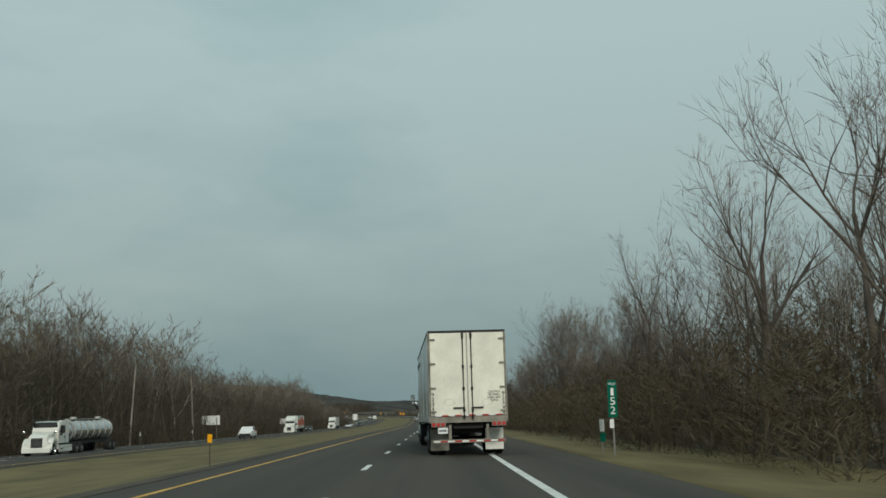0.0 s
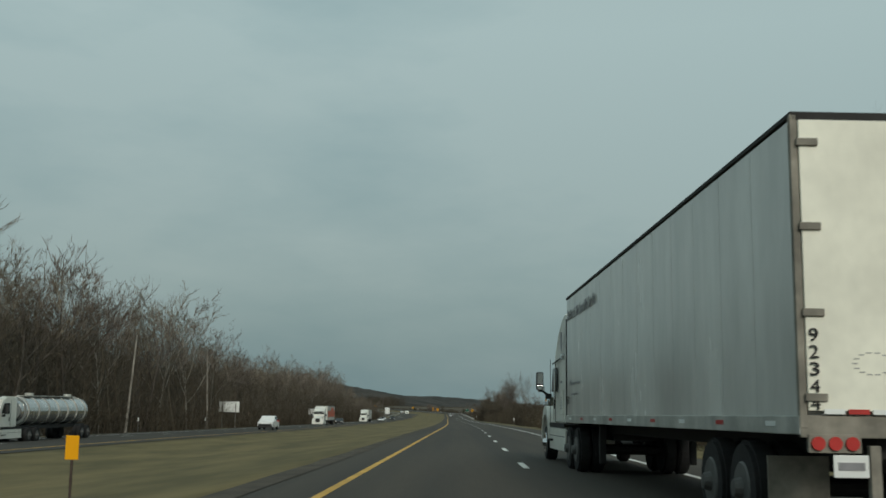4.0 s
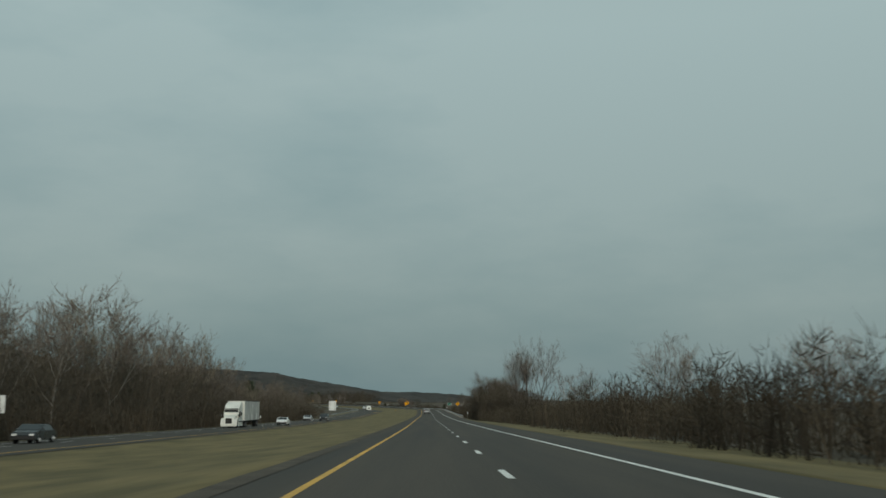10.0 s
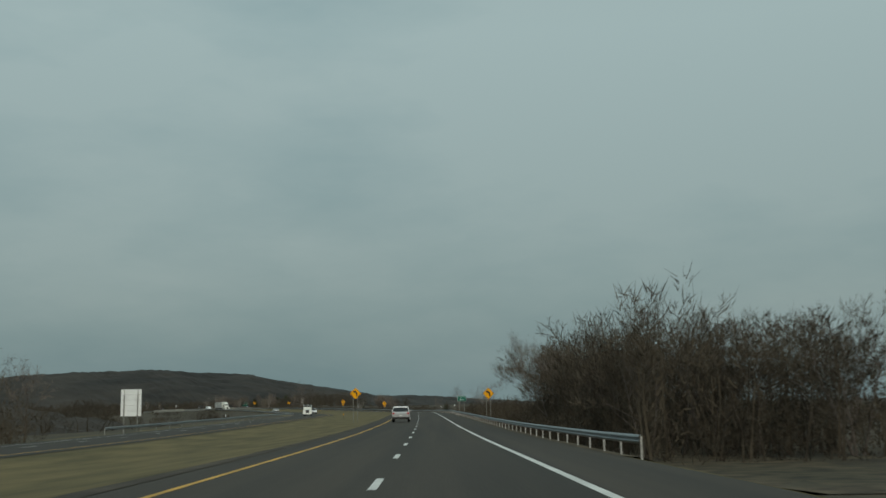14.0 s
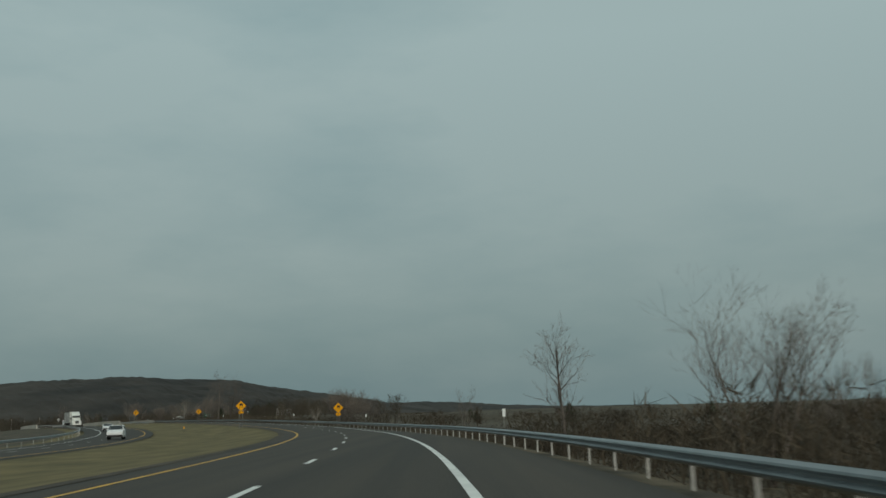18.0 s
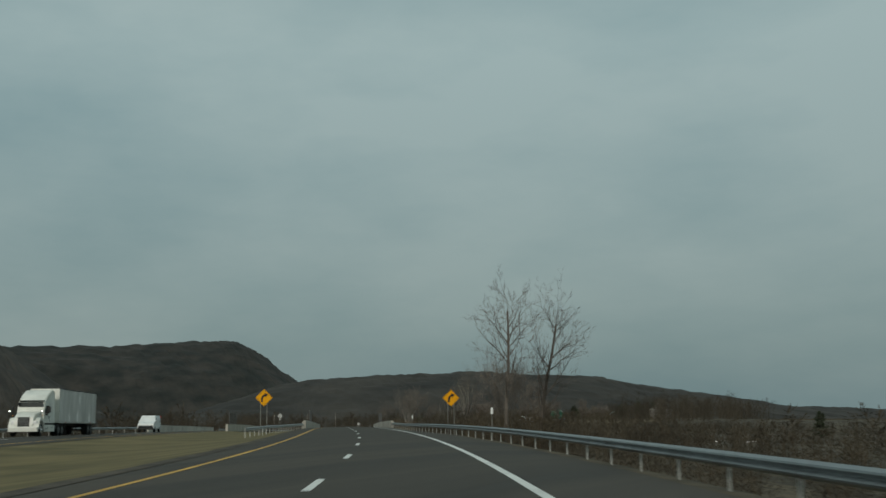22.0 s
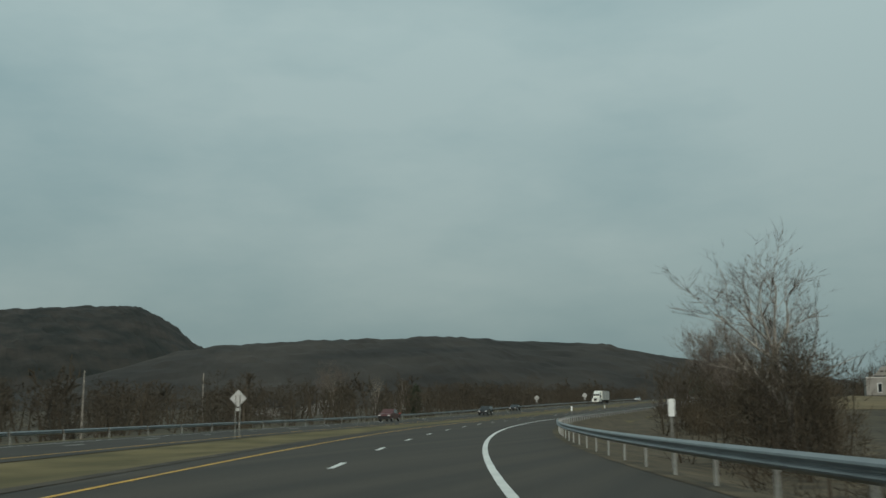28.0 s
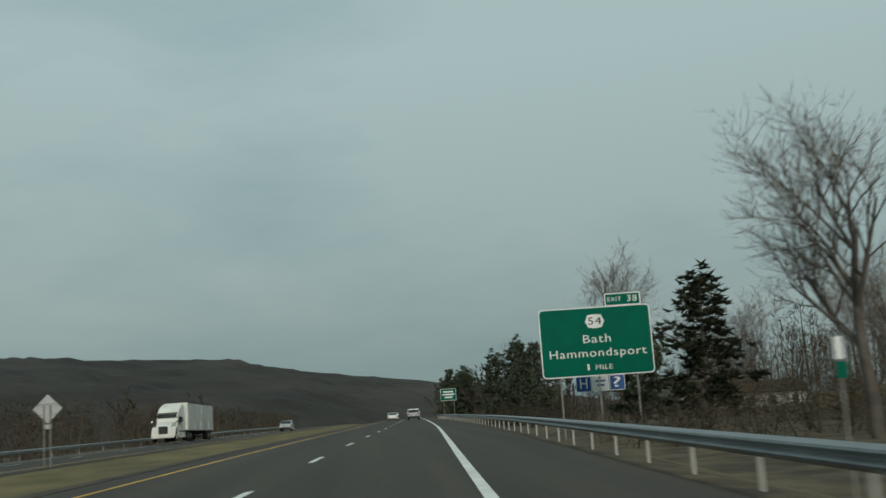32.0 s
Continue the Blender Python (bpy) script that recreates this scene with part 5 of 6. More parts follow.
def trailer(root, length=16.15, side=TRAILER_SIDE, rear=TRAILER_REAR, full=True, y0=0.0):
    W, lo, hi = 2.59, 1.16, 4.09
    n = 13
    for k in range(n):
        a, b = y0 + 0.06 + k * (length - 0.12) / n, y0 + 0.06 + (k + 1) * (length - 0.12) / n
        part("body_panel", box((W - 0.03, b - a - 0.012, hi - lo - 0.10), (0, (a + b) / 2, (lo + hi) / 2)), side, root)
    part("roof", box((W - 0.02, length, 0.05), (0, y0 + length / 2, hi), 0.012), TRUCK_WHITE, root)
    for k in (-1, 1):
        part("roof_rail", box((0.05, length, 0.05), (k * (W / 2 - 0.02), y0 + length / 2, hi - 0.005), 0.01), CHASSIS, root, "dark upper side rail")
        part("lower_rail", box((0.05, length, 0.17), (k * (W / 2 - 0.015), y0 + length / 2, lo + 0.03), 0.01), DULL, root)
        for j in range(9):
            part("marker_strip", box((0.006, 0.30, 0.05), (k * (W / 2 + 0.014), y0 + 0.8 + j * (length - 1.6) / 8, lo + 0.04)), RED if j % 2 else SIGN_WHITE, root)
    part("nose", box((W - 0.06, 0.05, hi - lo), (0, y0 + length + 0.01, (lo + hi) / 2), 0.01), TRUCK_WHITE, root)
    part("floor_frame", box((1.0, length - 0.5, 0.22), (0, y0 + length / 2, lo - 0.16)), CHASSIS, root)
    # rear frame and doors
    part("rear_frame", box((W, 0.06, 0.20), (0, y0 + 0.02, lo + 0.02), 0.01), GRIMY, root)
    part("rear_frame", box((W, 0.07, 0.09), (0, y0 + 0.02, hi - 0.02), 0.01), CHASSIS, root)
    for k in (-1, 1):
        part("rear_post", box((0.07, 0.07, hi - lo), (k * (W / 2 - 0.03), y0 + 0.02, (lo + hi) / 2), 0.01), GRIMY, root)
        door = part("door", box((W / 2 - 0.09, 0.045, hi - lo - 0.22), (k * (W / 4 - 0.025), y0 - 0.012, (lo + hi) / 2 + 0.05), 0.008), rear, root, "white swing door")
        if full:
            for z in (lo + 0.28, lo + 1.05, lo + 1.85, hi - 0.28):
                part("hinge", box((0.20, 0.035, 0.07), (k * (W / 2 - 0.14), y0 - 0.045, z), 0.006), GRIMY, door)
            for j in (0.14,):
                bm = rod((k * j, y0 - 0.07, lo + 0.02), (k * j, y0 - 0.07, hi - 0.05), 0.019, 8)
                part("lock_rod", bm, CHASSIS, door, "dark locking bar")
            for z in (lo + 0.10, lo + 0.32, lo + 1.02, lo + 1.75, hi - 0.14):
                part("rod_guide", box((0.075, 0.05, 0.10 if z < hi - 0.3 else 0.22), (k * 0.14, y0 - 0.065, z), 0.008), CHASSIS, door)
            part("lock_handle", box((0.40, 0.03, 0.045), (k * 0.30, y0 - 0.085, lo + 0.40), 0.008), CHASSIS, door)
    # stripes, lamps, bumper
    if full:
        part("centre_seal", box((0.03, 0.03, hi - lo - 0.2), (0, y0 - 0.03, (lo + hi) / 2 + 0.05)), DULL, root)
        for j in range(10):
            part("reflector", box((0.19, 0.006, 0.045), (-W / 2 + 0.30 + j * 0.222, y0 - 0.014 - 0.03, lo + 0.155)), RED if j % 2 else SIGN_WHITE, root)
    for k in (-1, 1):
        part("lamp_box", box((0.48, 0.06, 0.17), (k * (W / 2 - 0.30), y0 - 0.0, lo - 0.13), 0.01), GRIMY, root)
        for j in range(3):
            bm = rod((k * (W / 2 - 0.14 - 0.155 * j), y0 - 0.03, lo - 0.13), (k * (W / 2 - 0.14 - 0.155 * j), y0 - 0.06, lo - 0.13), 0.062, 14)
            part("tail_lamp", bm, RED_LENS, root, "round red tail lamp")
        part("bumper_post", box((0.10, 0.08, 0.55), (k * 0.62, y0 + 0.04, lo - 0.42), 0.01), GRIMY, root)
        part("mud_flap", box((0.62, 0.02, 0.72), (k * 0.93, y0 + 1.15, 0.52), 0.004), TRUCK_WHITE if k > 0 else GRIMY, root, "plain mud flap")
    part("bumper", box((2.40, 0.10, 0.11), (0, y0 + 0.03, lo - 0.68), 0.012), GRIMY, root)
    if full:
        for j in range(10):
            part("reflector", box((0.22, 0.006, 0.05), (-1.06 + j * 0.235, y0 - 0.026, lo - 0.68)), RED if j % 2 else SIGN_WHITE, root)
        part("plate", box((0.32, 0.012, 0.20), (-0.86, y0 - 0.03, lo - 0.33), 0.006), SIGN_WHITE, root, "licence plate with plain bars")
        part("bars", box((0.24, 0.006, 0.07), (-0.86, y0 - 0.04, lo - 0.33)), GREY_SCRIPT, root)
    for y in (1.9, 3.15):
        duals(root, y0 + y)
        part("axle", rod((-1.1, y0 + y, 0.51), (1.1, y0 + y, 0.51), 0.08, 8), CHASSIS, root)
    part("bogie", box((1.1, 2.6, 0.20), (0, y0 + 2.5, 0.82), 0.02), CHASSIS, root)
    for k in (-1, 1):
        part("landing_leg", box((0.13, 0.13, 0.95), (k * 0.95, y0 + length - 3.2, 0.75), 0.01), CHASSIS, root)
    if full:
        part("side_skirt", box((0.03, 6.4, 0.5), (1.2, y0 + 8.2, 0.85), 0.01), CHASSIS, root)


def tractor(root, y0, paint=TRUCK_WHITE, sleeper=True, full=True):
    """A long-nosed tractor; y0 is the back of its sleeper."""
    W = 2.46
    # sleeper and cab as one flowing side outline (y, z)
    out = [(0, 1.05), (0, 3.72), (0.12, 3.86), (0.55, 3.93), (1.2, 3.82), (2.1, 3.46), (2.75, 3.08), (2.95, 2.92), (3.28, 2.18), (3.30, 1.05)]
    if not sleeper:
        out = [(0.9, 1.05), (0.9, 2.85), (1.1, 2.98), (2.3, 2.98), (2.75, 2.86), (2.95, 2.76), (3.28, 2.18), (3.30, 1.05)]
    bm = side_prism([(y + y0, z) for y, z in out], -W / 2 + 0.03, W / 2 - 0.03, 0.07)
    for v in bm.verts:
        if v.co.z > 2.1:
            v.co.x *= 1 - 0.045 * (v.co.z - 2.1)
        q = max(0.0, v.co.y - y0 - 1.6)
        v.co.x *= 1 - 0.05 * q
    part("cab", bm, paint, root, smooth=False)
    # bonnet
    bm = side_prism([(y0 + 3.2, 0.95), (y0 + 3.2, 2.10), (y0 + 3.6, 2.02), (y0 + 4.6, 1.80), (y0 + 5.05, 1.55), (y0 + 5.18, 1.0), (y0 + 5.15, 0.62), (y0 + 3.2, 0.85)], -0.82, 0.82, 0.09)
    for v in bm.verts:
        q = max(0.0, v.co.y - y0 - 3.2)
        v.co.x *= 1.12 - 0.10 * q
    part("bonnet", bm, paint, root)
    part("grille", box((0.95, 0.06, 0.85), (0, y0 + 5.17, 1.15), 0.02), CHASSIS, root, "dark slatted grille")
    for j in range(6):
        part("grille_bar", box((0.90, 0.03, 0.03), (0, y0 + 5.21, 0.82 + j * 0.13)), CHROME, root)
    part("bumper", box((2.36, 0.30, 0.42), (0, y0 + 5.22, 0.58), 0.07), paint, root)
    for k in (-1, 1):
        # wheel arch
        bm = bmesh.new()
        n = 12
        ring = []
        for i in range(n + 1):
            a = math.pi * i / n
            ring.append((y0 + 4.25 + 0.72 * math.cos(a), 0.60 + 0.72 * math.sin(a)))
        outer = [(y0 + 4.25 + 0.86 * math.cos(math.pi * i / n), 0.60 + 0.95 * math.sin(math.pi * i / n)) for i in range(n + 1)]
        xs = (k * 0.72, k * 1.22)
        rows = [[bm.verts.new((x, y, z)) for y, z in pts] for x in xs for pts in (ring, outer)]
        for i in range(n):
            bm.faces.new((rows[0][i], rows[0][i + 1], rows[1][i + 1], rows[1][i]))
            bm.faces.new((rows[2][i], rows[2][i + 1], rows[3][i + 1], rows[3][i]))
            bm.faces.new((rows[1][i], rows[1][i + 1], rows[3][i + 1], rows[3][i]))
            bm.faces.new((rows[0][i], rows[0][i + 1], rows[2][i + 1], rows[2][i]))
        bmesh.ops.recalc_face_normals(bm, faces=bm.faces[:])
        part("front_wing", bm, paint, root)
        wheel(root, k * 1.04, y0 + 4.25, 0.51, 0.30, CHROME, k)
        part("headlamp", box((0.36, 0.18, 0.30), (k * 0.88, y0 + 4.98, 1.12), 0.06), LAMP, root, "clear headlamp")
        part("side_lamp", box((0.03, 0.14, 0.10), (k * 1.215, y0 + 4.05, 1.72), 0.01), AMBER, root, "amber side lamp")
        part("side_window", side_prism([(y0 + 1.95, 1.90), (y0 + 1.95, 2.56), (y0 + 2.72, 2.56), (y0 + 3.04, 1.93)], k * (W / 2 - 0.10), k * (W / 2 - 0.055), 0.01), GLASS, root, "dark side window")
        part("door_seam", box((0.012, 0.02, 1.6), (k * (W / 2 - 0.026), y0 + 1.86, 1.9)), CHASSIS, root)
        part("door_handle", box((0.03, 0.07, 0.26), (k * (W / 2 - 0.02), y0 + 2.05, 1.58), 0.01), CHASSIS, root)
        part("fuel_tank", rod((k * 0.82, y0 + 0.35, 0.74), (k * 0.82, y0 + 2.0, 0.74), 0.28, 18), CHROME if full else DULL, root)
        part("side_fairing", box((0.05, 3.2, 0.56), (k * (W / 2 - 0.06), y0 + 1.62, 0.66), 0.015), paint, root)
        # Dark strip stands in for the shaded gap between cab and fairing.
        part("recess_band", box((0.03, 3.1, 0.13), (k * (W / 2 - 0.035), y0 + 1.62, 1.02), 0.01), CHASSIS, root, "dark band standing in for the shaded recess between cab and fairing")
        part("fairing_seam", box((0.008, 3.1, 0.016), (k * (W / 2 - 0.033), y0 + 1.62, 0.74)), CHASSIS, root)
        part("step", box((0.14, 0.55, 0.05), (k * (W / 2 - 0.03), y0 + 2.75, 0.62), 0.01), CHASSIS, root)
        mir = part("mirror", box((0.20, 0.16, 0.50), (k * 1.50, y0 + 3.05, 2.22), 0.05), CHASSIS, root, "black door mirror")
        part("mirror_glass", box((0.15, 0.01, 0.30), (k * 1.50, y0 + 2.965, 2.29)), CHROME, mir)
        part("convex_mirror", box((0.16, 0.02, 0.12), (k * 1.50, y0 + 2.963, 2.04), 0.01), CHROME, mir)
        part("mirror_arm", rod((k * 1.2, y0 + 3.0, 1.80), (k * 1.48, y0 + 3.05, 1.98), 0.03, 6), CHASSIS, mir)
        part("mirror_bracket", box((0.16, 0.22, 0.15), (k * 1.26, y0 + 3.0, 1.80), 0.03), CHASSIS, mir)
        cm = part("bonnet_mirror", box((0.20, 0.16, 0.18), (k * 1.30, y0 + 4.55, 2.04), 0.05), CHROME, root, "chrome bonnet mirror")
        part("mirror_stalk", rod((k * 1.0, y0 + 4.35, 1.70), (k * 1.27, y0 + 4.55, 1.98), 0.018, 6), CHASSIS, cm)
        if sleeper and full:
            part("roof_seam", side_prism([(y0 + 0.02, 2.80), (y0 + 0.02, 2.825), (y0 + 2.92, 2.705), (y0 + 2.92, 2.68)], k * (W / 2 - 0.10), k * (W / 2 - 0.062), 0.002), CHASSIS, root)
            part("door_seam", box((0.012, 0.02, 1.75), (k * (W / 2 - 0.026), y0 + 3.02, 1.95)), CHASSIS, root)
            part("marker_lamp", rod((k * (W / 2 - 0.10), y0 + 0.30, 2.76), (k * (W / 2 + 0.02), y0 + 0.30, 2.76), 0.08, 14), CHROME, root, "round chrome marker lamp")
            hatch = part("locker_door", box((0.012, 0.52, 0.62), (k * (W / 2 - 0.026), y0 + 0.55, 1.62), 0.02), paint, root)
            for j in range(5):
                part("louvre", box((0.012, 0.24, 0.022), (k * (W / 2 - 0.018), y0 + 0.55, 1.45 + j * 0.07)), GREY_SCRIPT, hatch)
            part("badge_bars", box((0.010, 0.30, 0.05), (k * (W / 2 - 0.024), y0 + 0.60, 2.12)), GREY_SCRIPT, root)
            part("grab_handle", rod((k * (W / 2 + 0.01), y0 + 1.80, 1.75), (k * (W / 2 + 0.01), y0 + 1.80, 2.45), 0.018, 6), CHROME, root)
            part("extender", box((0.04, 0.26, 2.55), (k * (W / 2 - 0.06), y0 - 0.12, 2.35), 0.012), paint, root, "side extender panel behind the cab")
            part("extender_trim", box((0.05, 0.05, 2.62), (k * (W / 2 - 0.055), y0 - 0.26, 2.36), 0.01), CHASSIS, root)
            # Flat dark plate drawn for the sleeper's shield-shaped side window.
            part("sleeper_window", prism([(-0.16, 3.02), (0.16, 3.02), (0.18, 2.75), (0.0, 2.42), (-0.18, 2.75)], 0.006, 0, bm=None), GREY_SCRIPT, root, "dark shield-shaped sleeper window", Matrix.Translation((k * (W / 2 - 0.04), y0 + 0.75, 0.40)) @ Matrix.Rotation(radians(90 * k), 4, "Z"))
    part("windscreen", box((2.02, 0.03, 0.80), (0, y0 + 3.165, 2.46), 0.02, turn=(-24, 0, 0)), GLASS, root, "dark raked windscreen")
    part("visor", box((2.1, 0.22, 0.05), (0, y0 + 3.02, 2.96), 0.02, turn=(-12, 0, 0)), CHASSIS, root)
    part("frame_rail", box((0.95, 6.6, 0.26), (0, y0 + 0.4, 0.86), 0.02), CHASSIS, root)
    for y in (-1.15, -2.40):
        duals(root, y0 + y, 0.51, 1.25)
        part("axle", rod((-1.1, y0 + y, 0.51), (1.1, y0 + y, 0.51), 0.10, 8), CHASSIS, root)
        for k in (-1, 1):
            if full:
                part("mudguard", box((0.60, 1.0, 0.03), (k * 0.98, y0 + y, 1.07), 0.01), CHASSIS, root)
    part("fifth_wheel", box((0.9, 0.9, 0.10), (0, y0 - 1.75, 1.02), 0.03), CHASSIS, root)
    if full:
        for k in (-1, 1):
            part("grab_rail", rod((k * 0.95, y0 - 0.04, 1.3), (k * 0.95, y0 - 0.04, 2.5), 0.02, 6), CHROME, root)
        for j in range(3):
            bm = bmesh.new()
            for i in range(10):
                rod((-0.25 + j * 0.22, y0 - 0.05 - i * 0.09, 1.5 - 0.05 * math.sin(i * 0.7)), (-0.25 + j * 0.22, y0 - 0.14 - i * 0.09, 1.5 - 0.05 * math.sin((i + 1) * 0.7)), 0.018, 5, bm=bm)
            part("air_hose", bm, (RED, CHASSIS, SIGN_BLUE)[j], root, "coiled air hose")


# the semi-trailer truck that is overtaken
m = place(1.26, 2.88, 0, 2.05, ground_z(1.26, 2.6) + 0.005) @ Matrix.Rotation(math.atan(float(np.interp(8, RS, GRADE_AT))), 4, "X")
semi = thing("semi_trailer_truck", m, "white long-nosed tractor with a white box trailer", "truck")
trailer(semi)
tractor(semi, 16.15 + 1.05)
back = -0.047
letters(semi, "CAUTION", 0.105, SIGN_BLACK, 0.86, back, 2.06, 0.38, name="warning_text")
letters(semi, "THIS VEHICLE", 0.085, SIGN_BLACK, 0.86, back, 1.965, 0.42, name="warning_text")
letters(semi, "MAKES WIDE", 0.085, SIGN_BLACK, 0.86, back, 1.875, 0.42, name="warning_text")
letters(semi, "TURNS", 0.085, SIGN_BLACK, 0.86, back, 1.785, 0.24, name="warning_text")
for x in (-1.165, 1.165):
    for k, d in enumerate("92344"):
        letters(semi, d, 0.17, SIGN_BLACK, x, -0.056, 2.0 - k * 0.155, 0.085, name="fleet_number")
letters(semi, "The Best Is The Least We Can Do", 0.34, GREY_SCRIPT, -1.302, 13.75, 3.62, 4.2, 0.4, -90, "slogan")
letters(semi, "53", 0.26, SIGN_BLACK, -1.305, 15.75, 1.62, 0.3, 0.0, -90, "length_mark")
for y, z, w, hgt in ((15.38, 2.03, 0.16, 0.10), (15.20, 2.01, 0.10, 0.08), (14.86, 2.0, 0.40, 0.045), (14.18, 2.01, 0.56, 0.045), (14.95, 1.76, 0.52, 0.04), (14.38, 1.76, 0.24, 0.045)):
    part("company_bars", box((0.005, w, hgt), (-1.30, y, z), 0.0), GREY_SCRIPT, semi)
bm = bmesh.new()
for x, z in ((-0.62, 1.75), (0.62, 1.72)):
    for k in range(14):
        a = 6.283 * k / 14
        box((0.05, 0.003, 0.012), (x + 0.17 * math.cos(a), -0.037, z + 0.10 * math.sin(a)), bm=bm)
part("scuff_marks", bm, DULL, semi)


def far_truck(s, u, label, livery=None, tanker=False, flat=False, sleeper=True, turn=180.0, short=False):
    x, y, h = spot(s, u)
    root = thing("semi_trailer_truck", place(s, u, 0.006, turn), label, "truck", "oncoming trucks")
    length = 14.6 if not short else 8.5
    if tanker:
        bm = rod((0, 0.3, 2.05), (0, 12.2, 2.05), 0.92, 24)
        bmesh.ops.bevel(bm, geom=[e for e in bm.edges if any(len(f.verts) > 4 for f in e.link_faces)], offset=0.3, segments=3, affect="EDGES")
        part("tank", bm, TANK, root, "polished round tank", smooth=False)
        for k in range(7):
            part("tank_ring", rod((0, 1.0 + k * 1.75, 2.05), (0, 1.12 + k * 1.75, 2.05), 0.96, 24), DULL, root)
        part("walkway", box((0.7, 9, 0.06), (0, 6.2, 3.05), 0.01), DULL, root)
        for y in (2.5, 9.5):
            part("dome", rod((0, y, 2.9), (0, y, 3.25), 0.28, 14), DULL, root)
        part("frame", box((0.95, 12.4, 0.25), (0, 6.2, 0.98), 0.02), CHASSIS, root)
        for y in (1.3, 2.55):
            duals(root, y)
        tractor(root, 13.2, TRUCK_WHITE, sleeper, False)
        return root
    if flat:
        part("deck", box((2.5, 8.0, 0.2), (0, 4.0, 1.2), 0.02), CHASSIS, root)
        for k in range(6):
            part("load", box((2.2, 1.1, 0.35), (0, 0.9 + k * 1.25, 1.48), 0.05), CHASSIS, root)
        for y in (1.2, 2.4):
            duals(root, y)
        tractor(root, 8.9, TRUCK_WHITE, sleeper, False)
        return root
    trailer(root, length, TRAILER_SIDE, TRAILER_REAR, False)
    if livery:
        for k in (-1, 1):
            part("livery", box((0.006, length - 1.2, 1.3), (k * 1.300, length / 2 - 0.4, 2.45)), livery, root, "orange-red painted band")
            part("livery", box((0.006, 5.0, 1.0), (k * 1.304, length - 9.5, 3.3)), livery, root, "orange-red painted patch")
    tractor(root, length + 1.05, TRUCK_WHITE, sleeper, False)
    return root


far_truck(236, -30.8, "white tractor with an orange-red and white box trailer", ORANGE_RED)
far_truck(360, -31.0, "white tractor with a plain white box trailer")
far_truck(73, -31.0, "white tractor with a polished round tank trailer", tanker=True, sleeper=False)
far_truck(752, -29.0, "white tractor with a low dark flatbed load", flat=True, sleeper=False)
far_truck(1026, -27.0, "white tractor with a pale grey box trailer on the oncoming lanes")
far_truck(1634, -24.0, "white tractor with a white box trailer on the bend")


# body sections (y from the rear, z); roofs are a part of the same shell
CAR = ([(0.05, 0.42), (0.0, 0.70), (0.12, 0.92), (0.75, 0.98), (1.45, 1.38), (2.75, 1.42), (3.55, 0.98), (4.35, 0.86), (4.60, 0.62), (4.58, 0.30), (0.2, 0.28)],
       [(0.92, 0.98), (1.50, 1.33), (2.72, 1.36), (3.38, 0.98)], 1.82, (0.85, 3.72), 0.33)
SUV = ([(0.03, 0.45), (0.0, 0.95), (0.18, 1.10), (0.42, 1.68), (0.7, 1.76), (2.7, 1.76), (3.55, 1.14), (4.55, 1.02), (4.75, 0.75), (4.72, 0.36), (0.15, 0.36)],
       [(0.42, 1.14), (0.62, 1.64), (2.66, 1.68), (3.36, 1.14)], 1.92, (0.95, 3.80), 0.37)
PICKUP = ([(0.03, 0.50), (0.0, 1.08), (1.75, 1.10), (1.80, 1.70), (2.05, 1.84), (3.30, 1.84), (4.10, 1.20), (5.35, 1.10), (5.60, 0.85), (5.58, 0.42), (0.15, 0.42)],
          [(1.95, 1.20), (2.10, 1.74), (3.24, 1.76), (3.92, 1.20)], 1.98, (1.10, 4.55), 0.39)
VAN = ([(0.03, 0.42), (0.0, 1.9), (0.15, 2.08), (3.6, 2.08), (4.4, 1.35), (5.2, 1.12), (5.45, 0.85), (5.42, 0.40), (0.15, 0.40)],
       [(3.05, 1.30), (3.05, 1.88), (3.62, 1.88), (4.18, 1.32)], 2.0, (1.0, 4.35), 0.37)
SILVER = mat("silver_car_paint", (0.46, 0.47, 0.47), 0.3, 0.06, 1.2, 6, 0.0, metal=0.4, spec=0.5)
WHITE_CAR = mat("white_car_paint", (0.72, 0.73, 0.72), 0.3, 0.05, 1.2, 6, 0.0, spec=0.5)
DARK_CAR = mat("dark_car_paint", (0.030, 0.034, 0.036), 0.25, 0.08, 1.2, 6, 0.0, spec=0.5)
MAROON = mat("maroon_car_paint", (0.085, 0.035, 0.035), 0.3, 0.08, 1.2, 6, 0.0, spec=0.5)


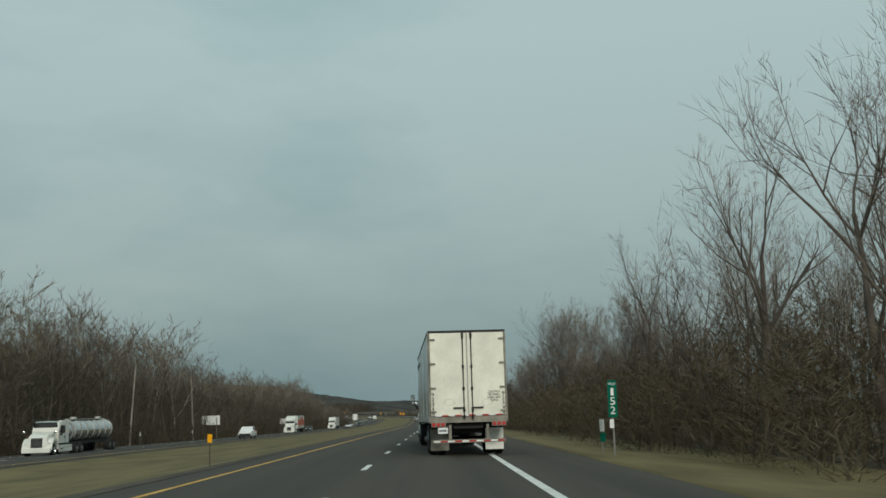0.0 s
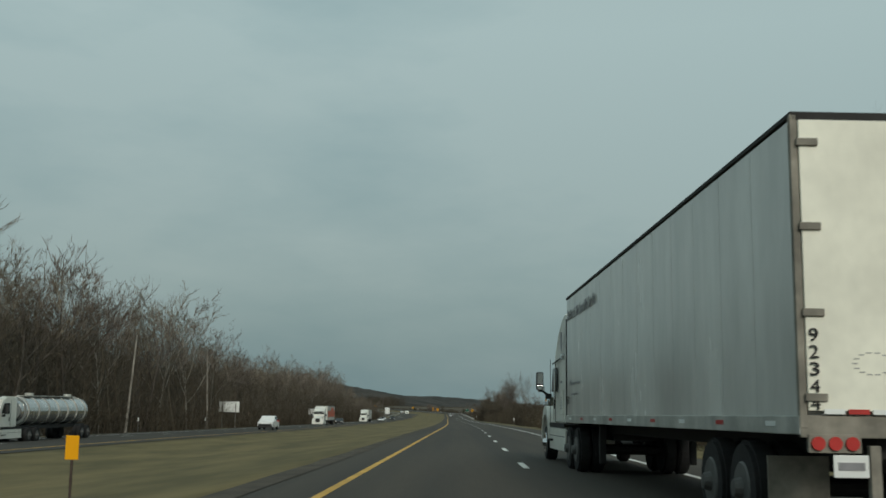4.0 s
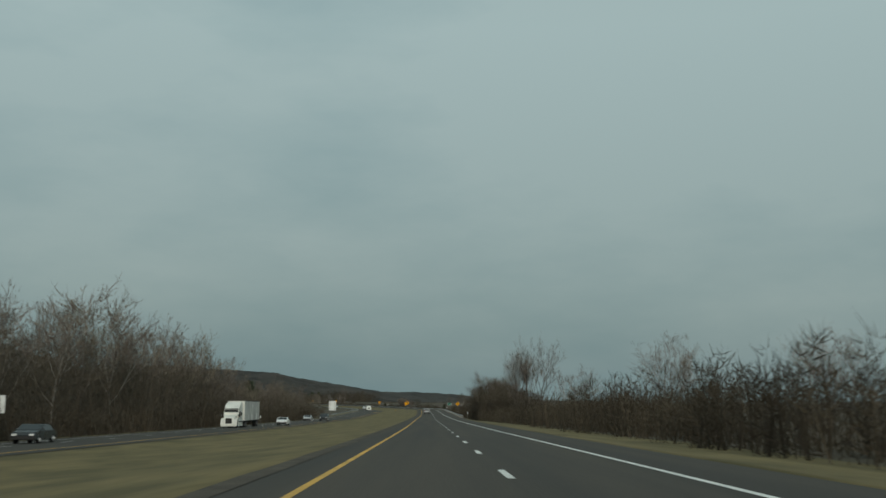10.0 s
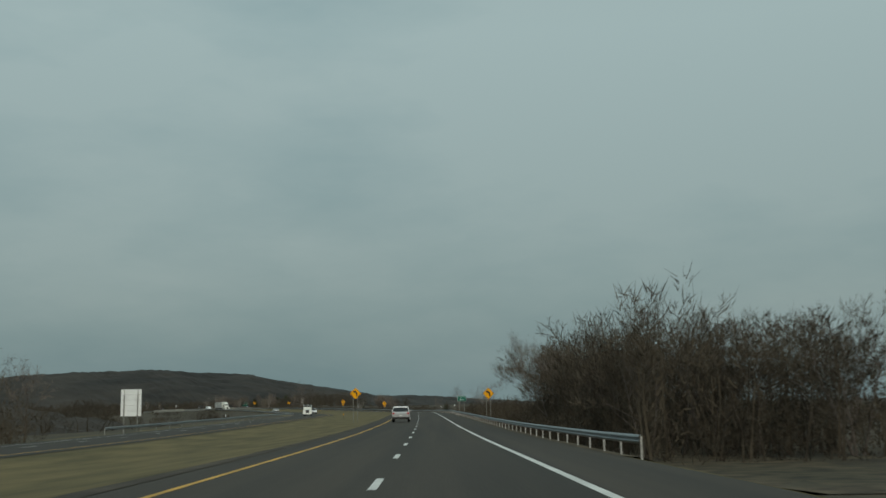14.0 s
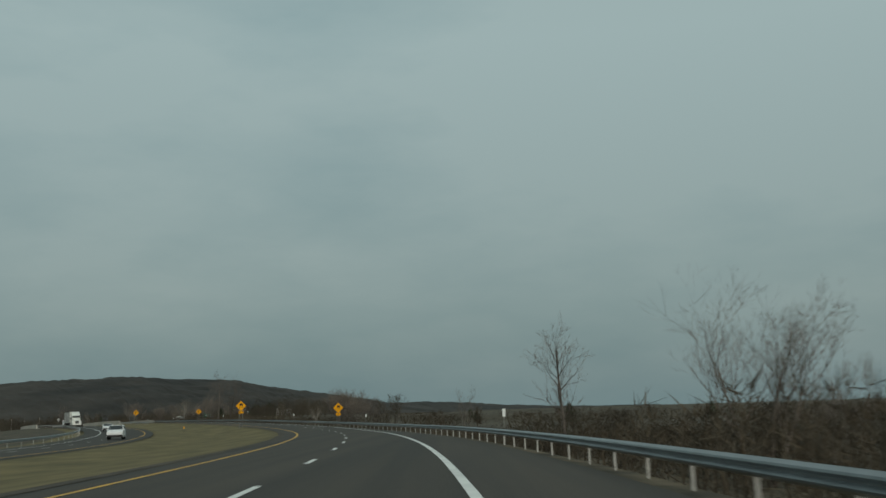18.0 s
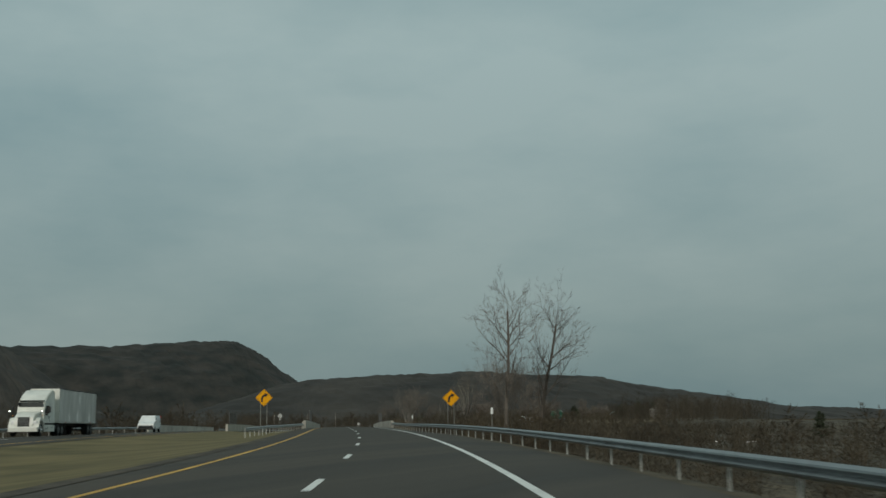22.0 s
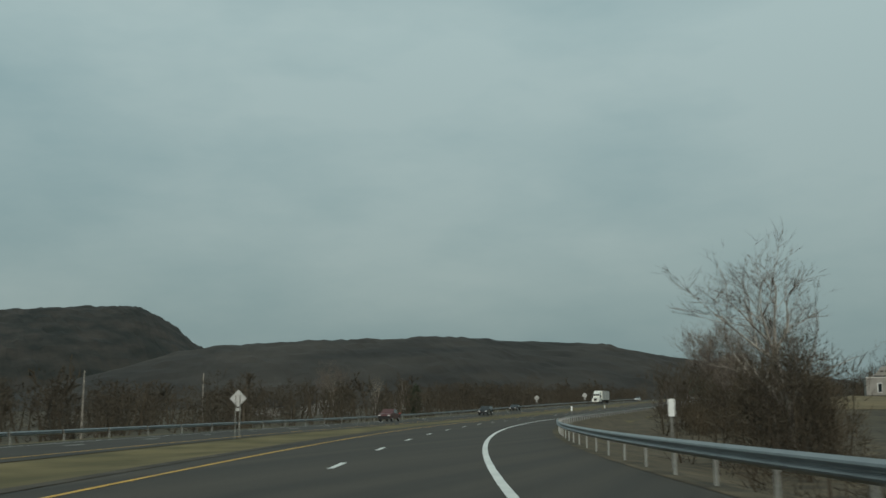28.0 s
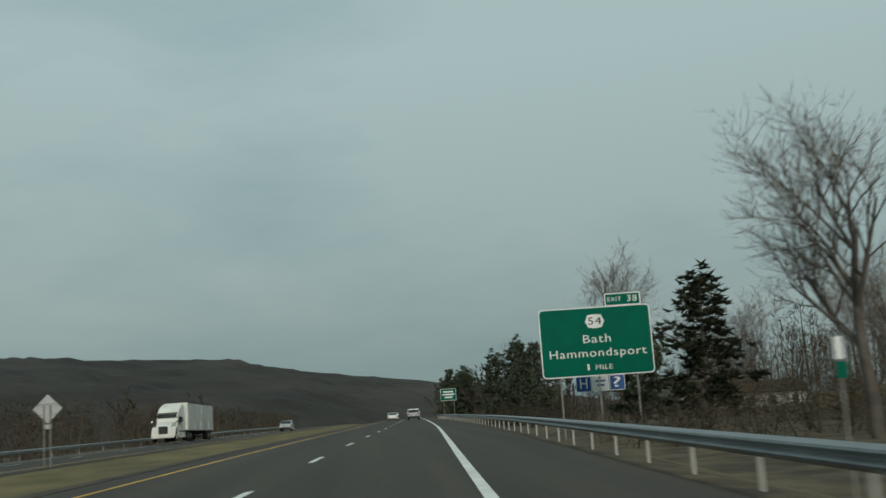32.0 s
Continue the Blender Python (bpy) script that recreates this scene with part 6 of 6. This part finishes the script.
def car(name, shape, s, u, paint, label, turn=0.0, category="car", group="cars on the highway"):
    shell, glass, w, axles, r = shape
    root = thing(name, place(s, u, 0.006, turn), label, category, group)
    bm = side_prism(shell, -w / 2, w / 2, 0.06)
    belt = min(z for _, z in glass) + 0.02
    for v in bm.verts:
        if v.co.z > belt:
            v.co.x *= 1 - 0.22 * (v.co.z - belt)
    part("body", bm, paint, root)
    top = max(z for _, z in glass)
    for k in (-1, 1):
        bm = side_prism(glass, k * (w / 2 - 0.005), k * (w / 2 + 0.006), 0.0)
        for v in bm.verts:
            v.co.x *= 1 - 0.22 * (v.co.z - belt)
        part("side_window", bm, GLASS, root)
        for y in axles:
            wheel(root, k * (w / 2 - 0.11), y, r, 0.23, RIM, k)
        part("mirror", box((0.18, 0.10, 0.13), (k * (w / 2 + 0.06), glass[-1][0] - 0.15, belt + 0.07), 0.03), paint, root)
        part("headlamp", box((0.36, 0.10, 0.14), (k * (w / 2 - 0.28), shell[-3][0] - 0.06, shell[-3][1] + 0.06), 0.03), LAMP, root)
        part("tail_lamp", box((0.24, 0.06, 0.20), (k * (w / 2 - 0.16), 0.045, shell[1][1] + 0.02), 0.02), RED_LENS, root)
    slope = [p for p in zip(shell, shell[1:]) if abs(p[1][1] - p[0][1]) > 0.3 and p[0][1] > 0.8]
    for pane, ((y1, z1), (y2, z2)) in (("windscreen", slope[-1]), ("rear_window", slope[0])):
        if name == "van" and pane == "rear_window":
            continue
        run, drop = y2 - y1, z2 - z1
        far = math.hypot(run, drop)
        ny, nz = -drop / far, run / far
        vs = []
        bm = bmesh.new()
        for f, side in ((0.10, -1), (0.10, 1), (0.88, 1), (0.88, -1)):
            z = z1 + drop * f
            half = (w / 2 - 0.10) * (1 - 0.22 * max(z - belt, 0))
            vs.append(bm.verts.new((side * half, y1 + run * f + ny * 0.012, z + nz * 0.012)))
        bm.faces.new(vs)
        pushed = bmesh.ops.extrude_face_region(bm, geom=bm.faces[:])["geom"]
        bmesh.ops.translate(bm, vec=(0, ny * -0.04, nz * -0.04), verts=[v for v in pushed if isinstance(v, bmesh.types.BMVert)])
        bmesh.ops.recalc_face_normals(bm, faces=bm.faces[:])
        part(pane, bm, GLASS, root)
    part("front_bumper", box((w - 0.06, 0.14, 0.26), (0, shell[-2][0] - 0.0, 0.46), 0.05), CHASSIS, root)
    part("rear_bumper", box((w - 0.06, 0.14, 0.22), (0, 0.02, 0.48), 0.05), CHASSIS if paint is not WHITE_CAR else SILVER, root)
    part("plate", box((0.32, 0.02, 0.16), (0, -0.05, 0.75), 0.005), SIGN_WHITE, root)
    return root


# traffic ahead, and coming the other way
car("suv", SUV, 556, -1.9, SILVER, "silver sport-utility car in the passing lane")
car("car", CAR, 1690, -1.7, WHITE_CAR, "white saloon car in the passing lane far ahead")
car("suv", SUV, 1672, 1.9, SILVER, "silver sport-utility car in the slow lane far ahead")
car("car", CAR, 372, -27.0, WHITE_CAR, "white saloon car on the oncoming lanes", 180)
car("pickup_truck", PICKUP, 138, -27.4, WHITE_CAR, "white pickup truck on the oncoming lanes", 180, "pickup truck")
car("car", CAR, 262, -30.8, DARK_CAR, "dark saloon car on the oncoming lanes", 180)
car("car", CAR, 442, -30.5, SILVER, "silver saloon car far off on the oncoming lanes", 180)
car("suv", SUV, 446, -27.0, DARK_CAR, "dark sport-utility car on the oncoming lanes", 180)
car("suv", SUV, 826, -24.5, WHITE_CAR, "white sport-utility car on the oncoming lanes", 180)
car("car", CAR, 905, -28.0, WHITE_CAR, "white saloon car far off on the oncoming lanes", 180)
car("van", VAN, 1056, -25.0, WHITE_CAR, "white delivery van on the oncoming lanes", 180, "van")
car("pickup_truck", PICKUP, 1420, -23.0, MAROON, "maroon pickup truck on the oncoming lanes", 180, "pickup truck")
car("suv", SUV, 1470, -20.0, DARK_CAR, "dark sport-utility car on the oncoming lanes of the bend", 180)
car("car", CAR, 1512, -24.5, DARK_CAR, "dark green saloon car on the oncoming lanes", 180)
car("suv", SUV, 1690, -20.0, SILVER, "silver sport-utility car far off on the oncoming lanes", 180)


# ---- single trees, shrubs and houses along the way ----
def grove():
    rng = random.Random(9)
    big = "tall leafless tree with spreading grey limbs"
    straight = [
        (PINE[0], 168, 16.4, 7.6, "dark green pine tree beside the verge", "tree"),
        (PINE[1], 181, 14.8, 5.0, "small dark pine tree among the brush", "tree"),
        (OAK[0], 176, 24.5, 16.5, big, "tree"),
        (CROWN[1], 466, 22.8, 20.0, "tall bare multi-stemmed tree", "tree"),
        (CROWN[0], 462, 26.8, 24, "very tall bare tree with a forked trunk", "tree"),
        (FAR_TREE[2], 402, 27.5, 12.6, "slender pale bare tree behind the brush", "tree"),
        (FAR_TREE[0], 384, 28.5, 11.4, "slender bare tree behind the brush", "tree"),
        (HAZY[0], 282, 37, 11.0, "bare round tree behind the brush", "tree"),
        (HAZY[1], 371, 42, 17.0, "broad bare tree standing in brush", "tree"),
    ]
    bend = [
        (WILLOW[0], 690, 32.5, 21.2, "broad drooping bare willow behind the guardrail", "tree"),
        (ASPEN[0], 760, 15.9, 10.0, "slender young bare tree behind the guardrail", "tree"),
        (VASE[0], 731, 19.2, 10.0, "bushy bare tree with many stems", "tree"),
        (ROUND[1], 739, 26.5, 6.0, "bushy bare tree with many stems", "tree"),
        (HAZY[0], 880, 14.6, 7.0, "rounded bare tree behind the slippery-road sign", "tree"),
        (CROWN[1], 896, 16.5, 8.8, "dense rounded bare tree on the bank", "tree"),
        (CROWN[0], 899, 20.0, 9.0, "dense rounded bare tree on the bank", "tree"),
        (CROWN[1], 905, 18.4, 8.8, "dense rounded bare tree on the bank", "tree"),
        (SLIM[2], 955, 26.0, 7.7, "thin bare saplings on the bank", "tree"),
        (DENSE[1], 914, 33, 7.6, "bare tree at the foot of the bank", "tree"),
        (TALL[0], 854, 28, 8.4, "bare tree at the foot of the bank", "tree"),
    ]
    before_bridge = [
        (ASPEN[0], 1014, 14.7, 17.2, "tall slender bare tree beside the curve sign", "tree"),
        (ASPEN[1], 1009, 16.8, 16.3, "very tall slender bare tree", "tree"),
        (ROUND[0], 1029, 16.0, 11.5, "bushy bare tree before the bridge", "tree"),
        (ROUND[2], 1036, 19.0, 10.0, "bushy bare tree before the bridge", "tree"),
        (SLIM[1], 1097, 18.5, 12, "pale slender bare tree below the bridge", "tree"),
        (SLIM[2], 1087, 19.5, 12.5, "pale slender bare tree below the bridge", "tree"),
        (TALL[1], 1070, 18.0, 12.0, "bare tree just before the bridge", "tree"),
        (OAK[0], 1178, 45.0, 14.4, "bare spreading tree in the valley beyond the bridge", "tree"),
        (VASE[1], 1197, 16.6, 14.2, "bare tree beyond the bridge", "tree"),
        (ROUND[1], 1199, 18.6, 13.0, "bushy bare tree beyond the bridge", "tree"),
    ]
    field_side = [
        (OPEN[0], 1319, 20.0, 13.0, "broad bare tree with pale crooked limbs", "tree"),
        (DENSE[0], 1316, 18.4, 7.0, "dense dark bush under a bare tree", "bush"),
        (CROWN[1], 1394, 24, 13.5, "tall bare tree with dense twigs", "tree"),
        (OAK[0], 1399, 29, 15.0, "bare tree with a rounded crown", "tree"),
        (DENSE[2], 1414, 19.5, 9.0, "dense bare shrubby tree", "tree"),
        (DENSE[1], 1422, 23.0, 9.0, "dense bare shrubby tree", "tree"),
        (OAK[0], 1453, 27, 12, "bare tree with a rounded crown", "tree"),
        (SLIM[2], 1490, 25, 15.0, "upright bare tree behind the guardrail", "tree"),
        (DENSE[1], 1459, 15.0, 7.8, "dense bare shrubby tree", "tree"),
        (DENSE[0], 1521, 18.4, 10.0, "round bare tree behind the guardrail", "tree"),
        (DENSE[2], 1458, 19.0, 8.2, "dense dark bare tree behind the guardrail", "tree"),
        (DENSE[1], 1516, 21.5, 10.0, "dense dark bare tree behind the guardrail", "tree"),
    ]
    exit_side = [
        (CROWN[0], 1510, 23.4, 13.0, "bare tree with upright twisting limbs", "tree"),
        (CROWN[1], 1503, 25.2, 12, "bare tree with upright twisting limbs", "tree"),
        (OAK[0], 1497, 27, 13.6, "bare tree with long spreading boughs", "tree"),
        (OAK[0], 1544, 20.8, 15.2, "large dark bare tree with a rounded crown", "tree"),
        (PINE[0], 1574, 22.3, 9.4, "tall dark pine beside the exit sign", "tree"),
        (PINE[1], 1588, 20.6, 8.0, "dark pine behind the exit sign", "tree"),
        (PINE[0], 1631, 15.0, 8.8, "dark pine farther along the verge", "tree"),
        (PINE[1], 1640, 18.0, 9.0, "dark pine farther along the verge", "tree"),
        (PINE[0], 1660, 14.5, 9.0, "dark pine farther along the verge", "tree"),
        (OAK[0], 1600, 21.5, 16.0, "bare tree with a flat crown behind the exit sign", "tree"),
        (VASE[0], 1650, 20.0, 13.0, "bare tree among dark pines", "tree"),
    ]
    for kind, s, u, hh, label, cat in straight + bend + before_bridge + field_side + exit_side:
        turn = rng.uniform(0, 360) + (180 if kind is OPEN[0] else 0)
        plant(kind, s, u, hh + float(np.interp(s, (400, 600), (0.4, 1.2))), turn, label, cat, squash=1.05 if kind is WILLOW[0] else 0.66 if 460 < s < 468 else 1.0 if s in (1009, 1014) else 0.7 if 1000 < s < 1130 else 1.28 if s == 1319 else 1.0)
    # dark mound of trees beyond the two tall ones
    for k in range(16):
        s, u = 508 + rng.uniform(0, 60), 14 + rng.uniform(0, 20)
        plant(rng.choice(DENSE), s, u, rng.uniform(10, 12.5), rng.uniform(0, 360), "dense dark bare tree in a clump", group="clump of dense trees")
    for k in range(12):
        thicket(rng.choice(DARK_DEEP), 510 + (k % 6) * 10, 17.5 + (k // 6) * 9, rng.uniform(1.25, 1.5), rng.choice((0, 180)), "dense dark undergrowth of a clump of trees")
    for k in range(9):
        s, u = 602 + rng.uniform(0, 44), 26 + rng.uniform(0, 14)
        plant(rng.choice(DENSE + TALL), s, u, rng.uniform(12, 16), rng.uniform(0, 360), "bare tree in a dark clump behind the rail", group="clump behind the rail")
    for k in range(6):
        thicket(rng.choice(DARK_DEEP), 604 + (k % 3) * 16, 26 + (k // 3) * 9, 0.95, rng.choice((0, 180)), "dense undergrowth behind the rail")
    plant(HAZY[1], 918, 29.5, 8.4, 60, "hazy bare tree at the foot of the bank")
    plant(OAK[0], 618, 29.0, 13.0, 70, "large dark bare tree behind the rail")
    for k in range(5):
        plant((DENSE + TALL)[k], 573 + k * 4.0, 20.5 + (k * 3.7) % 9, 15.0 + (k * 1.3) % 2.5, k * 77, "tall bare tree standing close behind the rail", group="clump behind the rail")
    plant(SLIM[0], 702, 17.6, 11.0, 40, "slender pale bare tree beside the town sign")
    plant(FORK[0], 634, 33.0, 14.0, 20, "large dark bare tree behind the rail")
    for k in range(8):
        thicket(rng.choice(THICK), 1046 + (k % 4) * 11, 14.5 + (k // 4) * 6, rng.uniform(1.0, 1.25), rng.choice((0, 180)), "dense brown brush before the bridge")
    for k in range(10):
        thicket(rng.choice(CLUMP), 1374 + (k % 5) * 8, 24 + (k // 5) * 8, rng.uniform(0.55, 0.8), rng.choice((0, 180)), "dense dark growth beside the bend")
    for k in range(8):
        thicket(rng.choice(DARK_DEEP), 664 + (k % 4) * 13, 23 + (k // 4) * 9, rng.uniform(0.68, 0.85), rng.choice((0, 180)), "dense dark growth under a willow")
    for k in range(6):
        thicket(GROWTH[k % 3], 603 + (k % 3) * 17, 30 + (k // 3) * 8, rng.uniform(1.2, 1.45), rng.choice((0, 180)), "tall dense dark wood behind the rail")
    for k in range(4):
        thicket(GROWTH[k % 3], 1006 + k * 9, 14.6 + (k % 2) * 3, rng.uniform(0.5, 0.72), rng.choice((0, 180)), "golden-brown budding brush under tall trees")
    for k in range(14):
        thicket(rng.choice(CLUMP), 1192 + (k % 7) * 10, 15 + (k // 7) * 10, rng.uniform(0.7, 1.0), rng.choice((0, 180)), "dense brown growth beyond the bridge")
    plant(PINE[1], 447, -46.0, 10.5, 40, "dark pine among bare trees beyond the oncoming lanes")
    # undergrowth and thin trees round the house behind the exit sign
    for k in range(14):
        s = 1446 + k * 13.0
        thicket(rng.choice(GROWTH), s, 27.5 + rng.uniform(-1.5, 3.5), rng.uniform(0.42, 0.7) * (0.22 if s < 1510 else 1), rng.choice((0, 180)), "brown bare undergrowth behind the guardrail trees")
    for k in range(13):
        s = 1452 + k * 15.0
        thicket(rng.choice(GROWTH), s, 35.5 + rng.uniform(-1.5, 2.5) + (9 if 1525 < s < 1580 else 0), rng.uniform(0.6, 0.95) * (0.2 if s < 1520 else 1), rng.choice((0, 180)), "brown bare undergrowth behind the guardrail trees")
    for k in range(34):
        s = 1430 + k * 15.0
        thicket(rng.choice(WOODS), s, rng.uniform(66, 110), rng.uniform(1.3, 1.9), rng.uniform(0, 360), "bare wood beyond the field", 1.6)
    for s, u, hh in ((1562, 31, 12), (1572, 35, 13), (1590, 30, 12), (1584, 38, 14), (1606, 33, 12), (1501, 21.5, 10), (1496, 24, 11)):
        plant(rng.choice(HAZY), s, u, hh, rng.uniform(0, 360), "hazy bare tree behind the exit sign", group="trees behind the exit sign")
    for k in range(30):
        s = 1176 + k * 27.0
        thicket(rng.choice(WOODS), s, far_u(s) - 19 - rng.uniform(0, 10), rng.uniform(0.75, 1.1), rng.choice((0, 180)), "bare brown growth beyond the oncoming lanes", 1.3)
    # the far end of the road
    for k in range(10):
        plant(rng.choice(PINE), rng.uniform(1690, 1900), rng.uniform(14, 24), rng.uniform(10, 15), rng.uniform(0, 360), "dark pine at the far end of the road", group="trees at the far end")
    tree_mass("far_trees", [(rng.uniform(1690, 1980), rng.uniform(14, 45), rng.uniform(9, 14)) for _ in range(40)], "distant bare trees closing the end of the road", 21)
    # brush behind the rail
    s = 512.0
    while s < 1084:
        for row, u in enumerate((14.5, 21, 29, 37)):
            thicket(rng.choice(THICK if row < 2 else LOW_THICK), s + rng.uniform(-3, 3), u + rng.uniform(-1, 1), (rng.uniform(0.75, 1.1) + 0.12 * row) * float(np.interp(s, (560, 600, 720, 770, 815, 975, 1010, 1084), (1.0, 1.2, 1.05, 0.7, 0.32, 0.32, 0.85, 1.0))), rng.choice((0, 180)) + rng.uniform(-10, 10), "tangled brown brush below the guardrail")
        s += 13.5
    s = 1190.0
    while s < 1760:
        for row, u in enumerate((15.5, 23)):
            if rng.random() < (0.75 if s < 1330 or s > 1600 else 0.2):
                thicket(rng.choice(THICK), s + rng.uniform(-3, 3), u + rng.uniform(-1.5, 1.5), rng.uniform(0.45, 0.85), rng.choice((0, 180)) + rng.uniform(-10, 10), "low brown brush on the dry bank")
        s += 14.0
    # low scrub along the horizon to the right of the left-hand bend
    tree_mass("far_trees", [(rng.uniform(640, 1250), rng.uniform(55, 190), rng.uniform(4, 7)) for _ in range(80)], "distant bare trees scattered over the valley floor", 22)
    for k in range(60):
        thicket(rng.choice(WOODS), rng.uniform(560, 1320), rng.uniform(46, 150), rng.uniform(0.36, 0.56), rng.uniform(0, 360), "distant bare scrub on the valley floor", 2.0)
    for k in range(7):
        plant(rng.choice(PINE), rng.uniform(800, 1100), rng.uniform(75, 120), rng.uniform(3.5, 5), rng.uniform(0, 360), "distant dark evergreen on the valley floor", group="distant evergreens")
    # valley woods beyond the oncoming lanes after the bridge, and before it
    spots = []
    for _ in range(115):
        s = rng.uniform(1150, 2000)
        spots.append((s, far_u(s) - 24 - rng.uniform(0, 90), rng.uniform(8, 13)))
    tree_mass("far_trees", spots, "bare brown trees of the valley wood beyond the lanes", 23)
    for k in range(80):
        s, d = rng.uniform(1150, 2000), rng.uniform(14, 90)
        thicket(rng.choice(WOODS), s, far_u(s) - 7 - d, rng.uniform(0.8, 1.25), rng.uniform(-30, 30) + rng.choice((0, 180)), "bare brown growth of the valley wood", 1.5)
    for s, u, hh in ((1624, -104, 13), (1490, -62, 12), (1556, -70, 11), (1470, -44, 9)):
        plant(SLIM[1], s, u, hh, rng.uniform(0, 360), "slender white-barked birch in the valley wood", squash=0.6, group="birches of the valley wood")
    plant(HAZY[1], 1618, -119, 19, 30, "broad bare tree above the valley wood")
    for k in range(2):
        plant(PINE[k], 1512 + k * 10, -50.0 - k * 5, 7.5 - k, rng.uniform(0, 360), "dark evergreen in the valley wood", group="evergreens of the valley wood")
    for k in range(45):
        s, d = rng.uniform(560, 1120), rng.uniform(20, 110)
        thicket(rng.choice(WOODS + LOW_THICK), s, far_u(s) - 8 - d, rng.uniform(0.4, 0.7), rng.uniform(0, 360), "low bare scrub beyond the oncoming lanes", 1.6)


grove()
thicket(BUSH[0], 1317, 18.8, 1.2, 0, "dense dark bush under a bare tree")
thicket(BUSH[1], 1322, 20.6, 1.15, 90, "dense dark bush under a bare tree")
for s, u, hi in ((1380, 20.5, 0.9), (1390, 26, 1.0), (1400, 23, 0.85)):
    thicket(DARK_DEEP[int(s) % 2], s, u, hi, 0, "dense dark bare bushes behind the guardrail")


SIDING = mat("white_siding", (0.62, 0.62, 0.58), 0.7, 0.1, 2.0, 6, 0.05)
ROOFING = mat("dark_shingles", (0.075, 0.070, 0.066), 0.9, 0.2, 1.5, 8, 0.2)
PALE_GREY = mat("pale_grey_siding", (0.26, 0.25, 0.23), 0.8, 0.15, 1.5, 8, 0.1)


def house(s, u, w, d, eave, ridge_z, walls, label, turn=0.0, windows=3, name="house", doors=1):
    root = thing(name, place(s, u, -0.3, turn), label, name)
    out = [(-w / 2, 0), (w / 2, 0), (w / 2, eave), (0, ridge_z), (-w / 2, eave)]
    bm = prism(out, d, -d / 2)
    part("wall", bm, walls, root)
    for k in (-1, 1):
        bm = bmesh.new()
        a, b = Vector((k * (w / 2 + 0.35), 0, eave - 0.14)), Vector((0, 0, ridge_z + 0.10))
        vs = [bm.verts.new((a.x, -d / 2 - 0.3, a.z)), bm.verts.new((b.x, -d / 2 - 0.3, b.z)), bm.verts.new((b.x, d / 2 + 0.3, b.z)), bm.verts.new((a.x, d / 2 + 0.3, a.z))]
        bm.faces.new(vs)
        bmesh.ops.solidify(bm, geom=bm.faces[:], thickness=0.12)
        part("roof", bm, ROOFING, root, "dark shingled roof slope")
    for k in range(windows):
        x = -w / 2 + (k + 0.5) * w / windows
        win = part("window", box((0.95, 0.10, 1.3), (x, -d / 2 - 0.02, eave * 0.55), 0.01), SIGN_WHITE, root)
        part("pane", box((0.78, 0.04, 1.12), (x, -d / 2 - 0.075, eave * 0.55)), GLASS, win)
        win = part("window", box((0.10, 0.95, 1.3), (-w / 2 - 0.02, -d / 2 + (k + 0.5) * d / windows, eave * 0.55), 0.01), SIGN_WHITE, root)
        part("pane", box((0.04, 0.78, 1.12), (-w / 2 - 0.075, -d / 2 + (k + 0.5) * d / windows, eave * 0.55)), GLASS, win)
    return root


house(1627, 43.5, 5, 8, 2.3, 3.6, SIDING, "low white house with a dark roof behind trees", 90)


def gabled_shop(s, u, turn):
    """A small grey shop: curved false front with two rows of dark lettering, tall windows, low roof behind."""
    root = thing("shop", place(s, u, -0.2, turn) @ Matrix.Scale(1.68, 4), "small grey shop with a curved false front and dark lettering", "shop")
    half = [(3.3, 0), (3.3, 3.3), (2.3, 3.55), (1.55, 3.9), (1.05, 4.45), (0.75, 5.0), (0.4, 5.2)]
    part("front_wall", prism([(-x, z) for x, z in half] + half[::-1], 0.22, -0.11), PALE_GREY, root)
    part("wall", box((6.3, 8.0, 3.1), (0, 4.15, 1.55), 0.01), PALE_GREY, root)
    part("cornice", box((6.7, 0.30, 0.10), (0, -0.03, 3.22), 0.02), SIDING, root, "white cornice board")
    for k in (-1, 1):
        bm = side_prism([(0.12, 3.1), (8.3, 3.1), (8.3, 3.2), (0.12, 3.2)], min(0, k * 3.3), max(0, k * 3.3))
        part("roof", bm, ROOFING, root, "low dark roof slope")
    for x in (-1.0, 1.2):
        win = part("window", box((0.80, 0.12, 1.75), (x, -0.14, 1.35), 0.01), SIGN_WHITE, root)
        part("pane", box((0.62, 0.05, 1.55), (x + 0.03, -0.20, 1.35)), GLASS, win)
    for z, words in ((4.35, (0.55, 0.75)), (3.45, (1.35, 0.45, 1.55))):
        x = -(sum(words) + 0.22 * (len(words) - 1)) / 2
        for w in words:
            part("lettering_bar", box((w, 0.03, 0.26), (x + w / 2, -0.125, z)), SIGN_BLACK, root)
            x += w + 0.22
    return root


gabled_shop(1617, 64.5, 0)
house(1600, -84, 8, 12, 3.0, 5.0, PALE_GREY, "small pale house in the valley wood", 10)
house(1570, -104, 7, 9, 3.0, 5.0, PALE_GREY, "small pale house in the valley wood", 50)
house(1548, -112, 7, 12, 2.8, 4.6, PALE_GREY, "low pale house in the valley wood", -20)
for k in range(8):
    car(("car", "suv")[k % 2], (CAR, SUV)[k % 2], 1168 + (k % 3) * 3.0, 76 + k * 3.6, (WHITE_CAR, SILVER)[k % 2], "pale parked car in a lot below the road", 75, "car", "parked cars below the road")
